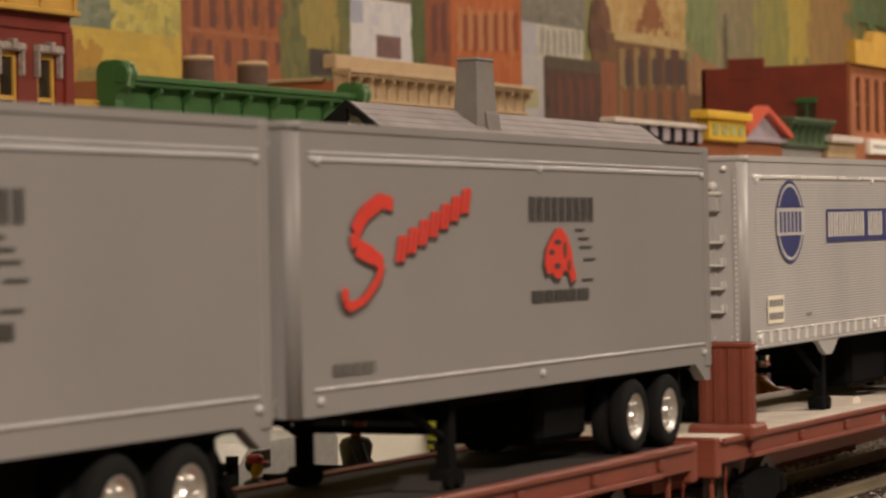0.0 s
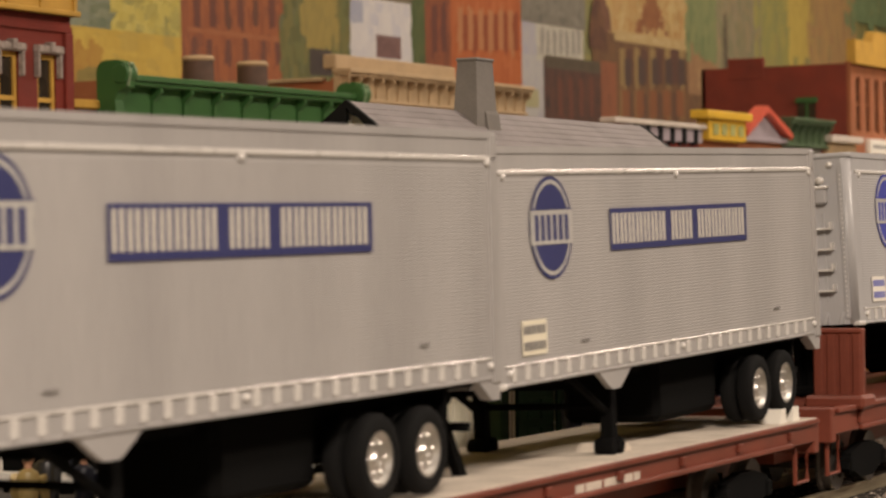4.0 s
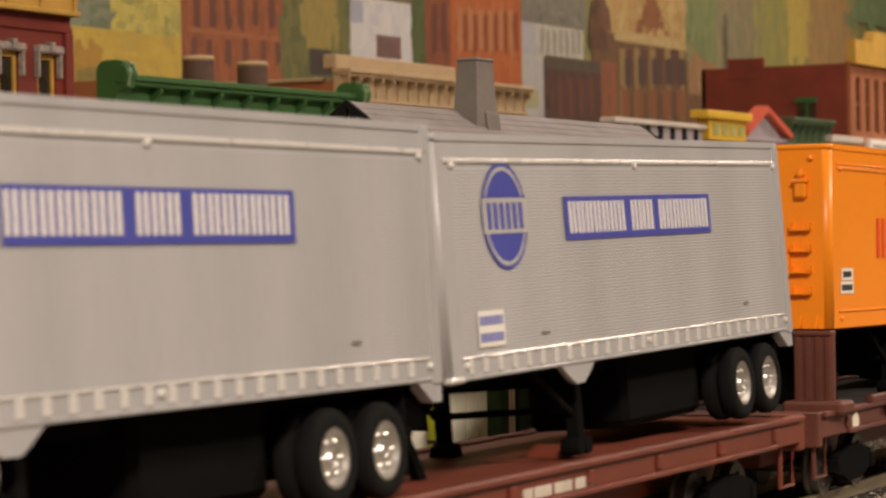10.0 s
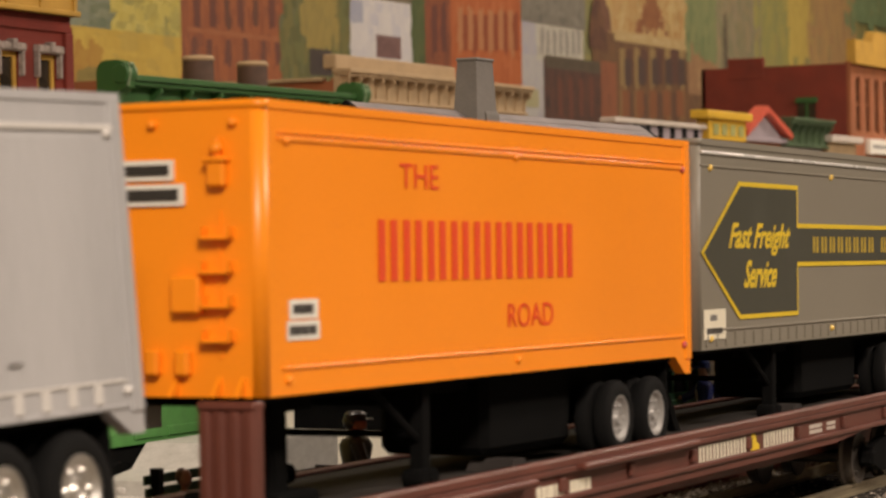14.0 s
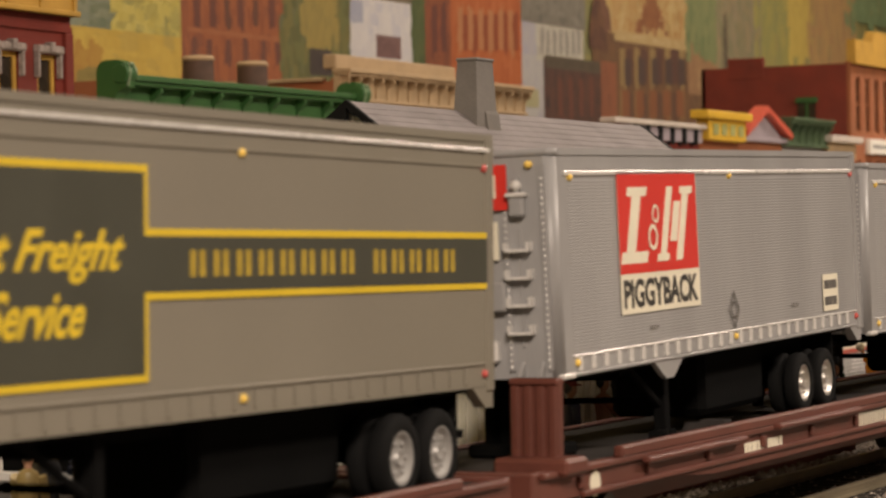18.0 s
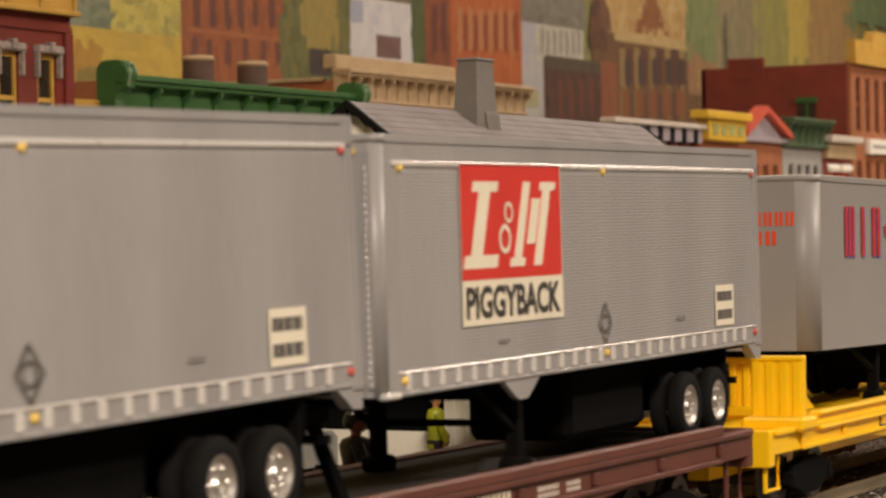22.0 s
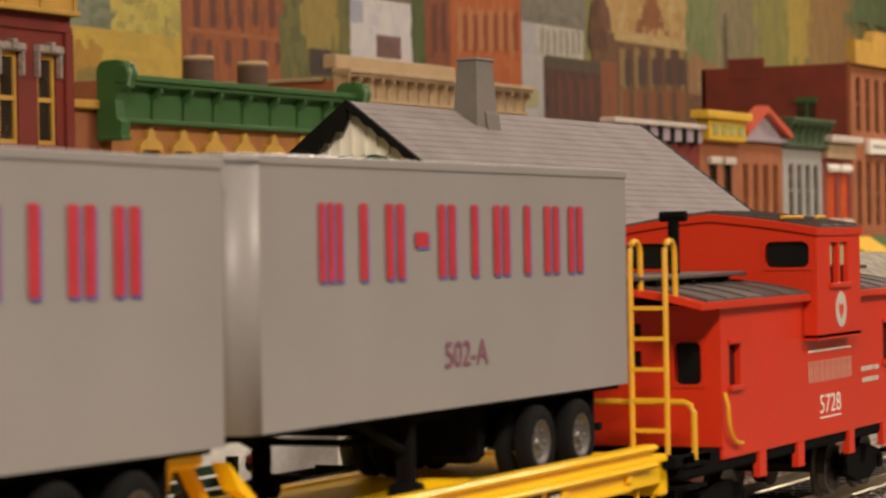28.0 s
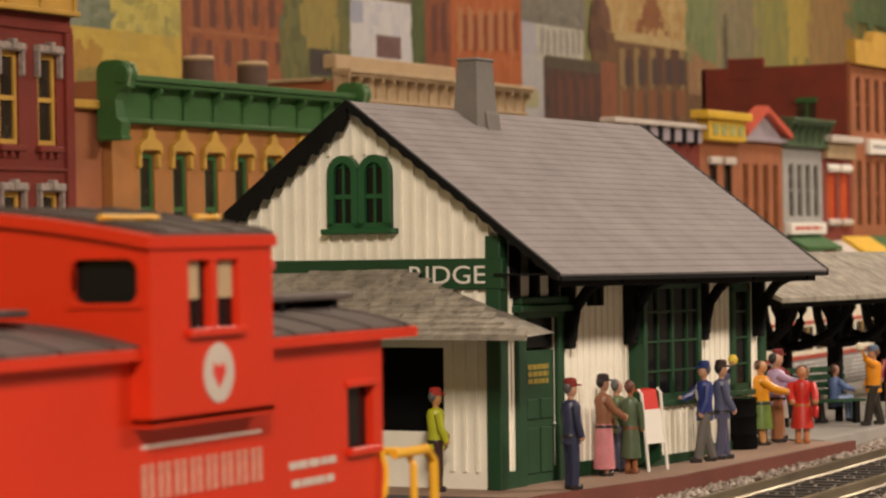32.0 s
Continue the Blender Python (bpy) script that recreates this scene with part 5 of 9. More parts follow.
# orange brick house with a green bracketed cornice
cs = [1.3825 + i * 0.0372 for i in range(7)]
ws = [(c - 0.0082, 0.0740, c + 0.0082, 0.1400) for c in cs]
green_house, wall = facade("brick_house", "orange brick house with a green bracketed cornice and ochre window hoods", 1.3445, 1.6420, 0.1585, ORANGE_BRICK, ws)
for a, b, c, d in ws:
    w = sash(wall, a, b, c, d, CORNICE_GREEN, rows=2, bar=0.0030)
    m = (a + c) / 2
    hood = part("window_hood", Geo().prism([(a - 0.0045, d - 0.0020), (a - 0.0045, d + 0.0040), (a - 0.0015, d + 0.0065), (m - 0.0045, d + 0.0085), (m - 0.0035, d + 0.0125), (m, d + 0.0150), (m + 0.0035, d + 0.0125), (m + 0.0045, d + 0.0085), (c + 0.0015, d + 0.0065), (c + 0.0045, d + 0.0040), (c + 0.0045, d - 0.0020), (c + 0.0010, d + 0.0016), (a - 0.0010, d + 0.0016)], "y", FRONT - 0.0036, FRONT + 0.001), OCHRE, w, "peaked ochre window hood")
    for u in (a - 0.0042, c + 0.0008):
        part("hood_bracket", Geo().box(u, FRONT - 0.0028, d - 0.0090, u + 0.0034, FRONT + 0.001, d - 0.0005, 0.0007), OCHRE, hood)
    part("window_sill", Geo().box(a - 0.0020, FRONT - 0.0026, b - 0.0030, c + 0.0020, FRONT + 0.001, b, 0.0005), CORNICE_GREEN, w)
bracketed_cornice(green_house, 1.3440, 1.6360, 0.1565, 0.1840, CORNICE_GREEN, 8, out=0.013)
HOOD_GREEN = material("pale_green_paint", (0.22, 0.30, 0.17), 0.6, vary=0.2, bump=0.1)
for x in (1.3330, 1.6270):
    x += 0.0012
    prof = [(0.003, 0.1460), (-0.0080, 0.1460), (-0.0125, 0.1480), (-0.0135, 0.1560), (-0.0100, 0.1590), (-0.0090, 0.1690), (-0.0110, 0.1735), (-0.0165, 0.1760), (-0.0180, 0.1860), (-0.0160, 0.1900), (-0.0110, 0.1918), (-0.0035, 0.1918), (-0.0005, 0.1910), (0.0018, 0.1890), (0.003, 0.1860)]
    scroll = part("end_bracket", Geo().prism([(FRONT + a, b) for a, b in prof], "x", x, x + 0.0094), CORNICE_GREEN, green_house, "green scrolled end bracket")
    part("scroll_roll", Geo().lathe([(0.0, -0.0006), (0.0052, -0.0006), (0.0060, 0.0006), (0.0060, 0.0094), (0.0052, 0.0104), (0.0, 0.0104)], (x, FRONT - 0.0128, 0.1838), "x", 20), CORNICE_GREEN, scroll, smooth=True)
    part("scroll_rim", Geo().tube([(x + 0.0100, FRONT - 0.0128 + 0.0050 * math.cos(k * math.pi / 6), 0.1838 + 0.0050 * math.sin(k * math.pi / 6)) for k in range(13)], 0.0009, 6), HOOD_GREEN, scroll, "pale green rim")
    part("scroll_rim", Geo().tube([(x + 0.0016, FRONT - 0.0172, 0.1768), (x + 0.0016, FRONT - 0.0188, 0.1850), (x + 0.0030, FRONT - 0.0172, 0.1896), (x + 0.0070, FRONT - 0.0172, 0.1896), (x + 0.0082, FRONT - 0.0188, 0.1845)], 0.0009, 6), HOOD_GREEN, scroll, "pale green rim")
    part("bracket_foot", Geo().box(x - 0.0006, FRONT - 0.0140, 0.1462, x + 0.0100, FRONT + 0.001, 0.1482, 0.0004), CORNICE_GREEN, scroll)
bracketed_cornice(green_house, 1.3445, 1.6420, 0.0560, 0.0690, CORNICE_GREEN, 8, out=0.010, name="shop_cornice")

# buildings behind the front row
low, _ = facade("low_brick_building", "low brown brick building with a tan roof edge", 1.600, 1.905, 0.1990, BROWN_BRICK, [], depth=0.10, y=1.00)
for x in (1.732, 1.812):
    v = thing("roof_vent", "squat grey roof vent with a pale cap", "roof vent", pose(x, 1.02, 0.1955), "roof vents")
    part("drum", Geo().lathe([(0.0, 0.0), (0.0118, 0.0), (0.0115, 0.024), (0.0, 0.024)], (0, 0, 0), "z", 20), DRUM_BROWN, v, smooth=True)
    part("cap", Geo().lathe([(0.0, 0.0235), (0.0118, 0.0235), (0.0125, 0.0250), (0.0105, 0.0272), (0.0, 0.0280)], (0, 0, 0), "z", 20), TAN, v, smooth=True)
tan_house, _ = facade("tan_building", "brick building with a heavy tan cornice", 1.912, 2.262, 0.2120, BROWN_BRICK, [], depth=0.20, y=1.00)
part("side_coping", Geo().box(1.909, 1.012, 0.2120, 1.918, 1.200, 0.2150, 0.0006), TAN, tan_house)
bracketed_cornice(tan_house, 1.908, 2.268, 0.1960, 0.2215, TAN, 18, y=1.00, out=0.014)
part("parapet", Geo().box(1.910, 1.000, 0.2215, 2.130, 1.012, 0.2330, 0.0010), TAN, tan_house)

# the far row of small shops
shop, wall = facade("shop", "small shop with a white and lavender top", 2.120, 2.3200, 0.1790, RED_BRICK, [])
part("top_board", Geo().box(2.140, FRONT - 0.004, 0.1680, 2.3180, FRONT + 0.001, 0.1800, 0.0006), LAVENDER, shop)
for i in range(6):
    part("upright", Geo().box(2.150 + i * 0.029, FRONT - 0.0058, 0.1655, 2.158 + i * 0.029, FRONT, 0.1800, 0.0005), DARK_TIMBER, shop)
part("ridge_cap", Geo().box(2.10, FRONT - 0.008, 0.1800, 2.3200, FRONT + 0.006, 0.1845, 0.0008), PALE_STONE, shop)

ws = [(2.345, 0.100, 2.367, 0.150), (2.384, 0.100, 2.406, 0.150)]
shop, wall = facade("shop", "brown brick shop under a bright yellow cornice", 2.3205, 2.4220, 0.1750, BROWN_BRICK, ws)
for a, b, c, d in ws:
    w = sash(wall, a, b, c, d, DARK_TIMBER, rows=2)
    part("window_hood", Geo().box(a - 0.004, FRONT - 0.004, d, c + 0.004, FRONT + 0.001, d + 0.007, 0.001), PALE_STONE, w)
c = part("cornice", Geo().box(2.3080, FRONT - 0.014, 0.1900, 2.4270, FRONT + 0.004, 0.1975, 0.001), BRIGHT_YELLOW, shop, "bright yellow shop cornice")
part("sign_panel", Geo().box(2.3230, FRONT - 0.009, 0.1710, 2.4220, FRONT + 0.003, 0.1900, 0.0008), BRIGHT_YELLOW, c)
for i in range(4):
    part("green_panel", Geo().box(2.332 + i * 0.0225, FRONT - 0.0098, 0.1760, 2.346 + i * 0.0225, FRONT - 0.0088, 0.1860), OLIVE_PANEL, c)

ws = [(2.436 + i * 0.0290, 0.050, 2.452 + i * 0.0290, 0.1520) for i in range(4)]
shop, wall = facade("shop", "brown brick shop with a red gabled top", 2.4230, 2.5520, 0.1760, BROWN_BRICK, ws)
for a, b, c, d in ws:
    sash(wall, a, b, c, d, BROWN_BRICK, rows=3, pane=material("amber_pane", (0.16, 0.06, 0.02), 0.3, vary=0.2, bump=0))
part("gable", Geo().prism([(2.432, 0.1765), (2.546, 0.1765), (2.485, 0.2030)], "y", FRONT - 0.003, FRONT + 0.006), LAVENDER, shop)
for a, b in (((2.424, 0.183), (2.484, 0.2075)), ((2.484, 0.2075), (2.556, 0.183))):
    part("gable_board", Geo().prism([a, b, (b[0], b[1] - 0.006), (a[0], a[1] - 0.006)], "y", FRONT - 0.010, FRONT + 0.004), RED_TRIM, shop, "red gable board")
part("shelf", Geo().box(2.4230, FRONT - 0.006, 0.1730, 2.5530, FRONT + 0.001, 0.1775, 0.0006), LAVENDER, shop)

ws = [(2.572 + i * 0.0262, 0.1020, 2.5885 + i * 0.0262, 0.1545) for i in range(4)]
shop, wall = facade("shop", "grey painted shop with a dark green cornice", 2.5530, 2.6780, 0.1720, GREY_PAINT, ws)
for a, b, c, d in ws:
    sash(wall, a, b, c, d, GREY_PAINT, rows=2)
bracketed_cornice(shop, 2.548, 2.6840, 0.1710, 0.1990, DULL_GREEN, 6, out=0.014)
sign = part("sign_board", Geo().box(2.5600, FRONT - 0.006, 0.0850, 2.6720, FRONT, 0.0965, 0.0006), WHITE, shop, "white sign with red writing")
bars(sign, 2.572, FRONT - 0.006, 0.0885, 0.085, 0.005, RED_TRIM)
part("awning", Geo().prism([(FRONT - 0.022, 0.072), (FRONT, 0.084), (FRONT, 0.078), (FRONT - 0.022, 0.069)], "x", 2.5600, 2.6720), CORNICE_GREEN, shop)

ws = [(2.694 + i * 0.0440, 0.1000, 2.724 + i * 0.0440, 0.1480) for i in range(2)]
shop, wall = facade("shop", "red shop with orange window blinds and a pale cornice", 2.6790, 2.7800, 0.1660, SIDE_RED, ws)
for a, b, c, d in ws:
    w = sash(wall, a, b, c, d, RED_TRIM, rows=1, cols=2, pane=material("orange_blind", (0.55, 0.10, 0.02), 0.5, vary=0.1, bump=0))
    part("window_hood", Geo().box(a - 0.002, FRONT - 0.005, d, c + 0.002, FRONT + 0.001, d + 0.008, 0.002), WHITE, w)
    part("window_sill", Geo().box(a - 0.002, FRONT - 0.005, b - 0.007, c + 0.002, FRONT + 0.001, b, 0.002), PALE_STONE, w)
part("cornice", Geo().box(2.6780, FRONT - 0.012, 0.1780, 2.7860, FRONT + 0.004, 0.1850, 0.0008), PALE_STONE, shop)
part("frieze", Geo().box(2.6820, FRONT - 0.005, 0.1620, 2.7800, FRONT + 0.002, 0.1780), TAN, shop)

ws = [(2.800 + i * 0.034, z0, 2.816 + i * 0.034, z1) for i in range(8) for z0, z1 in ((0.192, 0.250), (0.093, 0.162))]
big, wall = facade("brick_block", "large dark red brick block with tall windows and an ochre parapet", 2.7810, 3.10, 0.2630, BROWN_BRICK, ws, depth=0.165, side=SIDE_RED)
for a, b, c, d in ws:
    sash(wall, a, b, c, d, BROWN_BRICK, rows=2)
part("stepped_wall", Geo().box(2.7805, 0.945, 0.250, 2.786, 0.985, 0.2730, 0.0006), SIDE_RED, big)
part("parapet", Geo().prism([(2.781, 0.263), (3.10, 0.263), (3.10, 0.284), (2.95, 0.284), (2.94, 0.300), (2.85, 0.300), (2.84, 0.288), (2.781, 0.288)], "y", FRONT - 0.006, FRONT + 0.004), OCHRE, big, "ornate ochre parapet")
w = part("side_window", Geo().box(2.7795, 0.8880, 0.2035, 2.7805, 0.9080, 0.2230), WINDOW_DARK, big)
part("window_frame", Geo().box(2.7780, 0.8860, 0.2230, 2.7808, 0.9100, 0.2290, 0.0005).box(2.7785, 0.8960, 0.2035, 2.7800, 0.8990, 0.2230), CORNICE_GREEN, w)
sign = part("sign_board", Geo().box(2.830, FRONT - 0.006, 0.1690, 2.960, FRONT, 0.1850, 0.0006), WHITE, big)
bars(sign, 2.838, FRONT - 0.006, 0.1745, 0.10, 0.005, FADED)
stall = thing("market_awning", "row of yellow and white shop awnings", "awning", pose(0, 0, 0))
part("awning", Geo().prism([(FRONT - 0.030, 0.064), (FRONT - 0.002, 0.082), (FRONT - 0.002, 0.078), (FRONT - 0.030, 0.058)], "x", 2.735, 2.83), BRIGHT_YELLOW, stall)
part("awning", Geo().prism([(FRONT - 0.030, 0.064), (FRONT - 0.002, 0.082), (FRONT - 0.002, 0.078), (FRONT - 0.030, 0.058)], "x", 2.832, 3.0), CORNICE_GREEN, stall)
part("awning", Geo().prism([(FRONT - 0.030, 0.060), (FRONT - 0.002, 0.078), (FRONT - 0.002, 0.074), (FRONT - 0.030, 0.054)], "x", 2.685, 2.733), PALE_STONE, stall)
for x in (2.69, 2.78, 2.90):
    part("awning_pole", Geo().tube([(x, FRONT - 0.028, -0.006), (x, FRONT - 0.028, 0.062)], 0.0012, 6), DARK_TIMBER, stall)


# ---- figures and furniture on the platform ----
PAINTS = {}


def paint(r, g, b):
    key = (r, g, b)
    if key not in PAINTS:
        PAINTS[key] = material("enamel", key, 0.4, vary=0.12, scale=200, bump=0.05)
    return PAINTS[key]


SKIN, TANNED = (0.50, 0.27, 0.17), (0.36, 0.19, 0.12)
DARK, NAVY_C, GREYC = (0.02, 0.018, 0.017), (0.025, 0.03, 0.07), (0.10, 0.10, 0.10)


def figurine(label, x, y, h, turn, top, legs, hair, hat=None, skirt=0.0, shoes=DARK, skin=SKIN, arm=(0, 0), stride=0.0, held=None, z=0.0, seat=False, shirt=None, bag=None, broad=1.0):
    """A painted figurine of height h, one mesh. turn: the way it faces, degrees from +x. arm: how far each arm is raised, degrees."""
    g = Geo()
    mats = [paint(*c) for c in (top, legs, hair, skin, shoes, hat or hair, held or top, shirt or top, bag or top)]
    k = h / 0.038
    hip = 0.0185 * k
    if seat:
        for s in (-1, 1):
            g.tube([(0, s * 0.0022 * k, 0.0125 * k), (0.0095 * k, s * 0.0024 * k, 0.0130 * k), (0.0110 * k, s * 0.0024 * k, 0.002 * k)], 0.0021 * k, 8, 1)
            g.box(0.0095 * k, s * 0.0024 * k - 0.0014 * k, 0, 0.0150 * k, s * 0.0024 * k + 0.0014 * k, 0.0022 * k, 0.0005, 4)
        hip = 0.0110 * k
    elif skirt:
        g.lathe([(0.0031 * k, 0.0225 * k), (0.0040 * k, 0.0180 * k), (0.0050 * k, (1 - skirt) * 0.0185 * k), (0.0, (1 - skirt) * 0.0185 * k)], (0, 0, 0), "z", 12, 1)
        for s in (-1, 1):
            g.tube([(0, s * 0.0018 * k, 0.012 * k), (0.0004 * k, s * 0.0018 * k, 0.001 * k)], 0.0014 * k, 8, 3)
            g.box(-0.0016 * k, s * 0.0018 * k - 0.0013 * k, 0, 0.0034 * k, s * 0.0018 * k + 0.0013 * k, 0.0018 * k, 0.0004, 4)
    else:
        for s in (-1, 1):
            fx = s * stride * k
            g.tube([(0, s * 0.0020 * k, hip), (fx * 0.5 + 0.0004 * k, s * 0.0021 * k, hip * 0.5), (fx, s * 0.0021 * k, 0.0015 * k)], 0.0026 * k, 8, 1, 0.0020 * k)
            g.box(fx - 0.0018 * k, s * 0.0021 * k - 0.0014 * k, 0, fx + 0.0036 * k, s * 0.0021 * k + 0.0014 * k, 0.0020 * k, 0.0005, 4)
    sh = hip + 0.0122 * k
    g.lathe([(0.0, hip - 0.0028 * k), (0.0040 * k, hip - 0.0026 * k), (0.0034 * k, hip + 0.0040 * k), (0.0042 * k, sh - 0.0024 * k), (0.0034 * k, sh - 0.0004 * k), (0.0012 * k, sh + 0.0006 * k), (0.0, sh + 0.0008 * k)], (0, 0, 0), "z", 12, 0)
    if shirt:
        g.ball((0.0026 * k, 0, sh - 0.0040 * k), 0.0018 * k, 0.0016 * k, 0.0040 * k, 8, 6, 7)
    if bag:
        g.box(0.0014 * k, 0.0040 * k, hip - 0.0060 * k, 0.0062 * k, 0.0066 * k, hip + 0.0004 * k, 0.0008, 8)
        g.tube([(0.0020 * k, 0.0054 * k, hip), (0.0036 * k, 0.0056 * k, hip + 0.0050 * k), (0.0056 * k, 0.0054 * k, hip)], 0.0004 * k, 5, 8)
    g.lathe([(0.0038 * k, hip - 0.0008 * k), (0.0041 * k, hip), (0.0038 * k, hip + 0.0008 * k)], (0, 0, 0), "z", 12, 4)
    for s, up in zip((-1, 1), arm):
        a = radians(up)
        sx, sy, sz = 0.0, s * 0.0044 * k, sh - 0.0016 * k
        ex, ez = sx + 0.0055 * k * math.sin(a), sz - 0.0055 * k * math.cos(a)
        hx, hz = ex + 0.0056 * k * math.sin(a * 1.15 + 0.25), ez - 0.0056 * k * math.cos(a * 1.15 + 0.25)
        g.tube([(sx, sy, sz), (ex, sy + s * 0.0010 * k, ez), (hx, sy + s * 0.0006 * k, hz)], 0.0019 * k, 8, 0, 0.0014 * k)
        g.ball((hx, sy + s * 0.0006 * k, hz), 0.0014 * k, 0.0014 * k, 0.0016 * k, 8, 6, 3)
        if held and s == 1:
            g.ball((hx + 0.0004 * k, sy + s * 0.0010 * k, hz + 0.0008 * k), 0.0024 * k, 0.0018 * k, 0.0022 * k, 8, 6, 6)
    g.tube([(0, 0, sh), (0.0002 * k, 0, sh + 0.0022 * k)], 0.0013 * k, 8, 3)
    c = sh + 0.0040 * k
    g.ball((0.0004 * k, 0, c), 0.0025 * k, 0.0022 * k, 0.0029 * k, 10, 8, 3)
    g.ball((-0.0011 * k, 0, c + 0.0009 * k), 0.0021 * k, 0.0024 * k, 0.0025 * k, 10, 8, 2)
    if hat:
        g.lathe([(0.0027 * k, c + 0.0012 * k), (0.0028 * k, c + 0.0032 * k), (0.0020 * k, c + 0.0040 * k), (0.0, c + 0.0042 * k)], (0, 0, 0), "z", 12, 5)
        g.box(0.0012 * k, -0.0020 * k, c + 0.0012 * k, 0.0044 * k, 0.0020 * k, c + 0.0018 * k, 0.0003, 5)
    ob = tagged(part("figurine", g, mats, smooth=True), label, "figurine", "painted figurines")
    ob.matrix_basis = pose(x, y, z, 0, 0, turn) @ Matrix.Diagonal((0.86 * broad, 0.84 * broad, 1, 1))
    return ob


figurine("painted figurine in a navy uniform with a red cap", 0.866, 0.3655, 0.0375, -40, NAVY_C, NAVY_C, GREYC, (0.22, 0.025, 0.02), arm=(5, 10), shirt=(0.6, 0.58, 0.52))
figurine("painted figurine in a pink dress with dark hair", 0.9190, 0.3750, 0.0362, -50, (0.24, 0.10, 0.05), (0.55, 0.20, 0.22), DARK, (0.03, 0.02, 0.02), 0.85, arm=(40, 25), skin=TANNED)
figurine("painted figurine in green beside the bay window", 0.936, 0.3765, 0.0340, -30, (0.10, 0.14, 0.05), (0.12, 0.13, 0.20), GREYC, skirt=0.0, arm=(10, 10))
figurine("painted figurine in a long green coat, seen from behind", 0.9300, 0.3690, 0.0340, 0, (0.09, 0.13, 0.07), (0.07, 0.10, 0.05), (0.14, 0.05, 0.035), skirt=0.65, shoes=(0.18, 0.06, 0.02), arm=(5, 20), skin=(0.30, 0.11, 0.04))
figurine("painted figurine of a conductor in a blue jacket and grey trousers", 0.9850, 0.3605, 0.0378, 130, (0.02, 0.035, 0.17), (0.12, 0.11, 0.10), GREYC, (0.02, 0.04, 0.16), arm=(50, 10), stride=0.0042, shirt=(0.62, 0.58, 0.50))
figurine("painted figurine in blue overalls raising a yellow lantern", 0.9985, 0.3585, 0.0375, -55, (0.08, 0.09, 0.16), (0.08, 0.08, 0.14), DARK, (0.05, 0.03, 0.025), arm=(15, 125), stride=0.0024, held=(0.75, 0.55, 0.04))
figurine("painted figurine in a yellow coat and green skirt", 1.0690, 0.3670, 0.0348, -60, (0.75, 0.31, 0.008), (0.12, 0.19, 0.03), (0.10, 0.04, 0.02), skirt=0.60, arm=(50, 45), skin=(0.55, 0.27, 0.10), broad=1.3)
figurine("painted figurine in lavender with brown trousers", 1.0860, 0.3660, 0.0368, -60, (0.42, 0.30, 0.46), (0.33, 0.14, 0.06), DARK, arm=(60, 40), skirt=0.0, broad=1.2)
figurine("painted figurine in a dark red coat with a white skirt", 1.1010, 0.3700, 0.0372, -20, (0.22, 0.015, 0.015), (0.55, 0.48, 0.42), (0.14, 0.03, 0.02), (0.18, 0.02, 0.02), skirt=0.5, arm=(20, 60))
figurine("painted figurine in a red dress with a red bag", 1.0830, 0.3540, 0.0318, 205, (0.55, 0.022, 0.015), (0.55, 0.03, 0.02), (0.10, 0.03, 0.015), skirt=0.60, shoes=(0.45, 0.14, 0.03), skin=(0.50, 0.22, 0.10), arm=(30, 30), bag=(0.55, 0.02, 0.02), broad=1.35)
figurine("seated painted figurine in a blue shirt on the bench", 1.2050, 0.3780, 0.0330, -40, (0.10, 0.16, 0.34), (0.22, 0.30, 0.45), (0.10, 0.04, 0.03), arm=(55, 50), seat=True, skin=TANNED)
figurine("seated dark painted figurine on the bench", 1.1930, 0.3880, 0.0330, -30, (0.03, 0.03, 0.035), DARK, DARK, arm=(30, 30), seat=True, skin=TANNED)
figurine("painted figurine in an orange jacket waving a paper", 1.1920, 0.3560, 0.0350, 115, (0.78, 0.29, 0.008), (0.03, 0.025, 0.02), (0.16, 0.08, 0.04), (0.12, 0.17, 0.24), arm=(10, 125), stride=0.0036, held=(0.72, 0.66, 0.50), broad=1.15)
figurine("painted figurine in red at the canopy post", 1.2350, 0.3600, 0.0350, 180, (0.35, 0.03, 0.03), (0.10, 0.02, 0.02), DARK, arm=(20, 20))
figurine("painted figurine in a yellow-green shirt and red cap", 0.8480, 0.4080, 0.0350, -50, (0.42, 0.44, 0.02), (0.05, 0.02, 0.02), GREYC, (0.35, 0.03, 0.02), arm=(10, 25), skin=(0.45, 0.22, 0.08))
figurine("painted figurine in tan beside the parked car", 0.5960, 0.4040, 0.0350, 20, (0.40, 0.30, 0.12), (0.30, 0.20, 0.08), DARK, arm=(10, 30))
figurine("painted figurine in a black suit and hat", 0.6080, 0.4060, 0.0372, 160, (0.02, 0.02, 0.022), DARK, DARK, (0.03, 0.028, 0.03), arm=(20, 10))
figurine("painted figurine in a navy suit holding his hat", 0.6160, 0.4000, 0.0345, 20, (0.02, 0.025, 0.045), (0.02, 0.022, 0.035), GREYC, arm=(20, 140))
figurine("seated painted figurine in a navy jacket and red cap", 0.6619, 0.3740, 0.0340, -80, (0.02, 0.022, 0.035), (0.02, 0.02, 0.03), DARK, (0.36, 0.03, 0.02), arm=(25, 20), seat=True, skin=(0.62, 0.36, 0.02), shirt=(0.20, 0.22, 0.28), broad=1.15)
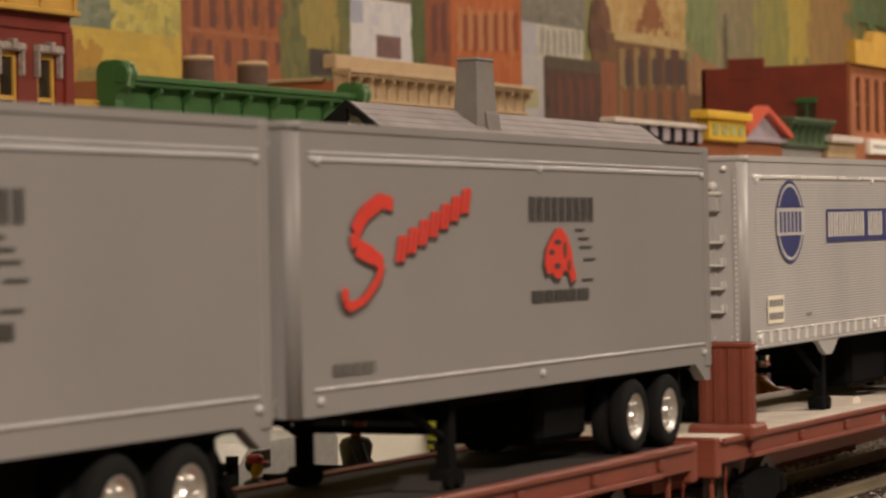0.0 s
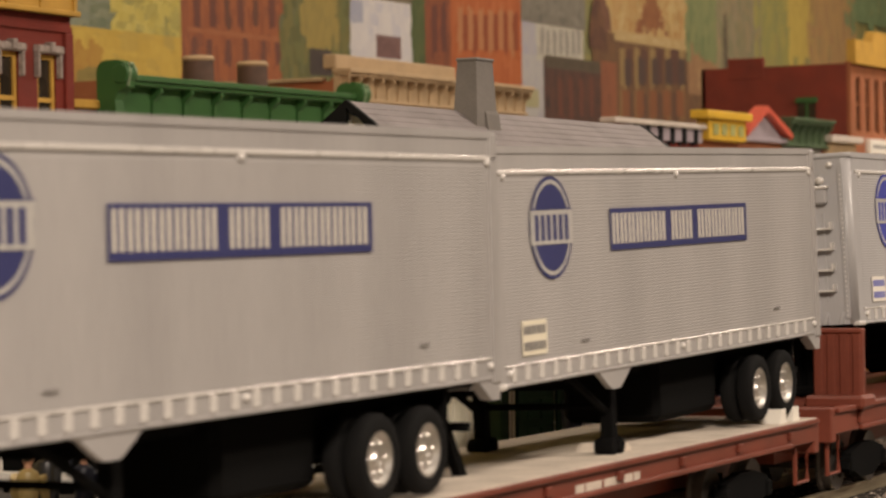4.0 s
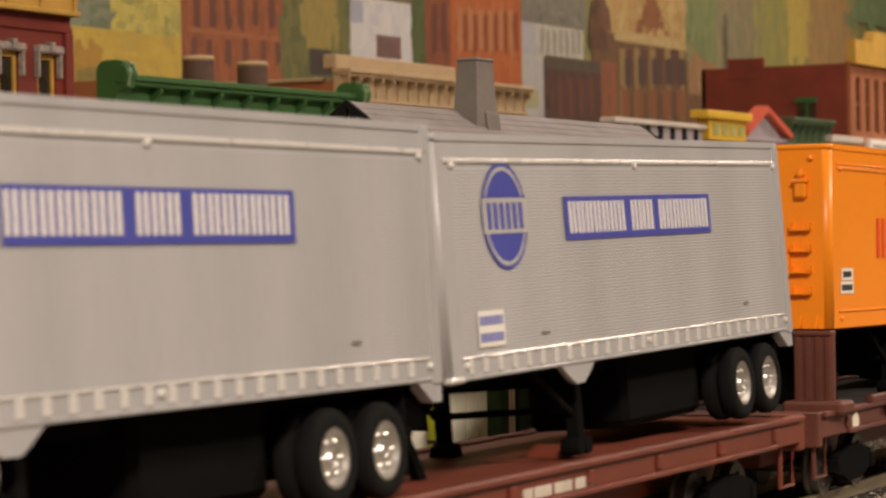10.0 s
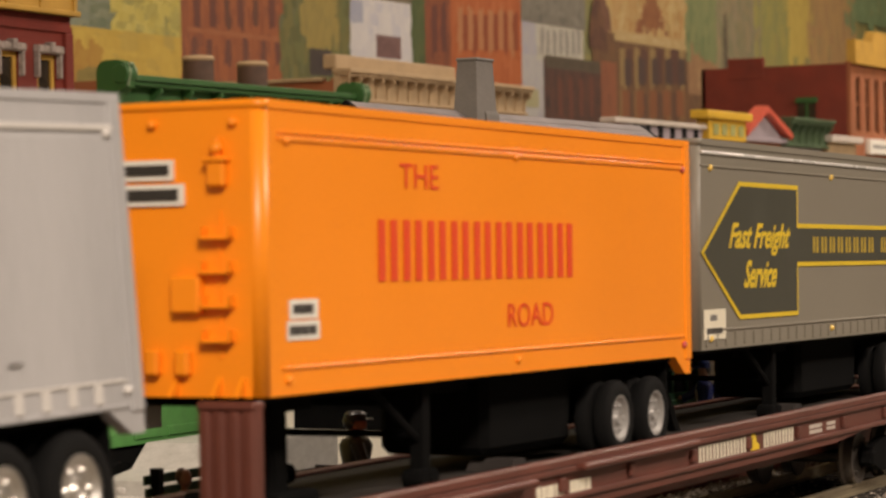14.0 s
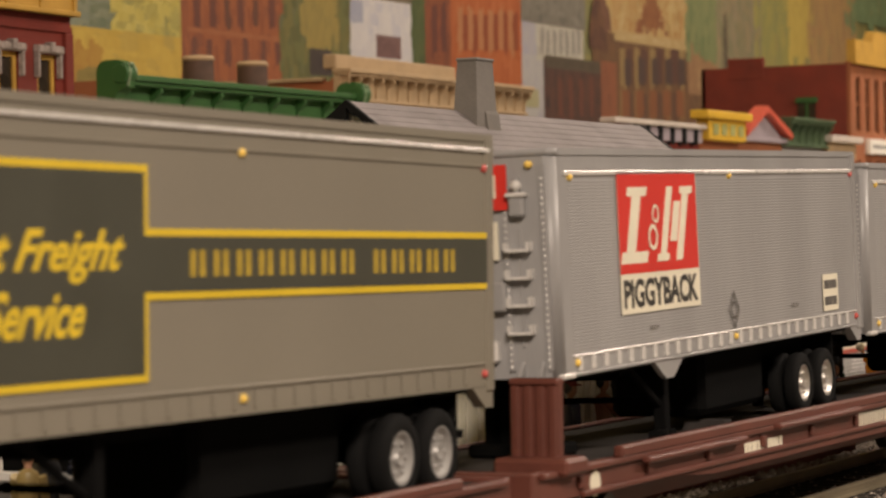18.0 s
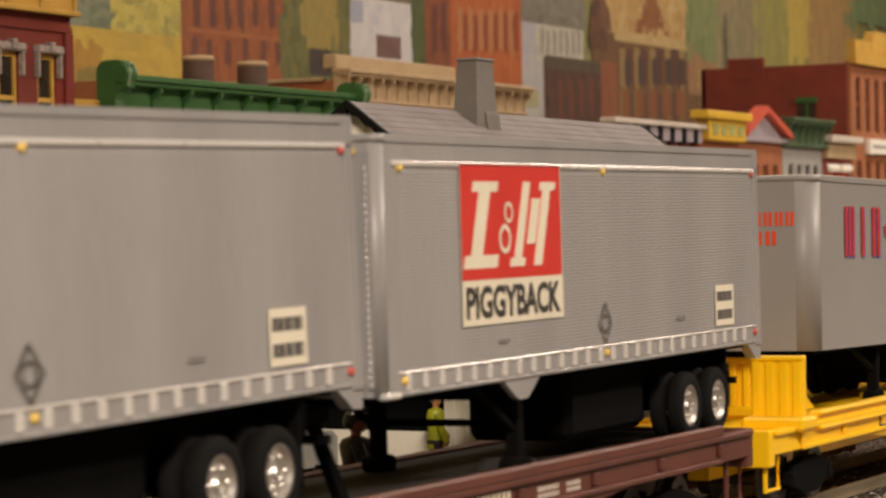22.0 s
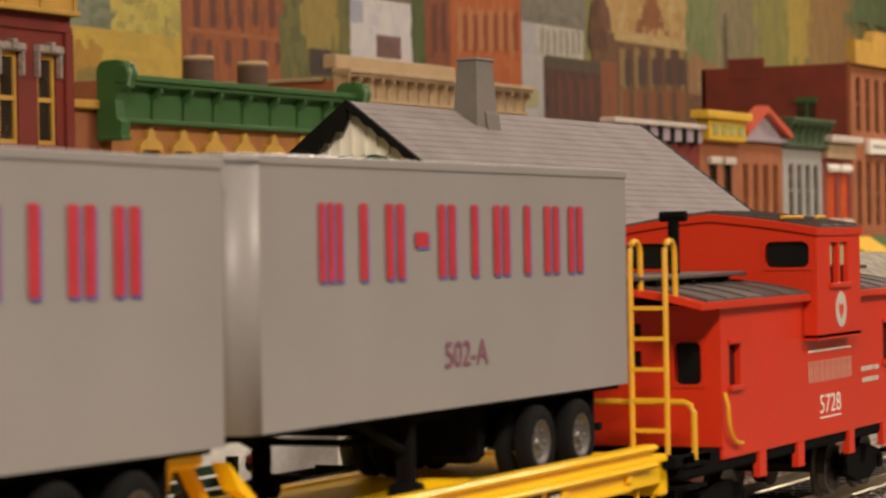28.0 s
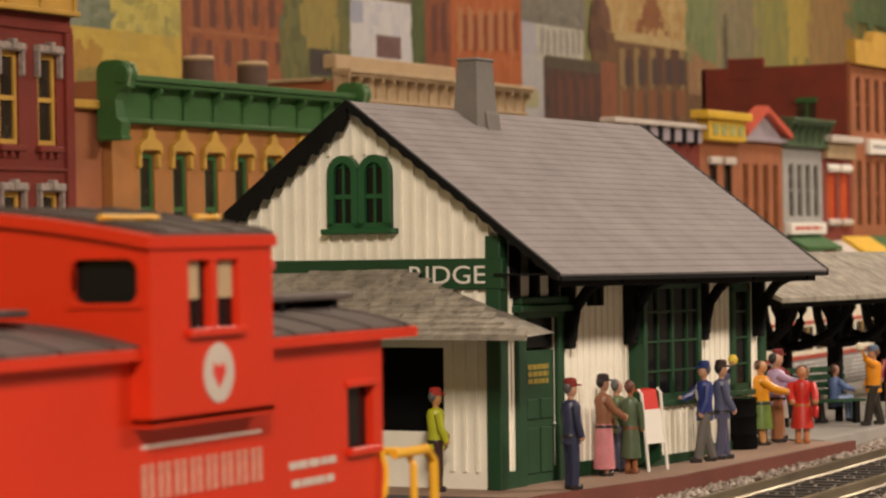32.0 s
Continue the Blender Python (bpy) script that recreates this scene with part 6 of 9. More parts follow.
figurine("painted figurine in a black overcoat with a ruddy face", 0.7110, 0.3680, 0.0360, -60, (0.015, 0.013, 0.013), DARK, DARK, (0.02, 0.016, 0.016), skirt=0.7, arm=(15, 20), skin=(0.30, 0.10, 0.06), broad=1.45)
figurine("seated painted figurine in a plum coat", 0.6240, 0.3740, 0.0340, -90, (0.10, 0.06, 0.065), (0.03, 0.025, 0.025), (0.08, 0.04, 0.025), arm=(25, 20), seat=True, skin=(0.20, 0.09, 0.05))


def standing_parts():
    b = thing("mail_box", "white and green mail chute with a dark red top", "mail box", pose(0.9460, 0.3688, 0.0, 0, 0, -16))
    part("side_panel", Geo().prism([(-0.0030, 0.004), (0.0046, 0.0), (0.0034, 0.029), (-0.0012, 0.029)], "x", -0.0058, -0.0046), GREEN, b)
    part("side_panel", Geo().prism([(-0.0030, 0.004), (0.0046, 0.0), (0.0034, 0.029), (-0.0012, 0.029)], "x", 0.0040, 0.0052), GREEN, b)
    for x in (-0.0060, 0.0054):
        part("white_edge", Geo().tube([(x, -0.0050, 0.0), (x, -0.0022, 0.0285), (x, -0.0008, 0.0300)], 0.0006, 8), WHITE, b)
    part("front_board", Geo().prism([(-0.0042, 0.010), (-0.0032, 0.010), (-0.0014, 0.0225), (-0.0026, 0.0225)], "x", -0.0056, 0.0050), WHITE, b, "white front board")
    part("flap", Geo().prism([(-0.0026, 0.0225), (0.0020, 0.0245), (0.0016, 0.0300), (-0.0012, 0.0296)], "x", -0.0046, 0.0040), RED_DECAL, b)
    d = thing("oil_drum", "black ribbed oil drum standing on the platform", "drum", pose(1.0490, 0.3690, 0.0))
    prof = [(0.0, 0.0), (0.0068, 0.0), (0.0070, 0.0008)]
    for z in (0.0062, 0.0132):
        prof += [(0.0068, z - 0.0008), (0.0073, z), (0.0068, z + 0.0008)]
    prof += [(0.0068, 0.0190), (0.0072, 0.0198), (0.0070, 0.0206), (0.0062, 0.0200), (0.0, 0.0198)]
    part("drum_body", Geo().lathe(prof, (0, 0, 0), "z", 28), BLACK, d, smooth=True)
    part("lid", Geo().lathe([(0.0, 0.0199), (0.0060, 0.0199), (0.0058, 0.0203), (0.0, 0.0204)], (0, 0, 0), "z", 24), CORNICE_GREEN, d, "dull green lid")


def platform_bench(x, y, turn, label):
    be = thing("platform_bench", label, "bench", pose(x, y, 0.0, 0, 0, turn), "platform benches")
    for i in range(4):
        part("seat_slat", Geo().box(-0.024, -0.010 + i * 0.0034, 0.0098, 0.024, -0.0072 + i * 0.0034, 0.0108), GREEN, be)
        part("back_slat", Geo().box(-0.024, 0.0042 + i * 0.0004, 0.0125 + i * 0.0034, 0.024, 0.0050 + i * 0.0004, 0.0150 + i * 0.0034), GREEN, be)
    for u in (-0.020, 0.020):
        part("leg", Geo().box(u - 0.0012, -0.0095, 0.0, u + 0.0012, -0.0070, 0.0100), DARK_TIMBER, be)
        part("leg", Geo().box(u - 0.0012, 0.0030, 0.0, u + 0.0012, 0.0058, 0.0270), DARK_TIMBER, be)


def added_dark_cart(x, y):
    # An added cart: its dark planks cover pale wall that looked too bright.
    b = thing("added_dark_cart", "added dark wooden baggage cart with planked sides", "cart", pose(x, y, 0.0))
    part("bed", Geo().box(-0.016, -0.0070, 0.0078, 0.016, 0.0070, 0.0092, 0.0003), DARK_TIMBER, b)
    for s in (-1, 1):
        for k in range(3):
            part("plank", Geo().box(-0.016, s * 0.0066 - 0.0005, 0.0096 + k * 0.0038, 0.016, s * 0.0066 + 0.0005, 0.0130 + k * 0.0038, 0.0002), DARK_TIMBER, b)
        part("end_board", Geo().box(s * 0.0155 - 0.0006, -0.0060, 0.0090, s * 0.0155 + 0.0006, 0.0060, 0.0215, 0.0003), DARK_TIMBER, b)
        for u in (-0.0105, 0.0105):
            part("wheel", Geo().lathe([(0.0, -0.0007), (0.0042, -0.0007), (0.0044, 0.0), (0.0042, 0.0007), (0.0, 0.0007)], (u, s * 0.0060, 0.0044), "y", 20), BLACK, b, smooth=True)
    for u in (-0.0105, 0.0105):
        part("axle", Geo().tube([(u, -0.0060, 0.0044), (u, 0.0060, 0.0044)], 0.0007, 6).box(u - 0.0008, -0.0040, 0.0044, u + 0.0008, 0.0040, 0.0080), BLACK, b)


standing_parts()
added_dark_cart(0.6890, 0.3720)
platform_bench(1.192, 0.386, -35, "dark green slatted bench under the canopy")
platform_bench(0.644, 0.378, 0, "dark green slatted bench with two seated figures")


def coach():
    """A streamlined silver motor coach parked in the street behind the canopy."""
    c = thing("motor_coach", "silver and cream motor coach with red trim, parked behind the canopy", "bus", pose(1.500, 0.5350, -0.0185, 0, 0, -1))
    L, W, H = 0.27, 0.052, 0.064
    part("lower_body", Geo().prism(rounded_box(L, W, 0.008), "z", 0.006, 0.030), GREY_RIM, c)
    for i in range(9):
        z = 0.008 + i * 0.0024
        part("flute", Geo().box(0.010, -W / 2 - 0.0007, z, L - 0.006, -W / 2 + 0.0004, z + 0.0011), TRIM, c)
    red = paint(0.45, 0.07, 0.04)
    part("belt", Geo().prism(rounded_box(L + 0.0008, W + 0.0008, 0.008), "z", 0.030, 0.0325), red, c)
    part("cabin", Geo().prism(rounded_box(L, W, 0.009), "z", 0.0325, 0.052), CREAM, c)
    part("roof", Geo().prism(rounded_box(L - 0.002, W - 0.002, 0.012), "z", 0.052, H), CREAM, c)
    part("cant_rail", Geo().prism(rounded_box(L + 0.0006, W + 0.0006, 0.009), "z", 0.0505, 0.0525), red, c)
    for i in range(9):
        x = 0.030 + i * 0.026
        w = part("window", Geo().box(x, -W / 2 - 0.0005, 0.0352, x + 0.020, -W / 2 + 0.001, 0.0492, 0.0006), WINDOW_DARK, c)
        part("window_post", Geo().box(x + 0.0094, -W / 2 - 0.0009, 0.0352, x + 0.0106, -W / 2, 0.0492), OCHRE, w)
    part("windscreen", Geo().box(-0.0006, -W / 2 + 0.008, 0.0360, 0.001, W / 2 - 0.008, 0.0500, 0.0006), WINDOW_DARK, c)
    for x in (0.045, 0.215):
        part("wheel", Geo().lathe([(0.0, 0.0), (0.0095, 0.0), (0.0095, 0.006), (0.0, 0.006)], (x, -W / 2 - 0.0005, 0.0095), "y", 20), RUBBER, c)


def rounded_box(L, W, r, n=5):
    w = W / 2
    pts = []
    for cx, cy, a0 in ((L - r, w - r, 0), (r, w - r, 90), (r, -w + r, 180), (L - r, -w + r, 270)):
        pts += [(cx + r * math.cos(radians(a0 + 90 * k / n)), cy + r * math.sin(radians(a0 + 90 * k / n))) for k in range(n + 1)]
    return pts


coach()


def parked_van(x, y, turn, body, label, tall, name, sill=0.013):
    v = thing(name, label, name.split("_")[1], pose(x, y, -0.0, 0, 0, turn) @ Matrix.Diagonal((1, 1, tall, 1)), "parked vehicles")
    m = paint(*body)
    prof = [(0.0, sill), (0.094, sill), (0.094, 0.036), (0.090, 0.040), (0.030, 0.040), (0.020, 0.026), (0.002, 0.022)]
    part("body", Geo().prism(prof, "y", -0.019, 0.019), m, v)
    part("windscreen", Geo().mesh([(0.0205, -0.016, 0.0262), (0.0205, 0.016, 0.0262), (0.0288, 0.016, 0.0382), (0.0288, -0.016, 0.0382)], [(0, 1, 2, 3)]), WINDOW_DARK, v)
    part("side_window", Geo().box(0.030, -0.0196, 0.0250, 0.043, -0.0188, 0.0355, 0.0003), WINDOW_DARK, v)
    part("bumper", Geo().box(-0.002, -0.0195, 0.010, 0.001, 0.0195, 0.0135, 0.0006), TRIM, v)
    # Black box under the body stands in for the shadow beneath the vehicle.
    part("underbody_shadow", Geo().box(0.004, -0.0175, 0.006, 0.090, 0.0175, sill + 0.0002), BLACK, v)
    if sill > 0.015:
        for a, b in ((0.026, 0.044), (0.047, 0.068), (0.071, 0.090)):
            part("side_panel", Geo().box(a, -0.0196, sill + 0.0015, b, -0.0188, sill + 0.0050, 0.0003), m, v)
    for yy in (-0.012, 0.012):
        part("headlight", Geo().ball((0.001, yy, sill + 0.0035), 0.0012, 0.0022, 0.0022), TRIM, v)
    for xx in (0.018, 0.076):
        for s in (-1, 1):
            part("wheel", Geo().lathe([(0.0, 0.0), (0.0078, 0.0), (0.0078, 0.005), (0.0, 0.005)], (xx, s * 0.0165 - 0.0025, 0.0078), "y", 18), RUBBER, v)


parked_van(0.735, 0.452, 2, (0.50, 0.49, 0.46), "low white parked car", 0.55, "parked_car")
parked_van(0.745, 0.500, 0, (0.09, 0.27, 0.07), "green parked delivery van", 1.0, "delivery_van", 0.0205)


# ---- the train ----
def rolling(ob, x, z, turn=(0, 0, 0), pivot=(0, 0, 0), y=TRACK_Y):
    """Sets a thing of the train at its place; turn in degrees about pivot, in its own space."""
    m = Matrix.Translation((x, y, z)) @ Matrix.Translation(pivot) @ pose(0, 0, 0, *turn) @ Matrix.Translation(-Vector(pivot))
    ob.matrix_basis = m
    ROLLING.append((ob, m))
    return ob


def glyph_bars(parent, widths, x, y, z, width, height, mat, name="name_bar", fill=0.74):
    """A company's name as plain upright bars, word by word (widths: letters in each word)."""
    n = sum(widths) + 0.7 * (len(widths) - 1)
    step = width / n
    u = x
    slim = step * fill * 0.35
    bar = Geo().box(0, -0.00012, 0, slim, 0, height).box(step * fill - slim, -0.00012, 0, step * fill, 0, height).data("name_bar", mat)
    for w in widths:
        for i in range(w):
            part(name, bar, None, parent, at=pose(u + step * 0.12, y, z))
            u += step
        u += step * 0.7


WHEEL_CACHE = {}


def road_wheel(parent, x, y, z, r, rim_mat, side, inner=False):
    """A pair of trailer wheels on one end of an axle, its outer face towards side."""
    key = (r, rim_mat.name)
    if key not in WHEEL_CACHE:
        w = r * 0.40
        tyre = Geo().lathe([(r * 0.62, 0), (r * 0.80, -0.0004), (r * 0.95, 0.0003), (r, w * 0.25), (r, w * 0.75), (r * 0.95, w), (r * 0.62, w)], (0, 0, 0), "y", 28).data("tyre", RUBBER, True)
        rim = Geo().lathe([(0.0, w * 0.28), (r * 0.16, w * 0.10), (r * 0.20, w * 0.28), (r * 0.30, w * 0.34), (r * 0.46, w * 0.30), (r * 0.56, w * 0.04), (r * 0.64, 0.0002), (r * 0.64, w * 0.9)], (0, 0, 0), "y", 28)
        for k in range(6):
            a = 2 * math.pi * k / 6
            rim.ball((math.cos(a) * r * 0.36, w * 0.24, math.sin(a) * r * 0.36), r * 0.055, w * 0.12, r * 0.055, 6, 4)
        WHEEL_CACHE[key] = (tyre, rim.data("rim", rim_mat, True))
    tyre, rim = WHEEL_CACHE[key]
    m = pose(x, y, z, 0, 0, 0 if side < 0 else 180)
    t = part("tyre", tyre, None, parent, at=m)
    if inner:
        return t
    part("rim", rim, None, t, "bright wheel rim" if rim_mat is CHROME else "dull grey wheel rim")
    return t


def rounded_plan(length, width, r, n=6):
    """The body's plan: round corners at the nose, square ones at the rear."""
    w = width / 2
    pts = [(length, w)]
    pts += [(r - r * math.sin(a), w - r + r * math.cos(a)) for a in [math.pi / 2 * k / n for k in range(n + 1)]]
    pts += [(r - r * math.cos(a), -w + r - r * math.sin(a)) for a in [math.pi / 2 * k / n for k in range(n + 1)]]
    return pts + [(length, -w)]


def trailer(name, label, L, zb, zt, mat, wheels, style, rim, trim=TRIM, lens=None, r=0.0026, wheel_r=0.0101, sink=0.0):
    """A semi-trailer with its nose at x = 0, standing sink below z = 0."""
    W = 0.0508
    t = thing(name, label, "trailer", group="highway trailers on flatcars")
    y = -W / 2
    crest = zt - (0.0007 if style == "ribbed" else 0.0)
    body = part("body", Geo().prism(rounded_plan(L, W, r), "z", zb, crest), mat, t, smooth="corners")
    roof_plan = rounded_plan(L + 0.0004, W + 0.0008, r)
    part("roof_rim", Geo().prism([(p[0] - 0.0002, p[1]) for p in roof_plan], "z", crest - 0.0012, crest + 0.0006), mat, t, smooth="corners")
    # sides
    for s in (-1, 1):
        ys = s * W / 2
        if style == "ribbed":
            n = 52
            z0, z1 = zb + 0.0054, zt - 0.0082
            outline = [(ys, z0)]
            for i in range(n):
                a = z0 + (z1 - z0) * i / n
                h = (z1 - z0) / n
                outline += [(ys + s * 0.00008, a + h * 0.30), (ys + s * 0.00008, a + h * 0.50), (ys + s * 0.00001, a + h * 0.8)]
            outline += [(ys, z1)]
            g = Geo()
            for (ya, za), (yb, zb2) in zip(outline, outline[1:]):
                g.quad((0.0085, ya, za), (L - 0.0045, ya, za), (L - 0.0045, yb, zb2), (0.0085, yb, zb2))
            part("corrugated_side", g, mat, t, "finely corrugated side sheet")
            part("top_rail", Geo().box(0.006, min(ys, ys + s * 0.0006), zt - 0.0072, L - 0.0008, max(ys, ys + s * 0.0006), zt - 0.0060, 0.0002), trim, t)
        elif style in ("moulded", "orange"):
            part("side_moulding", Geo().box(0.0065, min(ys, ys + s * 0.0005), zt - 0.0078, L - 0.0015, max(ys, ys + s * 0.0005), zt - 0.0066, 0.0002), trim if style == "moulded" else mat, t)
            part("side_moulding", Geo().box(0.0065, min(ys, ys + s * 0.0004), zt - 0.0062, L - 0.0015, max(ys, ys + s * 0.0004), zt - 0.0056, 0.0001), trim if style == "moulded" else mat, t)
        elif style == "railed":
            part("top_rail", Geo().box(0.002, min(ys, ys + s * 0.0007), zt - 0.0038, L - 0.002, max(ys, ys + s * 0.0007), zt - 0.0028, 0.0002), trim, t)
            part("side_moulding", Geo().box(0.002, min(ys, ys + s * 0.0004), zt - 0.0074, L - 0.002, max(ys, ys + s * 0.0004), zt - 0.0068, 0.0001), mat, t)
        if style != "rounded":
            rail = part("bottom_rail", Geo().box(0.0075, min(ys, ys + s * 0.0005), zb + (0.0046 if style == "ribbed" else 0.0052), L - 0.0045, max(ys, ys + s * 0.0005), zb + (0.0053 if style == "ribbed" else 0.0060), 0.0002), trim if style in ("ribbed", "moulded") else mat, t)
        if style == "ribbed" and s < 0:
            stake = Geo().box(0, -0.0005, 0, 0.0027, 0, 0.0036, 0.0002).data("stake", trim)
            n = 27
            for i in range(n):
                part("stake", stake, None, rail, at=pose(0.0105 + (L - 0.018) * i / n, ys, zb + 0.0010))
        if style == "railed" and s < 0:
            stake = Geo().box(0, -0.0004, 0, 0.0016, 0, 0.0040, 0.0002).data("stake", mat)
            for i in range(28):
                part("stake", stake, None, rail, at=pose(0.006 + (L - 0.014) * i / 28, ys, zb + 0.0008))
    # nose, rear
    if style != "rounded":
        for yy in (-W / 2 + 0.0030, -0.0120, 0.0120, W / 2 - 0.0030):
            if style == "ribbed":
                seam = part("nose_seam", Geo().box(-0.0006, yy - 0.0008, zb + 0.002, 0.0002, yy + 0.0008, zt - 0.004), mat, t)
                rv = Geo().ball((0, 0, 0), 0.0003, 0.0003, 0.0003, 6, 4).data("rivet", trim)
                for k in range(30):
                    part("rivet", rv, None, seam, at=pose(-0.0006, yy, zb + 0.003 + k * (zt - zb - 0.009) / 30))
        lad = part("nose_ladder", Geo().box(-0.0004, -0.0158, zb + 0.008, 0.0001, -0.0152, zb + 0.038), mat, t, "climbing rungs on the nose")
        rung = Geo().box(-0.0030, -0.0034, -0.0004, 0.0, 0.0034, 0.0004, 0.0002).box(-0.0030, -0.0034, 0.0, 0.0, -0.0028, 0.0022).box(-0.0030, 0.0028, 0.0, 0.0, 0.0034, 0.0022).data("rung", mat if style == "orange" else trim)
        for k in range(4):
            part("rung", rung, None, lad, at=pose(0, -0.0155, zb + 0.0115 + k * 0.0070))
        part("junction_box", Geo().box(-0.0028, -0.0118, zb + 0.0172, 0.0001, -0.0050, zb + 0.0248, 0.0005), mat, t)
        vent = part("nose_vent", Geo().box(-0.0026, -0.0178, zt - 0.0172, 0.0001, -0.0136, zt - 0.0118, 0.0006), mat, t, "small hooded vent on the nose")
        part("vent_lid", Geo().box(-0.0032, -0.0184, zt - 0.0122, 0.0001, -0.0130, zt - 0.0110, 0.0004), trim if style == "ribbed" else mat, vent)
        part("vent_pipe", Geo().tube([(-0.0012, -0.0157, zt - 0.0112), (-0.0012, -0.0157, zt - 0.0072)], 0.0009, 8), mat, vent, smooth=True)
        part("vent_knob", Geo().ball((-0.0016, -0.0157, zt - 0.0092), 0.0015, 0.0016, 0.0014), trim if style == "ribbed" else mat, vent, smooth=True)
        for yy in (-0.0072, 0.0, 0.0095):
            part("nose_connector", Geo().box(-0.0026, yy - 0.0016, zb + 0.0043, 0.0001, yy + 0.0016, zb + 0.0098, 0.0006), trim if style == "ribbed" else mat, t)
        for yy in (-0.0205, -0.0150, -0.0050, 0.0050):
            part("nose_bracket", Geo().prism([(-0.0034, zb + 0.0002), (0.0001, zb + 0.0002), (0.0001, zb + 0.0044)], "y", yy - 0.0005, yy + 0.0005), mat, t)
        lens_n = lens or trim
        for yy, zz in ((-0.0190, zt - 0.0040), (0.0190, zt - 0.0040), (0.0, zt - 0.0040)):
            part("marker_light", Geo().ball((-0.0006, yy, zz), 0.0010, 0.0012, 0.0010), lens_n, t)
    if style == "ribbed":
        for s in (-1, 1):
            # Bright trim piece gives the nose's lower corner its white highlight.
            part("corner_foot_highlight", Geo().box(0.0004, min(s * (W / 2 + 0.0006), s * (W / 2 - 0.002)), zb - 0.0006, 0.0080, max(s * (W / 2 + 0.0006), s * (W / 2 - 0.002)), zb + 0.0009, 0.0004), trim, t)
            part("sill_lip", Geo().box(0.0082, min(s * (W / 2 + 0.0005), s * (W / 2 - 0.001)), zb - 0.0002, L - 0.0045, max(s * (W / 2 + 0.0005), s * (W / 2 - 0.001)), zb + 0.0007, 0.0002), mat, t)
    rear = part("rear_frame", Geo().box(L - 0.0040, -W / 2 - 0.0006, zb - 0.0012, L + 0.0004, W / 2 + 0.0006, crest + 0.0002, 0.0005), mat, t) if style != "rounded" else None
    if style != "rounded":
        for s in (-1, 1):
            ys = s * (W / 2)
            part("rear_gusset", Geo().prism([(L - 0.012, zb + 0.0002), (L + 0.0003, zb + 0.0002), (L + 0.0003, zb - 0.0050), (L - 0.004, zb - 0.0050)], "y", min(ys, ys - s * 0.003), max(ys, ys - s * 0.003)), mat, t)
        for s in (-1, 1):
            ys = s * (W / 2 + 0.0002)
            for u, v, last in ((0.0100, zt - 0.0076, 0), (0.0100, zb + 0.0032, 0), (L / 2 + 0.003, zt - 0.0076, 0), (L / 2 + 0.003, zb + 0.0032, 0), (L - 0.0050, zt - 0.0076, 1), (L - 0.0050, zb + 0.0032, 1)):
                mm = trim if lens is None else RED_LENS if last else lens
                part("side_lamp", Geo().ball((u, ys, v), 0.0011, 0.0009, 0.0010, 8, 6), mm, t, smooth=True)
    # underside
    part("floor_frame", Geo().box(0.004, -W / 2 + 0.002, zb - 0.0012, L - 0.002, W / 2 - 0.002, zb + 0.001), BLACK, t)
    for s in (-1, 1):
        part("chassis_beam", Geo().box(0.076, s * 0.009 - 0.0012, zb - 0.0045, L - 0.006, s * 0.009 + 0.0012, zb), BLACK, t)
    gear = part("landing_gear", Geo().box(0.082, -W / 2 + 0.006, zb - 0.0060, 0.087, W / 2 - 0.006, zb), BLACK, t, "black landing gear")
    for s in (-1, 1):
        yy = s * (W / 2 - 0.0065)
        part("leg", Geo().box(0.0828, yy - 0.0018, 0.0022 - sink, 0.0866, yy + 0.0018, zb, 0.0003), BLACK, gear)
        for dx in (-0.0026, 0.0026):
            part("roller", Geo().lathe([(0.0, -0.0026), (0.0021, -0.0026), (0.0024, -0.0020), (0.0024, 0.0020), (0.0021, 0.0026), (0.0, 0.0026)], (0.0847 + dx, yy, 0.0024 - sink), "y", 14), BLACK, gear, smooth=True)
        part("leg_brace", Geo().tube([(0.0846, yy, 0.010), (0.060, yy, zb - 0.001)], 0.0010, 6), BLACK, gear)
        if style == "ribbed":
            ys = s * W / 2
            part("gusset_plate", Geo().prism([(0.0630, zb + 0.0008), (0.0880, zb + 0.0008), (0.0808, zb - 0.0040), (0.0785, zb - 0.0052), (0.0735, zb - 0.0052), (0.0708, zb - 0.0040)], "y", min(ys, ys - s * 0.0016), max(ys, ys - s * 0.0016)), mat, t, "triangular gusset plate over the landing gear")
    part("leg_crossbar", Geo().tube([(0.0846, -W / 2 + 0.007, 0.012), (0.0846, W / 2 - 0.007, 0.012)], 0.0010, 6), BLACK, gear)
    part("kingpin_plate", Geo().box(0.010, -0.014, zb - 0.0024, 0.040, 0.014, zb), BLACK, t)
    bog = part("bogie", Geo().box(wheels[0] - 0.014, -0.0120, wheel_r * 0.9, wheels[1] + 0.014, 0.0120, zb, 0.001), BLACK, t, "tandem axle bogie")
    # Underfloor box, lengthened and lowered in black to fill the shaded gap too.
    part("shade_filling_box", Geo().box(0.150 if style == "moulded" else 0.130, -0.0150, 0.0036, wheels[0] - 0.0112, 0.0150, zb, 0.002), BLACK, t)
    for x in wheels:
        part("axle", Geo().tube([(x, -W / 2 + 0.004, wheel_r - sink), (x, W / 2 - 0.004, wheel_r - sink)], 0.0016, 8), BLACK, bog)
        for s in (-1, 1):
            road_wheel(bog, x, s * (W / 2 - 0.0008), wheel_r - sink, wheel_r, rim, s)
            road_wheel(bog, x, s * (W / 2 - 0.0062), wheel_r - sink, wheel_r, rim, s, True)
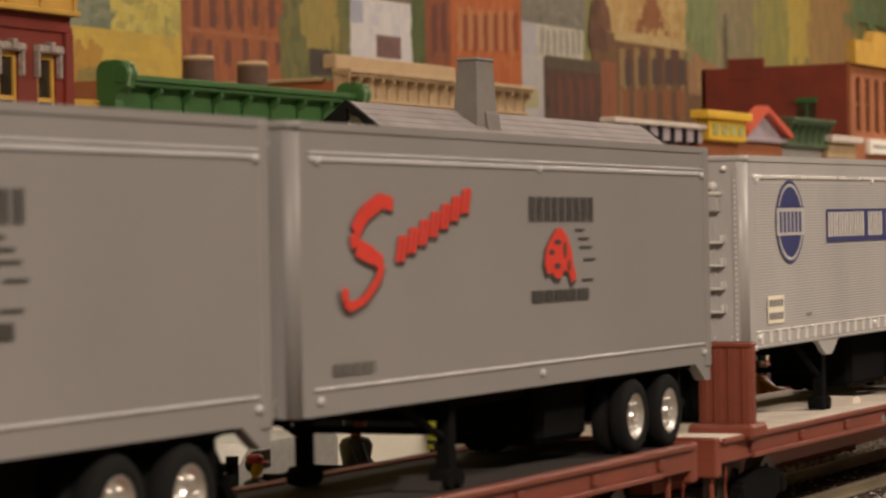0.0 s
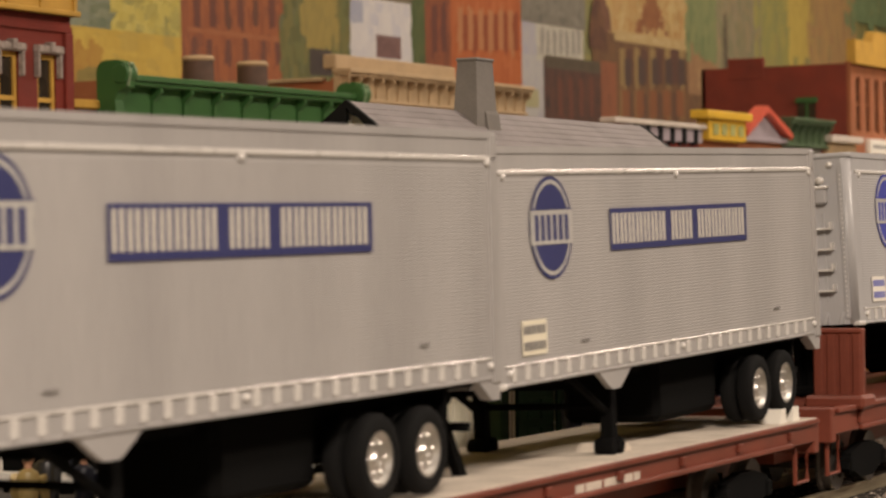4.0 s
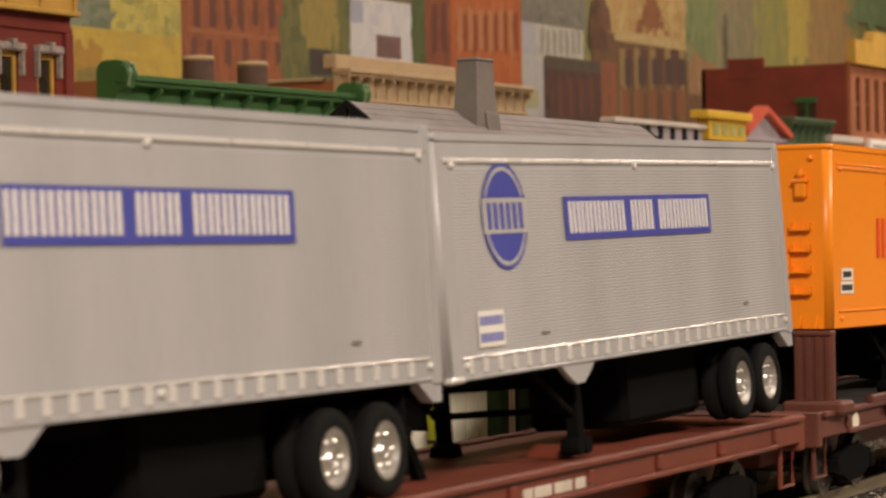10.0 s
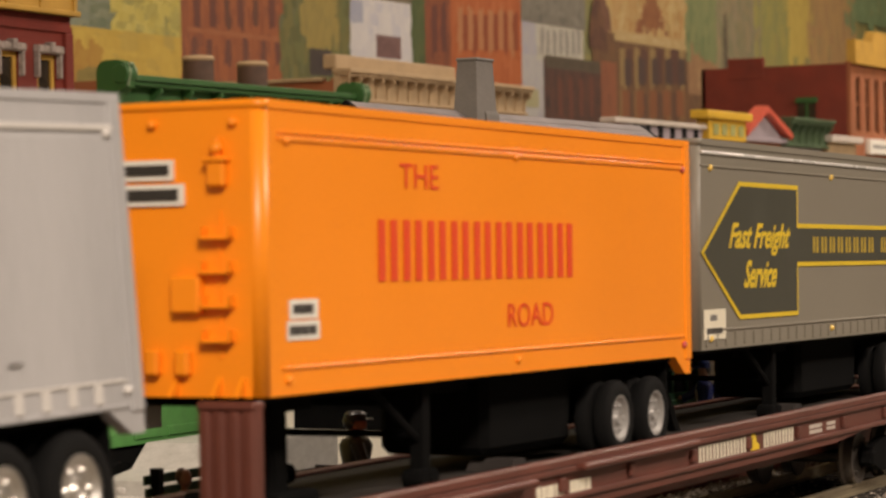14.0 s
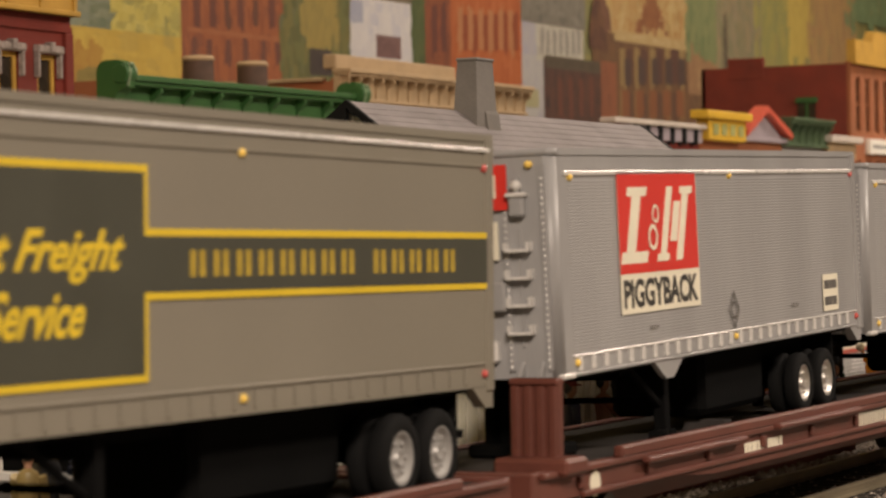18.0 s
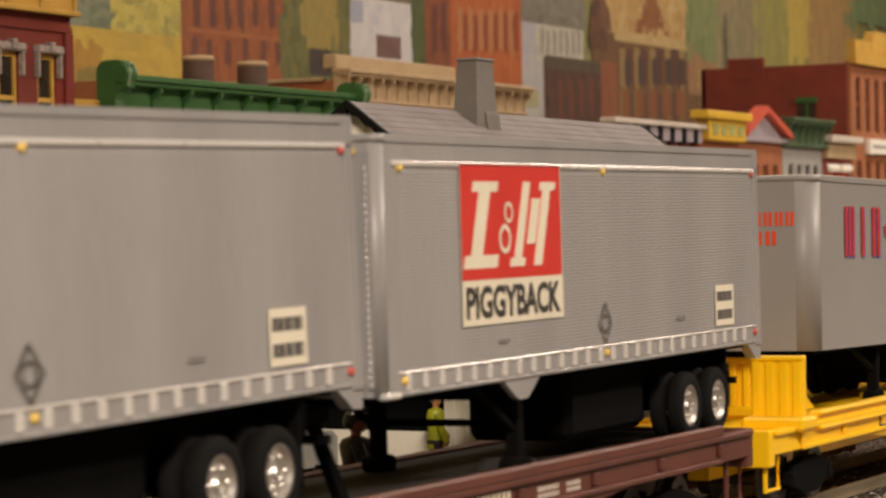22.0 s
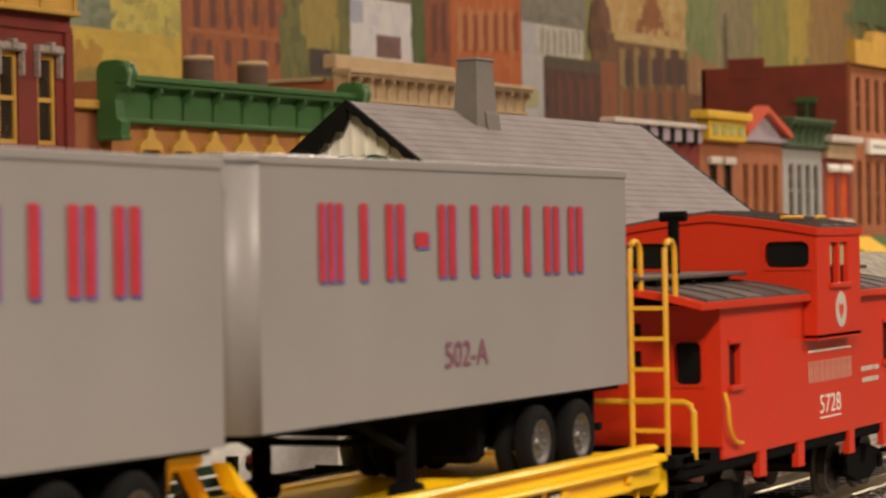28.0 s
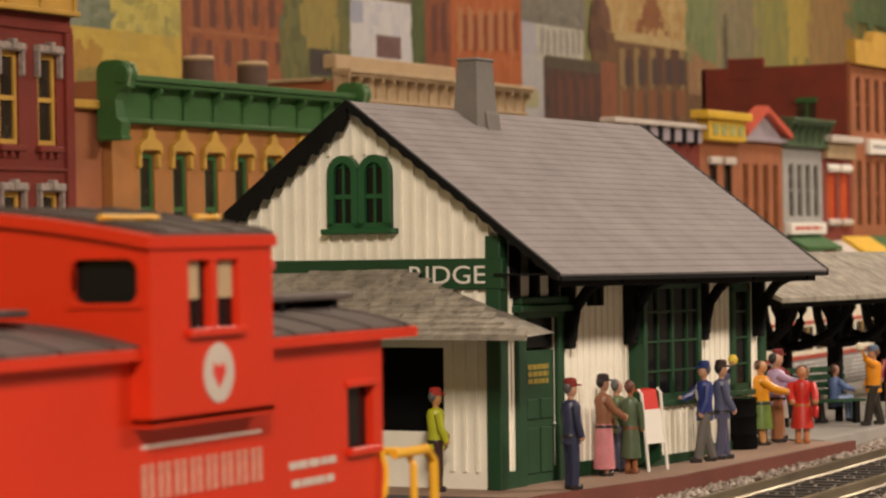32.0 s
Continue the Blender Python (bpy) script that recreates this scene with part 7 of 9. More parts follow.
    for s in (-1, 1):
        part("mud_flap", Geo().box(wheels[1] + 0.0125, s * 0.0165 - 0.006, 0.004, wheels[1] + 0.0135, s * 0.0165 + 0.006, zb - 0.001), BLACK, t)
    part("bumper", Geo().box(L - 0.003, -0.018, zb - 0.0125, L - 0.001, 0.018, zb - 0.0105).box(L - 0.003, -0.012, zb - 0.0115, L - 0.001, -0.010, zb).box(L - 0.003, 0.010, zb - 0.0115, L - 0.001, 0.012, zb), BLACK, t)
    return t


Y_SIDE = -0.0254


def disc(r, y0, y1, x, z, n=40):
    return Geo().lathe([(0, y0), (r, y0), (r, y1)], (x, 0, z), "y", n)


def herald(parent, x, z, r, mat, y, name="herald", nose=False):
    """A round blue emblem with a white ring and a white band of plain bars."""
    at = pose(x, y, z, 0, 0, -90 if nose else 0)
    h = part(name, disc(r, 0, -0.00008, 0, 0), mat, parent, "round emblem, blue with a pale band", at=at)
    ring = Geo()
    for k in range(40):
        a, b = 2 * math.pi * k / 40, 2 * math.pi * (k + 1) / 40
        ring.mesh([(math.cos(q) * r * s, -0.00012, math.sin(q) * r * s) for q, s in ((a, 0.85), (b, 0.85), (b, 0.925), (a, 0.925))], [(0, 1, 2, 3)])
    part("ring", ring, BAND_GREY, h)
    part("band", Geo().box(-r * 0.97, -0.00024, -r * 0.32, r * 0.97, -0.0001, r * 0.34), BAND_GREY, h)
    g = Geo()
    for u in (-0.80, -0.52, -0.24, 0.04, 0.32, 0.60):
        g.box(r * u, -0.0003, -r * 0.25, r * (u + 0.17), -0.00024, r * 0.25)
    g.box(-r * 0.97, -0.0003, r * 0.34, r * 0.97, -0.0002, r * 0.37)
    part("band_bar", g, mat, h)
    return h


def blue_trailer(nose_x, dz, turn, mat_blue, label, patch, slide=0.0, sink=0.0, low=0.0, mark=0.0):
    L, zb, zt = 0.2425, 0.0240 + dz, 0.0828 + dz - low
    t = trailer("trailer", label, L, zb, zt, SILVER_AGED if mat_blue is NAVY else SILVER, (0.1930 + slide, 0.2164 + slide), "ribbed", CHROME, wheel_r=0.0106 if sink == 0.0 else 0.0101, sink=sink)
    y = Y_SIDE - 0.0004
    herald(t, 0.0376 + mark, 0.0622 + dz - low * 0.3, 0.0130, mat_blue, y)
    sign = part("name_board", Geo().box(0.0755 if mat_blue is NAVY else 0.0739 + mark, y - 0.0001, 0.0553 + dz, 0.1789, y, 0.0664 + dz - mark * 0.2), mat_blue, t, "long blue name board with pale bars")
    glyph_bars(sign, (7, 3, 7), 0.0760, y - 0.00012, 0.0570 + dz, 0.1010, 0.0081, NAME_CREAM if mat_blue is NAVY else WHITE)
    pl = part("placard", Geo().box(0.0174, y - 0.0001, zb + 0.0070, 0.0320, y, zb + 0.0156), WHITE if patch is BLUE_MARK else CREAM, t)
    bars(pl, 0.0182, y - 0.0001, zb + 0.0117, 0.0130, 0.0031, patch, 1)
    bars(pl, 0.0182, y - 0.0001, zb + 0.0077, 0.0130, 0.0031, patch, 1)
    bars(t, 0.054, y, zb + 0.0082, 0.0045, 0.0011, FADED)
    bars(t, 0.201, y, zb + 0.0092, 0.0040, 0.0012, FADED)
    if patch is BLUE_MARK:
        herald(t, -0.0014, zb + 0.0450, 0.0098, mat_blue, 0.0, nose=True)
        p2 = part("placard", Geo().box(-0.0012, -0.0072, zb + 0.0245, -0.0008, 0.0072, zb + 0.0338), WHITE, t)
        part("marking", Geo().box(-0.0014, -0.0060, zb + 0.0298, -0.0012, 0.0060, zb + 0.0326).box(-0.0014, -0.0060, zb + 0.0256, -0.0012, 0.0060, zb + 0.0284), patch, p2)
    else:
        herald(t, -0.0014, zb + 0.0450, 0.0098, mat_blue, 0.0, nose=True)
    return rolling(t, nose_x, DECK, turn, (0.1237, 0, 0.0531))


def red_trailer(nose_x, dz, turn):
    L, zb, zt = 0.256, 0.0238, 0.0820
    t = trailer("trailer", "silver corrugated trailer with a red and white emblem", L, zb, zt, SILVER_DULL, (0.1964, 0.2200), "ribbed", CHROME, lens=AMBER, wheel_r=0.0096, sink=0.0010)
    y = Y_SIDE - 0.0004
    em = part("emblem", Geo().box(0.0452, y - 0.0001, zb + 0.0128, 0.1055, y, zb + 0.0508), CREAM, t, "red square emblem over a cream panel", at=pose(-0.0038, 0, 0.0010))
    part("red_square", Geo().box(0.0452, y - 0.0002, zb + 0.0235, 0.1050, y - 0.0001, zb + 0.0508), RED_DECAL, em)
    z0 = zb + 0.0262

    def slab(u0, v0, u1, v1, lean=0.12):
        layer = y - 0.0002 - 0.00003 * len(em.children)
        g = Geo().prism([(0.0452 + (u0 + lean * v0) * 0.06, z0 + v0 * 0.0205), (0.0452 + (u1 + lean * v0) * 0.06, z0 + v0 * 0.0205), (0.0452 + (u1 + lean * v1) * 0.06, z0 + v1 * 0.0205), (0.0452 + (u0 + lean * v1) * 0.06, z0 + v1 * 0.0205)], "y", layer, y - 0.0002)
        part("emblem_bar", g, CREAM, em)
    slab(0.065, 0.13, 0.175, 1.0)
    slab(0.01, 0.0, 0.33, 0.15)
    slab(0.0, 0.88, 0.24, 1.0)
    knot = Geo()
    for cu, cv, rad in ((0.375, 0.64, 0.0026), (0.370, 0.33, 0.0036)):
        for k in range(18):
            a, b = 2 * math.pi * k / 18, 2 * math.pi * (k + 1) / 18
            knot.mesh([(0.0452 + (cu + 0.12 * cv) * 0.06 + math.cos(q) * rad * w, y - 0.00032 - rad * 0.01, z0 + cv * 0.0205 + math.sin(q) * rad * w) for q, w in ((a, 0.66), (b, 0.66), (b, 1.0), (a, 1.0))], [(0, 1, 2, 3)])
    part("emblem_knot", knot, CREAM, em)
    slab(0.455, 0.0, 0.60, 0.10)
    slab(0.49, 0.0, 0.56, 1.0)
    slab(0.60, 0.26, 0.68, 0.80)
    slab(0.70, 0.0, 0.775, 1.0)
    slab(0.665, 0.90, 0.82, 1.0)
    write(em, "PIGGYBACK", 0.0470, y - 0.00012, zb + 0.0142, 0.0565, 0.0078, DARK_DECAL, weight=0.035)
    dia = Geo()
    cx, cz = 0.1300, zb + 0.0110
    for (a, b), (c, d) in zip(((0, 0.0058), (0.0048, 0), (0, -0.0058), (-0.0048, 0)), ((0.0048, 0), (0, -0.0058), (-0.0048, 0), (0, 0.0058))):
        dia.mesh([(cx + a, y - 0.0001, cz + b), (cx + c, y - 0.0001, cz + d), (cx + c * 0.80, y - 0.0001, cz + d * 0.80), (cx + a * 0.80, y - 0.0001, cz + b * 0.80)], [(0, 1, 2, 3)])
    for k in range(16):
        a, b = 2 * math.pi * k / 16, 2 * math.pi * (k + 1) / 16
        dia.mesh([(cx + math.cos(q) * r, y - 0.0001, cz + math.sin(q) * r) for q, r in ((a, 0.0019), (b, 0.0019), (b, 0.0025), (a, 0.0025))], [(0, 1, 2, 3)])
    part("diamond_mark", dia, DULL_MARK, t)
    pl = part("placard", Geo().box(0.2158, y - 0.0001, zb + 0.0064, 0.2315, y, zb + 0.0182), CREAM, t)
    bars(pl, 0.2170, y - 0.0001, zb + 0.0129, 0.0130, 0.0040, DULL_MARK)
    bars(pl, 0.2170, y - 0.0001, zb + 0.0076, 0.0130, 0.0040, DULL_MARK)
    bars(t, 0.062, y, zb + 0.0088, 0.0060, 0.0014, FADED)
    bars(t, 0.184, y, zb + 0.0092, 0.0060, 0.0014, FADED)
    ns = part("nose_emblem", Geo().box(-0.0013, -0.0130, zb + 0.0430, -0.0008, 0.0130, zb + 0.0545), RED_DECAL, t, "small red emblem on the nose")
    for a in (-0.0100, -0.0050, 0.0010, 0.0065):
        part("emblem_bar", Geo().box(-0.0015, a, zb + 0.0460, -0.0013, a + 0.0026, zb + 0.0520), CREAM, ns)
    p2 = part("placard", Geo().box(-0.0013, -0.0100, zb + 0.0304, -0.0008, 0.0100, zb + 0.0401), CREAM, t)
    part("marking", Geo().box(-0.0015, -0.0085, zb + 0.0359, -0.0013, 0.0085, zb + 0.0390).box(-0.0015, -0.0085, zb + 0.0316, -0.0013, 0.0085, zb + 0.0346), DARK_DECAL, p2)
    return rolling(t, nose_x, DECK + dz, turn, (0.129, 0, 0.0506))


def grey_trailer(nose_x):
    L, zb, zt = 0.2485, 0.0205, 0.0818
    t = trailer("trailer", "plain grey trailer with a red script and a red running-pig emblem", L, zb, zt, GREY, (0.1924, 0.2181), "moulded", CHROME, trim=SILVER, sink=0.0015)
    y = Y_SIDE - 0.0003
    x0, z0 = 0.0194, 0.0424
    sw = [(0.0255, 0.0228), (0.0195, 0.0236), (0.0110, 0.0205), (0.0066, 0.0165), (0.0072, 0.0135), (0.0150, 0.0115), (0.0195, 0.0098), (0.0170, 0.0062), (0.0105, 0.0022), (0.0040, 0.0006), (0.0010, 0.0020), (0.0012, 0.0048)]
    for off, yy, m in (((0.0005, -0.0007), 0.0, 1), ((0, 0), -0.00012, 0)):
        ink = (RED_SCRIPT, DARK_DECAL)[m]
        g = Geo()
        for i in range(len(sw) - 1):
            a, b = Vector(sw[i]), Vector(sw[i + 1])
            n = Vector((-(b - a).y, (b - a).x)).normalized() * (0.0016 + 0.0006 * math.sin(i * 0.6))
            q = [a + n, b + n, b - n, a - n]
            g.mesh([(x0 + p.x + off[0], y - 0.00005 * i + yy - 0.0001, z0 + p.y + off[1]) for p in q], [(0, 1, 2, 3)])
        part("script_stroke", g, ink, t, "swooping red script stroke" if m == 0 else "")
        for k in range(7):
            u, v = 0.0265 + k * 0.0057, 0.0100 + k * 0.0018
            for d in (0.0, 0.0024):
                part("script_stroke", Geo().prism([(x0 + u + d + off[0], z0 + v + off[1]), (x0 + u + d + 0.0016 + off[0], z0 + v + off[1]), (x0 + u + d + 0.0034 + off[0], z0 + v + 0.0058 + off[1]), (x0 + u + d + 0.0018 + off[0], z0 + v + 0.0058 + off[1])], "y", y + yy - 0.0003, y + yy), ink, t)
    glyph_bars(t, (9,), 0.1200, y, 0.0612, 0.0424, 0.0062, DARK_DECAL, fill=0.66)
    pig = Geo()
    px, pz = 0.1300, 0.0530
    blob = [(-0.0010, -0.0020), (0.0005, 0.0015), (0.0040, 0.0040), (0.0080, 0.0064), (0.0120, 0.0066), (0.0160, 0.0045), (0.0190, 0.0010), (0.0205, -0.0030), (0.0225, -0.0060), (0.0190, -0.0075), (0.0165, -0.0045), (0.0130, -0.0040), (0.0105, -0.0062), (0.0070, -0.0060), (0.0045, -0.0045), (0.0010, -0.0050)]
    pig.prism([(px + a * 0.86, pz + b) for a, b in blob], "y", y - 0.0002, y)
    pig.prism([(px + a * 0.90 - 0.001, pz + b * 1.08 - 0.0006) for a, b in blob], "y", y - 0.0001, y, 1)
    for u, v, ru, rv in ((0.0035, 0.0005, 0.0016, 0.0008), (0.0075, 0.0030, 0.0022, 0.0007), (0.0120, 0.0010, 0.0010, 0.0022), (0.0070, -0.0030, 0.0020, 0.0008), (0.0145, -0.0030, 0.0008, 0.0016)):
        pig.prism([(px + u + ru * math.cos(k * math.pi / 4), pz + v + rv * math.sin(k * math.pi / 4)) for k in range(8)], "y", y - 0.0003, y - 0.0001, 1)
    part("pig_emblem", pig, [RED_SCRIPT, DARK_DECAL], t, "red running-pig shape with dark speed lines")
    sp = Geo()
    for k, (a, w) in enumerate(((0.0195, 0.0060), (0.0215, 0.0070), (0.0225, 0.0080), (0.0250, 0.0075), (0.0235, 0.0075))):
        z = pz + (0.0058, 0.0036, 0.0014, -0.0018, -0.0070)[k]
        sp.box(px + a, y - 0.00012, z, px + a + w, y, z + 0.0005)
    part("speed_lines", sp, DARK_DECAL, t)
    bars(t, 0.1215, y, 0.0405, 0.0375, 0.0042, DARK_DECAL)
    bars(t, 0.0160, y, 0.0280, 0.0195, 0.0036, DULL_MARK)
    return rolling(t, nose_x, DECK)


def orange_trailer(nose_x):
    L, zb, zt = 0.2460, 0.0245, 0.0845
    t = trailer("trailer", "bright orange trailer with red lettering and dull grey wheels", L, zb, zt, ORANGE, (0.1952, 0.2215), "orange", GREY_RIM, lens=ORANGE, sink=0.0005)
    y = Y_SIDE - 0.0002
    write(t, "THE", 0.0625, y, 0.0682, 0.0200, 0.0055, ORANGE_RED)
    glyph_bars(t, (9,), 0.0500, y, 0.0475, 0.1125, 0.0136, ORANGE_RED)
    write(t, "ROAD", 0.1205, y, 0.0356, 0.0275, 0.0058, ORANGE_RED)
    pl = part("placard", Geo().box(0.0105, y - 0.0001, 0.0402, 0.0230, y, 0.0442).box(0.0095, y - 0.0001, 0.0358, 0.0236, y, 0.0398), WHITE, t)
    bars(pl, 0.0120, y - 0.0001, 0.0408, 0.0090, 0.0028, DARK_DECAL)
    bars(pl, 0.0105, y - 0.0001, 0.0364, 0.0118, 0.0028, DARK_DECAL)
    p2 = part("placard", Geo().box(-0.0008, -0.0050, 0.0690, -0.0002, 0.0090, 0.0732).box(-0.0008, -0.0075, 0.0638, -0.0002, 0.0090, 0.0682), WHITE, t)
    part("marking", Geo().box(-0.0011, -0.0040, 0.0700, -0.0008, 0.0080, 0.0722).box(-0.0011, -0.0062, 0.0648, -0.0008, 0.0080, 0.0672), DARK_DECAL, p2)
    return rolling(t, nose_x, DECK, (0, 0.6, 0), (0.123, 0, 0.054))


def arrow_trailer(nose_x):
    L, zb, zt = 0.256, 0.0236, 0.0834
    t = trailer("trailer", "warm grey trailer with a dark arrow edged in yellow", L, zb, zt, WARM_GREY, (0.2070, 0.2283), "railed", GREY_RIM, trim=TRIM, lens=AMBER, r=0.0022, sink=0.0005)
    y = Y_SIDE - 0.0003

    def outline(d):
        tip, sh, neck, end = 0.0016 + d * 1.5, 0.0360 + d * 0.4, 0.0940 - d, 0.2535 - d * 0.01
        z = zb + 0.0292
        return [(tip, z - 0.0014), (sh, z + 0.0196 - d), (neck, z + 0.0196 - d), (neck, z + 0.0077 - d), (end, z + 0.0077 - d), (end, z - 0.0057 + d), (neck, z - 0.0057 + d), (neck, z - 0.0210 + d), (sh, z - 0.0210 + d)]
    arrow = part("arrow", Geo().prism(outline(0), "y", y - 0.0001, y), YELLOW_DECAL, t, "dark arrow with a yellow border")
    part("arrow_field", Geo().prism(outline(0.0014), "y", y - 0.0002, y), ARROW, arrow)
    yy = y - 0.0002
    write(arrow, "Fast Freight", 0.0255, yy, zb + 0.0268, 0.0600, 0.0098, YELLOW_DECAL, shear=0.5, weight=0.022)
    write(arrow, "Service", 0.0395, yy, zb + 0.0172, 0.0320, 0.0085, YELLOW_DECAL, shear=0.5, weight=0.022)
    glyph_bars(arrow, (8, 5), 0.1085, yy, zb + 0.0277, 0.1270, 0.0052, DIM_YELLOW, fill=0.62)
    pl = part("placard", Geo().box(0.0036, y - 0.0001, zb + 0.0030, 0.0228, y, zb + 0.0116), CREAM, t)
    bars(pl, 0.0090, y - 0.0001, zb + 0.0080, 0.0060, 0.0024, FADED)
    bars(pl, 0.0058, y - 0.0001, zb + 0.0042, 0.0142, 0.0024, DULL_MARK)
    return rolling(t, nose_x, DECK - 0.0004, (0.4, 0.58, 1.0), (0.1255, 0, 0.0503))


def round_trailer(nose_x, label, pitch):
    L, zb, zt = 0.2061, 0.0196, 0.0756
    t = trailer("trailer", label, L, zb, zt, MID_GREY, (0.1496, 0.1756), "rounded", DULL_RIM, r=0.0065, wheel_r=0.0094, sink=0.0016)
    part("roof_edge", Geo().prism([(p[0] + 0.0001, p[1] * 1.003) for p in rounded_plan(L, 0.0508, 0.0065, 8)], "z", zt - 0.0003, zt + 0.0008), TRIM, t, smooth="corners")
    y = Y_SIDE - 0.0003
    for dx, dz, m, d in ((0.0009, -0.0006, PURPLE, 0.0), (0.0, 0.0, CRIMSON, -0.0001)):
        z0, h, u, step = 0.0500, 0.0166, 0.0306, 0.1490 / 9.75
        for w in (3, 6):
            for i in range(w):
                wide = (0.80, 0.30, 0.66, 0.66, 0.34, 0.62, 0.34, 0.60, 0.66)[i if w == 3 else 3 + i]
                strokes = [0.4] if wide < 0.4 else [0.14, 0.40, 0.66] if wide > 0.7 else [0.22, 0.58]
                half = 0.080 if len(strokes) == 3 else 0.110
                for q in strokes:
                    part("letter_bar", Geo().box(u + step * (q - half) + dx, y + d - 0.0001, z0 + dz, u + step * (q + half) + dx, y + d, z0 + h + dz), m, t)
                u += step
            if w == 3:
                g = Geo().box(u + 0.0010 + dx, y + d - 0.0001, z0 + h * 0.42 + dz, u + step * 0.5 + dx, y + d, z0 + h * 0.62 + dz)
                part("letter_bar", g, m, t)
                u += step * 0.75
    write(t, "502-A", 0.0925, y, 0.0290, 0.0235, 0.0060, WINE)
    for z, a0, w, n in ((0.0600, -0.0185, 0.0370, 10), (0.0538, -0.0125, 0.0250, 5)):
        bar = Geo().box(-0.0003, 0, 0, 0.0001, w / n * 0.26, 0.0045).box(-0.0003, w / n * 0.44, 0, 0.0001, w / n * 0.70, 0.0045).data("nose_bar", ORANGE_RED)
        for i in range(n):
            part("nose_bar", bar, None, t, at=pose(0, a0 + i * w / n, z))
    return rolling(t, nose_x, 0.0276, (0, pitch, 0), (0.1, 0, 0.048))


WHEELSETS = []


def rail_truck(car, x, mat=BLACK, r=0.0087):
    tr = part("truck", Geo().box(x - 0.006, -0.014, 0.006, x + 0.006, 0.014, 0.014), mat, car, "black four-wheel truck")
    for s in (-1, 1):
        y = s * 0.0225
        prof = [(x - 0.0225, 0.0075), (x - 0.0180, 0.0125), (x - 0.0060, 0.0150), (x + 0.0060, 0.0150), (x + 0.0180, 0.0125), (x + 0.0225, 0.0075), (x + 0.0150, 0.0062), (x + 0.0065, 0.0035), (x - 0.0065, 0.0035), (x - 0.0150, 0.0062)]
        part("side_frame", Geo().prism(prof, "y", y - 0.0016, y + 0.0016), mat, tr)
        for k in (-0.0026, 0.0, 0.0026):
            part("spring", Geo().tube([(x + k, y - s * -0.0004, 0.0045), (x + k, y + s * 0.0004, 0.0105)], 0.0011, 8), mat, tr)
        for dx in (-0.0185, 0.0185):
            part("bearing", Geo().box(x + dx - 0.0022, y - 0.0024, 0.0062, x + dx + 0.0022, y + 0.0024, 0.0112, 0.0006), mat, tr)
    for dx in (-0.0185, 0.0185):
        key = ("rail", r)
        if key not in WHEEL_CACHE:
            g = Geo()
            for s in (-1, 1):
                g.lathe([(0.0, s * 0.0190), (r * 0.55, s * 0.0185), (r * 0.75, s * 0.0190), (r, s * 0.0192), (r, s * 0.0160), (r + 0.0011, s * 0.0152), (r + 0.0011, s * 0.0145), (0.0, s * 0.0145)], (0, 0, 0), "y", 24)
            g.tube([(0, -0.019, 0), (0, 0.019, 0)], 0.0017, 8)
            for k in range(4):
                a = math.pi / 2 * k
                g.box(math.cos(a) * r * 0.65 - 0.0005, -0.0196, math.sin(a) * r * 0.65 - 0.0005, math.cos(a) * r * 0.65 + 0.0005, -0.0185, math.sin(a) * r * 0.65 + 0.0005)
            WHEEL_CACHE[key] = g.data("wheelset", material("wheel_steel", (0.10, 0.085, 0.075), 0.45, 0.6, vary=0.3, bump=0.1), True)
        w = part("wheelset", WHEEL_CACHE[key], None, car, "steel wheels on an axle", at=pose(x + dx, 0, r))
        WHEELSETS.append((w, x + dx, r))
    return tr


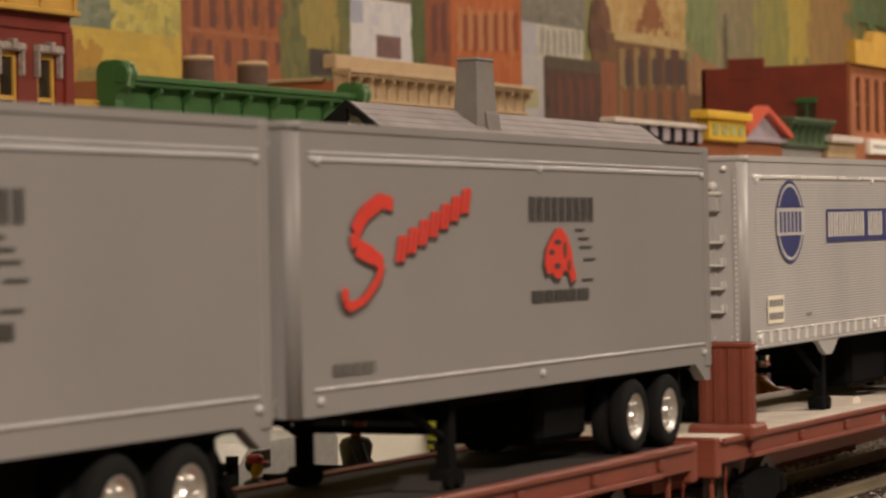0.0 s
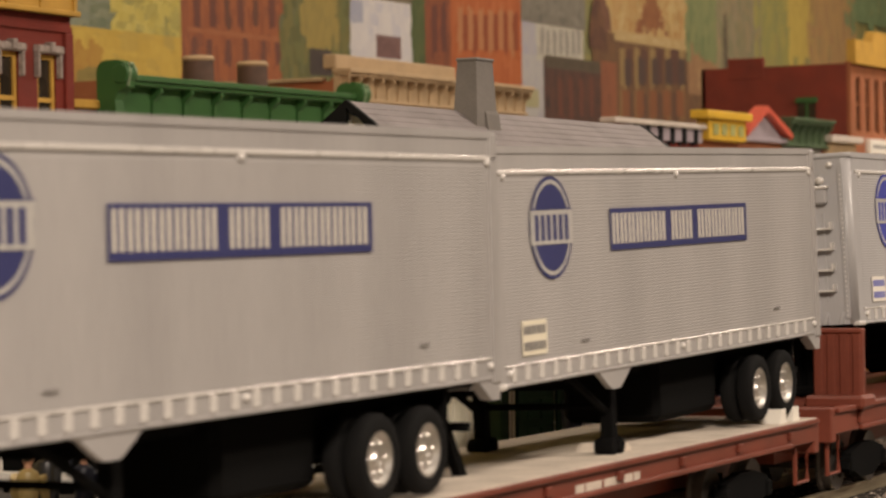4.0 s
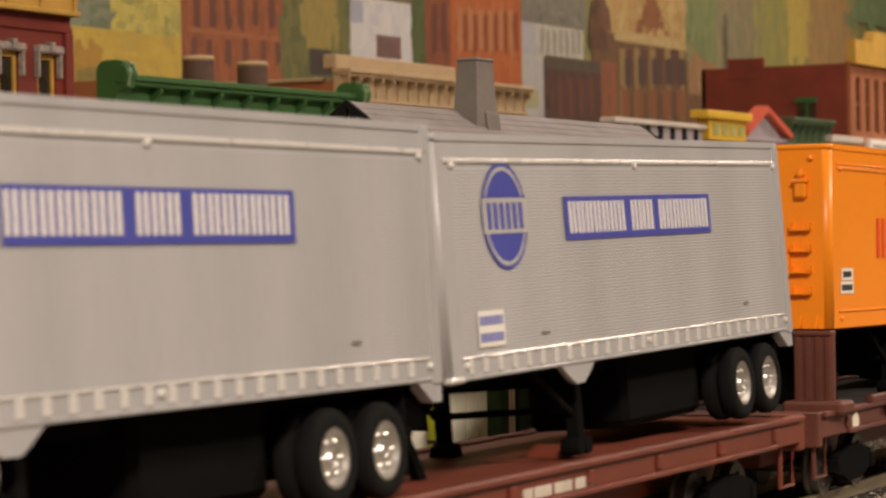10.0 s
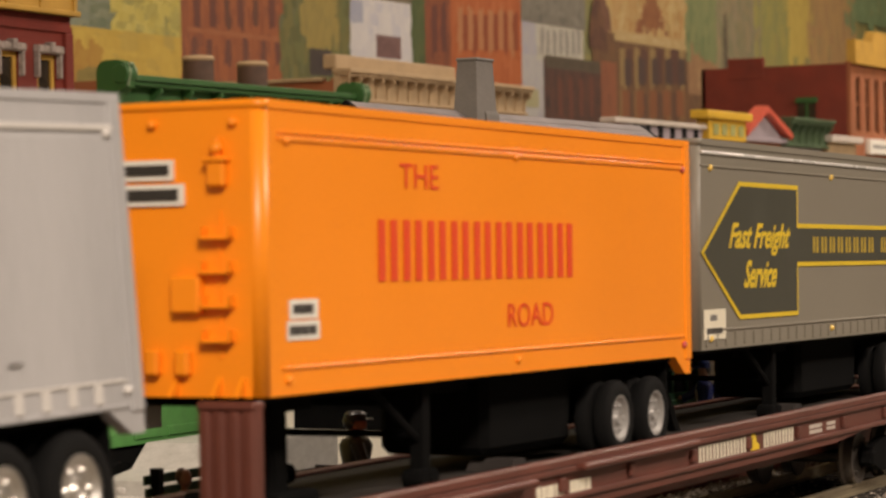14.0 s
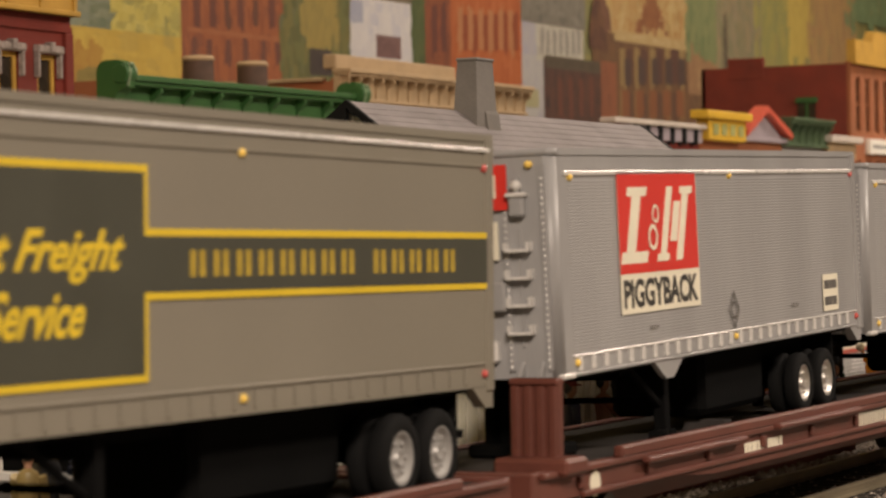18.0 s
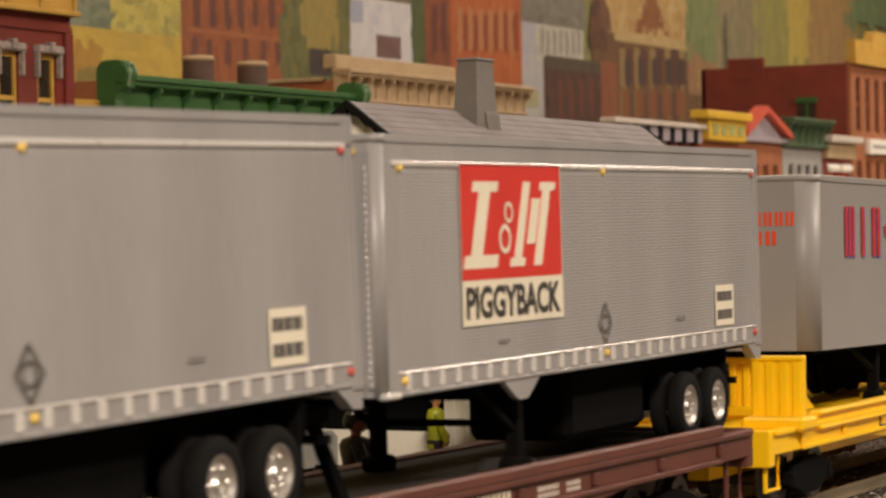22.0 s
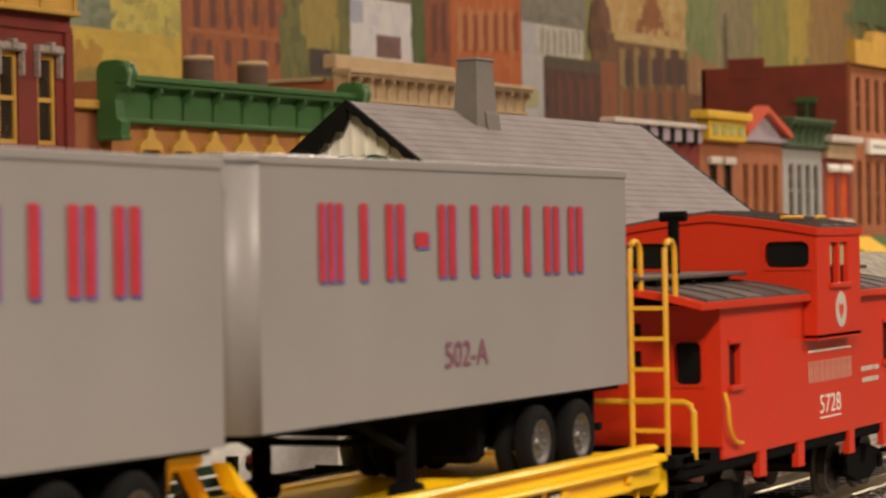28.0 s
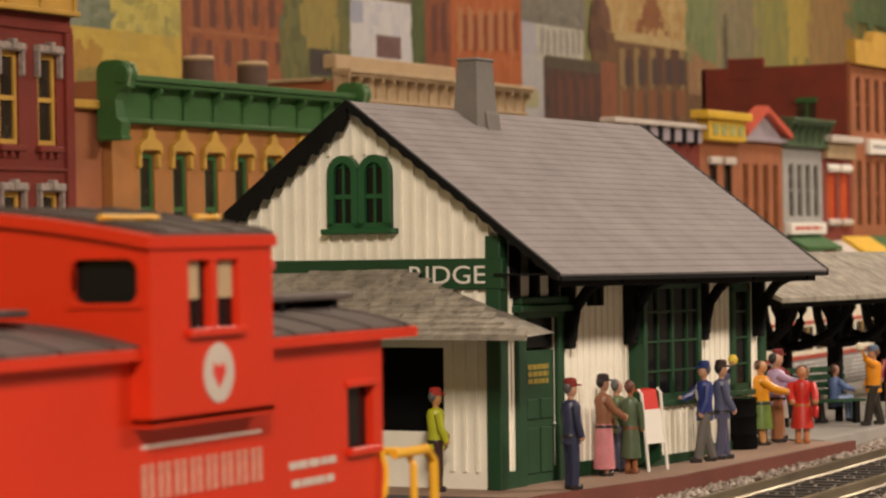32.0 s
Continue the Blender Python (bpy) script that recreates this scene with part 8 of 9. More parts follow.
def flatcar(x0, L, label, mat, deck_mat, style, hitch_x, plate_drop=0.0, drop=0.0):
    c = thing("flatcar", label, "flatcar", group="flatcars of the train")
    top, half = (DECK if style != "yellow" else 0.0276) - drop, 0.0290
    part("deck", Geo().box(0.002, -half + 0.002, top - 0.0022, L - 0.002, half - 0.002, top - 0.0002, 0.0003), deck_mat, c)
    if style == "pale":
        for i in range(40):
            part("plank", Geo().box(0.004 + i * (L - 0.008) / 40, -half - 0.0006, top - 0.0004, 0.004 + (i + 0.94) * (L - 0.008) / 40, half + 0.0006, top + 0.0008, 0.0001), deck_mat, c)
    part("centre_sill", Geo().box(0.004, -0.008, 0.011, L - 0.004, 0.008, top - 0.002), mat, c)
    for s in (-1, 1):
        y = s * half
        a, b = min(y, y - s * 0.0030), max(y, y - s * 0.0030)
        lo = top - 0.0080 + drop * 0.6
        sill = part("side_sill", Geo().box(0.004, a, lo, L - 0.004, b, top + 0.0006, 0.0004), mat, c)
        part("sill_flange", Geo().box(0.004, min(y + s * 0.0016, y), top - 0.0010, L - 0.004, max(y + s * 0.0016, y), top + 0.0006, 0.0003), mat, sill)
        part("sill_flange", Geo().box(0.030, min(y + s * 0.0014, y), lo, L - 0.030, max(y + s * 0.0014, y), lo + 0.0014, 0.0003), mat, sill)
        if style in ("train", "yellow"):
            fish = [(0.090, lo), (0.130, lo - 0.0024), (L - 0.130, lo - 0.0024), (L - 0.090, lo)]
            part("fish_belly", Geo().prism(fish, "y", a, b), mat, sill)
        for i in range(11):
            x = 0.03 + (L - 0.06) * i / 10
            part("stake_pocket", Geo().box(x - 0.0018, min(y, y + s * 0.0012), lo + 0.0022, x + 0.0018, max(y, y + s * 0.0012), top - 0.0020, 0.0003), mat, sill)
    for x, d in ((0.0, 1), (L, -1)):
        part("end_sill", Geo().box(min(x, x + d * 0.005), -half, top - 0.0105, max(x, x + d * 0.005), half, top + 0.0008, 0.0005), mat, c)
        part("coupler", Geo().box(min(x - d * 0.012, x), -0.003, 0.009, max(x - d * 0.012, x), 0.003, 0.0145, 0.001), BLACK, c)
        for s in (-1, 1):
            yy = s * (half - 0.003)
            g = Geo().tube([(x + d * 0.004, yy, top - 0.008), (x + d * 0.004, yy, 0.0080), (x + d * 0.016, yy, 0.0080), (x + d * 0.016, yy, top - 0.008)], 0.0008, 6)
            part("sill_step", g, mat, c)
    for x in (0.055, L - 0.055):
        rail_truck(c, x)
    # hitches that carry the trailers' noses
    hm = mat if style == "yellow" else BLACK
    for k, x in enumerate((0.002, L / 2 + 0.006)):
        h0, h1 = x, x + 0.007
        tall = top + drop + (0.0225 if style != "yellow" else 0.0185)
        if k == 0:
            h0, h1 = hitch_x, hitch_x + 0.007
            hitch = part("hitch", Geo().box(h0, -0.0086, top, h1, 0.0086, tall, 0.0006), hm, c, "ribbed upright trailer hitch")
            for i in range(4):
                a = -0.0084 + i * 0.0046
                part("hitch_rib", Geo().box(h0 - 0.0018, a, top + 0.001, h0 + 0.001, a + 0.0026, tall - 0.0012, 0.0006), hm, hitch)
            part("hitch_cap", Geo().box(h0 - 0.002, -0.0092, tall - 0.0022, h1 + 0.010, 0.0092, tall, 0.0005), hm, hitch)
            part("hitch_foot", Geo().box(h0 - 0.004, -0.0120, top, h1 + 0.008, 0.0120, top + 0.0036, 0.0008), hm, hitch)
            for s in (-1, 1) if style == "yellow" else ():
                part("hitch_strut", Geo().prism([(h1 - 0.001, tall - 0.002), (h1 - 0.001, tall - 0.009), (h1 + 0.024, top + 0.0008), (h1 + 0.031, top + 0.0008)], "y", s * 0.0068 - 0.0016, s * 0.0068 + 0.0016), hm, hitch)
        else:
            black = hm
            hitch = part("hitch", Geo().box(h0 + 0.006, -0.0110, tall - 0.0056, h0 + 0.026, 0.0110, tall - 0.0016, 0.001), black, c, "folding trailer hitch")
            for s in (-1, 1):
                for u0, u1 in ((0.004, 0.013), (0.033, 0.020)):
                    part("hitch_leg", Geo().prism([(h0 + u0, top), (h0 + u0 + 0.004, top), (h0 + u1 + 0.003, tall - 0.005), (h0 + u1, tall - 0.005)], "y", s * 0.0085 - 0.0012, s * 0.0085 + 0.0012), black, hitch)
            if style == "yellow":
                for s in (-1, 1):
                    part("hitch_strut", Geo().prism([(h0 + 0.020, tall - 0.004), (h0 + 0.024, tall - 0.010), (h0 + 0.050, top), (h0 + 0.042, top)], "y", s * 0.0180 - 0.0020, s * 0.0180 + 0.0020), hm, hitch)
    plate_top = top + drop + (0.0255 if style != "yellow" else 0.0207) - plate_drop
    px = {"plain": 0.0285, "train": 0.0190}.get(style, 0.0270)
    near, far, gap = (-0.0282, -0.0152, 0.0034) if style == "train" else (-0.0310, -0.0142, 0.0044)
    plate = part("bridge_plate", Geo().box(px, near, top - 0.002, px + 0.0035, far, plate_top, 0.0005), mat, c, "ribbed bridge plate folded upright")
    for i in range(4):
        a = near + 0.0004 + i * gap
        part("plate_rib", Geo().box(px - 0.0006, a, top - 0.001, px + 0.0006, a + gap * 0.73, plate_top - 0.0016, 0.0006), mat, plate)
    part("plate_lip", Geo().box(px - 0.0010, near - 0.0001, plate_top - 0.0018, px + 0.0038, far + 0.0002, plate_top, 0.0005), mat, plate)
    part("plate_hinge", Geo().box(px - 0.0060, -0.0330, top - 0.001, px + 0.0080, -0.0125, top + 0.0034, 0.0010), mat, plate)
    for x in (0.16, 0.38):
        part("chock", Geo().prism([(x, top), (x + 0.012, top), (x + 0.009, top + 0.0030), (x + 0.003, top + 0.0030)], "y", -0.020, -0.008), deck_mat, c)
    if style == "pale":
        for x in (0.4960, 0.5085):
            part("wheel_chock", Geo().prism([(x, top + 0.0008), (x + 0.0060, top + 0.0008), (x + 0.0056, top + 0.0052), (x + 0.0012, top + 0.0052)], "y", -0.0275, -0.0205), WHITE, c, "white wheel chock")
        part("stanchion_base", Geo().lathe([(0.0, 0.0), (0.0062, 0.0), (0.0062, 0.0064), (0.0056, 0.0070), (0.0, 0.0070)], (0.5230, -0.0150, top + 0.0008), "z", 28), mat, c, "round red-brown stanchion base", smooth=True)
    if style == "train":
        yf = -half - 0.0001
        glyph_bars(c, (7,), 0.2690, yf, top - 0.0074, 0.041, 0.0056, CREAM)
        part("emblem", Geo().ball((0.3160, yf, top - 0.0044), 0.0032, 0.0003, 0.0032, 8, 6).ball((0.3195, yf, top - 0.0060), 0.0022, 0.0003, 0.0018, 8, 6), YELLOW_DECAL, c, "small yellow emblem")
        glyph_bars(c, (5,), 0.3250, yf, top - 0.0072, 0.029, 0.0054, CREAM)
        bars(c, 0.3700, -half, top - 0.0058, 0.013, 0.0034, PALE_STONE, 2)
        bars(c, 0.3880, -half, top - 0.0056, 0.009, 0.0030, PALE_STONE, 2)
        for u, w in ((0.1555, 0.0170), (0.1765, 0.0140)):
            bars(c, u, -half, top - 0.0082, w, 0.0058, CREAM)
        part("round_mark", disc(0.0034, -half - 0.0002, -half, 0.040, top - 0.0048, 20), CREAM, c)
        part("upper_rail", Geo().box(0.055, -half - 0.0018, top + 0.0004, L - 0.03, -half + 0.001, top + drop + 0.0026, 0.0006), mat, c)
        rib = part("side_rib", Geo().box(0.1780, -half - 0.0040, top - 0.0008, 0.2620, -half - 0.0010, top + 0.0010, 0.0006), mat, c, "raised pipe-like rib along the sill")
        part("rib_end", Geo().ball((0.2622, -half - 0.0026, top + 0.0001), 0.0010, 0.0013, 0.0010), mat, rib, smooth=True)
        part("side_rib", Geo().box(0.0700, -half - 0.0036, top - 0.0022, 0.1500, -half - 0.0010, top - 0.0004, 0.0006), mat, c)
    elif style == "yellow":
        channel = part("upper_rail", Geo().box(0.045, -half - 0.0006, top - 0.0006, L - 0.012, -half + 0.0022, top + 0.0036, 0.0004), mat, c)
        part("rail_flange", Geo().box(0.045, -half - 0.0024, top + 0.0024, L - 0.012, -half + 0.0024, top + 0.0042, 0.0008), mat, channel)
        part("rail_flange", Geo().box(0.045, -half - 0.0026, top - 0.0020, L - 0.012, -half + 0.0004, top - 0.0006, 0.0006), mat, channel)
        for a, w in ((0.115, 0.016), (0.135, 0.012), (0.395, 0.016), (0.415, 0.012)):
            pl = part("placard", Geo().box(a, -half - 0.0003, top - 0.0066, a + w, -half, top - 0.0020), DARK_DECAL, c)
            bars(pl, a + 0.001, -half - 0.0003, top - 0.0056, w - 0.002, 0.0026, CREAM)
        bars(c, 0.24, -half, top - 0.0058, 0.010, 0.0036, DARK_DECAL)
        for x in (0.285, 0.31):
            part("air_tank", Geo().tube([(x, -0.022, 0.0125), (x + 0.018, -0.022, 0.0125)], 0.0046, 12), mat, c, smooth=True)
    else:
        bars(c, 0.165, -half, top - 0.0068, 0.045, 0.0040, FADED if style == "pale" else DECK_PALE)
        bars(c, 0.330, -half, top - 0.0068, 0.045, 0.0040, DECK_PALE)
    return rolling(c, x0, 0.0)


# flatcars and their loads, from the head of the train
flatcar(0.197, 0.530, "red-brown flatcar with a dark deck, carrying grey trailers", CAR_RED, DECK_DARK, "plain", 0.078, drop=0.0015)
flatcar(0.742, 0.530, "red oxide flatcar with a pale bare deck, carrying silver trailers", CAR_RED, DECK_PALE, "pale", 0.068, drop=0.0019)
flatcar(1.285, 0.548, "red-brown flatcar carrying two silver trailers", CAR_RED, CAR_RED, "plain", 0.076)
flatcar(1.8465, 0.528, "dark brown flatcar with side rails, carrying orange and grey trailers", CAR_BROWN, DECK_DARK, "train", 0.061, drop=0.0005)
flatcar(2.387, 0.530, "dark brown flatcar with side rails, carrying two silver trailers", CAR_BROWN, DECK_DARK, "train", 0.055, 0.0034, 0.0010)
flatcar(2.932, 0.498, "bright yellow flatcar with deep side rails, carrying smooth grey trailers", CAR_YELLOW, CAR_YELLOW, "yellow", 0.070, drop=0.0016)
grey_trailer(0.2395)
grey_trailer(0.4995)
OLD = "silver corrugated trailer with a dark blue emblem and name board"
NEW = "silver corrugated trailer with a bright blue emblem and name board"
blue_trailer(0.7878, -0.0009, (-0.1, -0.38, -1.0), NAVY, OLD, FADED, -0.0100, 0.0011, mark=0.0018)
blue_trailer(1.0339, -0.0014, (-1.2, -1.08, -1.0), NAVY, OLD, FADED, -0.0045, 0.0011)
blue_trailer(1.3291, 0.0007, (-2.8, 0.20, -0.8), BLUE, NEW, BLUE_MARK, low=0.0007, mark=0.0020)
blue_trailer(1.5801, 0.0001, (-4.0, -0.80, -0.5), BLUE, NEW, BLUE_MARK, 0.0055, low=0.0009)
orange_trailer(1.8745)
arrow_trailer(2.1220)
red_trailer(2.4134, -0.0005, (-1.5, -0.99, 0))
red_trailer(2.6800, -0.0004, (-0.5, -0.45, 0.3))
round_trailer(2.9904, "smooth grey trailer with round nose corners and red name bars", 0.6)
round_trailer(3.2050, "smooth grey trailer with round nose corners and red name bars", 0.15)


def rounded_ring(a, b, c, d, r, x0, x1):
    """A frame across x round an opening from (a, b) to (c, d), with rounded inner corners."""
    inner, outer = [], []
    for cx, cz, sx, sz, t0 in ((c - r, d - r, 1, 1, 0), (a + r, d - r, -1, 1, 90), (a + r, b + r, -1, -1, 180), (c - r, b + r, 1, -1, 270)):
        for k in range(5):
            t = radians(t0 + 90 * k / 4)
            inner.append((cx + r * math.cos(t), cz + r * math.sin(t)))
            outer.append((cx + sx * (r + 0.0009), cz + sz * (r + 0.0009)))
    g, n = Geo(), len(inner)
    for k in range(n):
        j = (k + 1) % n
        g.mesh([(x0, *outer[k]), (x0, *outer[j]), (x0, *inner[j]), (x0, *inner[k]), (x1, *inner[j]), (x1, *inner[k]), (x1, *outer[j]), (x1, *outer[k])],
               [(0, 1, 2, 3), (3, 2, 4, 5), (0, 7, 6, 1)])
    return g


def caboose(x0):
    """A wide-vision caboose; its front platform begins at x = 0."""
    c = thing("caboose", "bright red wide-vision caboose with yellow ladder and handrails", "caboose")
    h, zb, ze = 0.0308, 0.0262, 0.0662
    bx0, bx1 = 0.0298, 0.2060
    for s in (-1, 1):
        op = [(0.0367, 0.0430, 0.0463, 0.0551), (0.1898, 0.0430, 0.2015, 0.0560)]
        wall = part("side_wall", Geo().wall((bx0, bx1), (zb, ze), op, lambda u, v, w: (u, s * (h - w), v), 0.0022), CABOOSE_RED, c)
        for a, b, u, v in op:
            win = part("window", Geo().box(a, min(s * (h - 0.0018), s * (h - 0.0022)), b, u, max(s * (h - 0.0018), s * (h - 0.0022)), v), GLASS_DARK, wall)
            part("window_sill", Geo().box(a - 0.0008, min(s * h, s * (h + 0.0014)), b - 0.0014, u + 0.0010, max(s * h, s * (h + 0.0014)), b + 0.0002, 0.0002), CABOOSE_RED, win)
            part("window_frame", Geo().box(a - 0.0008, min(s * h, s * (h + 0.0008)), v - 0.0002, u + 0.0010, max(s * h, s * (h + 0.0008)), v + 0.0012, 0.0002), CABOOSE_RED, win)
    for x, d in ((bx0, 1), (bx1, -1)):
        at = (lambda u, v, w: (x + d * w, u, v))
        wall = part("end_wall", Geo().wall((-h + 0.0022, h - 0.0022), (zb, ze), [(-0.0250, 0.0438, -0.0170, 0.0558), (-0.0068, 0.0482, -0.0026, 0.0533), (-0.0068, 0.0574, -0.0026, 0.0612), (0.0170, 0.0438, 0.0250, 0.0558)], at, 0.0022), CABOOSE_RED, c)
        part("window_glass", Geo().box(min(x + d * 0.0018, x + d * 0.0022), -h + 0.003, zb + 0.002, max(x + d * 0.0018, x + d * 0.0022), h - 0.003, ze - 0.002), GLASS_DARK, wall)
    part("floor_frame", Geo().box(0.0, -h + 0.001, 0.0190, 0.2350, h - 0.001, zb, 0.0008), BLACK, c)
    for s in (-1, 1):
        part("side_skirt", Geo().box(bx0 + 0.001, min(s * h, s * (h - 0.002)), 0.0225, bx1 - 0.001, max(s * h, s * (h - 0.002)), zb + 0.0003, 0.0003), CABOOSE_RED, c)
        for x in (0.062, 0.098, 0.150, 0.188):
            part("skirt_bracket", Geo().box(x, min(s * h, s * (h - 0.002)), 0.0150, x + 0.006, max(s * h, s * (h - 0.002)), 0.0230), CABOOSE_RED, c)
    # main roof, gently arched, with ribs
    def arch(y):
        return ze + 0.0045 * (1 - (y / (h + 0.002)) ** 2)
    ys = [-(h + 0.0025) + (2 * h + 0.005) * i / 12 for i in range(13)]
    roof = part("roof", Geo().prism([(y, arch(y) + 0.0014) for y in ys] + [(y, arch(y) - 0.0006) for y in reversed(ys)], "x", 0.0080, 0.2185), CABOOSE_RED, c, smooth=True)
    ys2 = [y * 0.985 for y in ys]
    part("roof_sheet", Geo().prism([(y, arch(y) + 0.0019) for y in ys2] + [(y, arch(y) + 0.0012) for y in reversed(ys2)], "x", 0.0125, 0.2160), ROOFWALK, roof, "dark weathered roof sheets")
    for i in range(13):
        x = 0.0135 + i * 0.0167
        part("roof_rib", Geo().prism([(y, arch(y) + 0.0023) for y in ys2] + [(y, arch(y) + 0.0014) for y in reversed(ys2)], "x", x - 0.0005, x + 0.0005), ROOFWALK, roof)
    walk_g = part("roof_walk", Geo().box(0.006, -0.0160, ze + 0.0074, 0.096, 0.0120, ze + 0.0088, 0.0003), ROOFWALK, c, "dark running board on the roof")
    part("roof_walk", Geo().box(0.158, -0.0160, ze + 0.0074, 0.222, 0.0120, ze + 0.0088, 0.0003), ROOFWALK, c)
    for x in (0.02, 0.05, 0.08, 0.165, 0.19, 0.214):
        part("walk_support", Geo().box(x, -0.0155, ze + 0.0030, x + 0.0015, 0.0115, ze + 0.0075), BLACK, walk_g)
    # cupola, wider than the body
    k0, k1, ch, cz0, cz1 = 0.1060, 0.1512, 0.0350, 0.0538, 0.0868
    def crown(y):
        return cz1 + 0.0048 * (0.65 * (1 - abs(y) / ch) + 0.35 * (1 - (y / ch) ** 2))
    for s in (-1, 1):
        op = [(0.1196, 0.0705, 0.1278, 0.0832), (0.1300, 0.0705, 0.1382, 0.0832)]
        w = part("cupola_side", Geo().wall((k0, k1), (cz0, cz1), op, lambda u, v, q: (u, s * (ch - q), v), 0.0020), CABOOSE_RED, c)
        part("window", Geo().box(0.1186, min(s * (ch - 0.0019), s * (ch - 0.0016)), 0.070, 0.1392, max(s * (ch - 0.0019), s * (ch - 0.0016)), 0.084), GLASS_DARK, w)
        part("window_sill", Geo().box(0.1184, min(s * ch, s * (ch + 0.0012)), 0.0690, 0.1394, max(s * ch, s * (ch + 0.0012)), 0.0706, 0.0002), CABOOSE_RED, w)
        for bx in (0.1200, 0.1324):
            part("blind", Geo().box(bx, min(s * (ch - 0.0014), s * (ch - 0.0011)), 0.0760, bx + 0.0050, max(s * (ch - 0.0014), s * (ch - 0.0011)), 0.0830), TAN, w)
        part("cupola_bottom", Geo().box(k0, min(s * ch, s * (h - 0.001)), cz0 - 0.0006, k1, max(s * ch, s * (h - 0.001)), cz0 + 0.001), CABOOSE_RED, c)
    for x, d in ((k0, 1), (k1, -1)):
        w = part("cupola_end", Geo().wall((-ch + 0.002, ch - 0.002), (cz0, cz1), [(-0.0327, 0.0757, -0.0186, 0.0837), (0.0127, 0.0757, 0.0280, 0.0837)], lambda u, v, q: (x + d * q, u, v), 0.0020).prism([(ch * (i / 6 - 1), crown(ch * (i / 6 - 1))) for i in range(13)], "x", min(x, x + d * 0.002), max(x, x + d * 0.002)), CABOOSE_RED, c)
        part("window", Geo().box(min(x + d * 0.0014, x + d * 0.0018), -0.0335, 0.0750, max(x + d * 0.0014, x + d * 0.0018), -0.0178, 0.0845), GLASS_DARK, w)
        part("window", Geo().box(min(x + d * 0.0014, x + d * 0.0018), 0.0120, 0.0750, max(x + d * 0.0014, x + d * 0.0018), 0.0288, 0.0845), GLASS_DARK, w)
    for yy0, yy1 in ((-0.0327, -0.0186), (0.0127, 0.0280)):
        part("window_frame", rounded_ring(yy0, 0.0757, yy1, 0.0837, 0.0022, k0 - 0.0005, k0 + 0.0010), CABOOSE_RED, c)
    part("window_frame", rounded_ring(-0.0250, 0.0438, -0.0170, 0.0558, 0.0018, bx0 - 0.0005, bx0 + 0.0010), CABOOSE_RED, c)
    e = 0.0006
    ky = [(ch + e) * (i / 8 - 1) for i in range(17)]
    crown_roof = part("cupola_roof", Geo().prism([(y, crown(y) + 0.0010) for y in ky] + [(y, crown(y) - 0.0012) for y in reversed(ky)], "x", k0 - 0.0012, k1 + 0.0010), CABOOSE_RED, c, smooth=True)
    kz = [y * 0.985 for y in ky]
    part("cupola_sheet", Geo().prism([(y, crown(y) + 0.0017) for y in kz] + [(y, crown(y) + 0.0008) for y in reversed(kz)], "x", k0 + 0.0035, k1 + 0.0006), ROOFWALK, crown_roof, "dark weathered cupola roof", smooth=True)
    for i in range(4):
        x = k0 + 0.006 + i * 0.0122
        part("roof_rib", Geo().prism([(y, crown(y) + 0.0022) for y in kz] + [(y, crown(y) + 0.0012) for y in reversed(kz)], "x", x - 0.0005, x + 0.0005), ROOFWALK, crown_roof)
    part("cupola_grab", Geo().tube([(k0 + 0.002, -0.0235, cz1 + 0.0045), (k0 + 0.022, -0.0235, cz1 + 0.0045)], 0.0006, 6), RAIL_YELLOW, c)
    part("cupola_grab", Geo().tube([(k0 + 0.036, -0.0235, cz1 + 0.0045), (k0 + 0.045, -0.0235, cz1 + 0.0045)], 0.0006, 6), RAIL_YELLOW, c)
    # emblem and writing
    y = -ch - 0.0001
    em = part("emblem", disc(0.0056, y - 0.0001, y, 0.1299, 0.0621, 28), PALE_STONE, c, "round white emblem with a red heart shape")
    part("emblem_centre", Geo().prism([(0.1299, 0.0591), (0.1323, 0.0621), (0.1317, 0.0641), (0.1299, 0.0631), (0.1281, 0.0641), (0.1275, 0.0621)], "y", y - 0.0002, y), RED_DECAL, em)
    y = -h - 0.0001
    glyph_bars(c, (8,), 0.1082, y, 0.0398, 0.0458, 0.0066, FADED_CREAM, fill=0.70)
    part("stripe", Geo().box(0.1090, y - 0.0001, 0.0492, 0.1530, y, 0.0498), WHITE, c)
    write(c, "5728", 0.1199, y, 0.0298, 0.0215, 0.0058, WHITE)
    part("stripe", Geo().box(0.1199, y - 0.0001, 0.0282, 0.1414, y, 0.0287), WHITE, c)
    bars(c, 0.1642, y, 0.0405, 0.0205, 0.0022, PALE_STONE)
    bars(c, 0.1652, y, 0.0368, 0.0185, 0.0022, PALE_STONE)
    # smokestack, ladder, handrails, steps
    part("smokestack", Geo().tube([(0.049, -0.0100, ze + 0.002), (0.049, -0.0100, ze + 0.0245)], 0.0017, 12).tube([(0.049, -0.0140, ze + 0.0255), (0.049, -0.0060, ze + 0.0255)], 0.0016, 10), BLACK, c, "black capped smokestack")
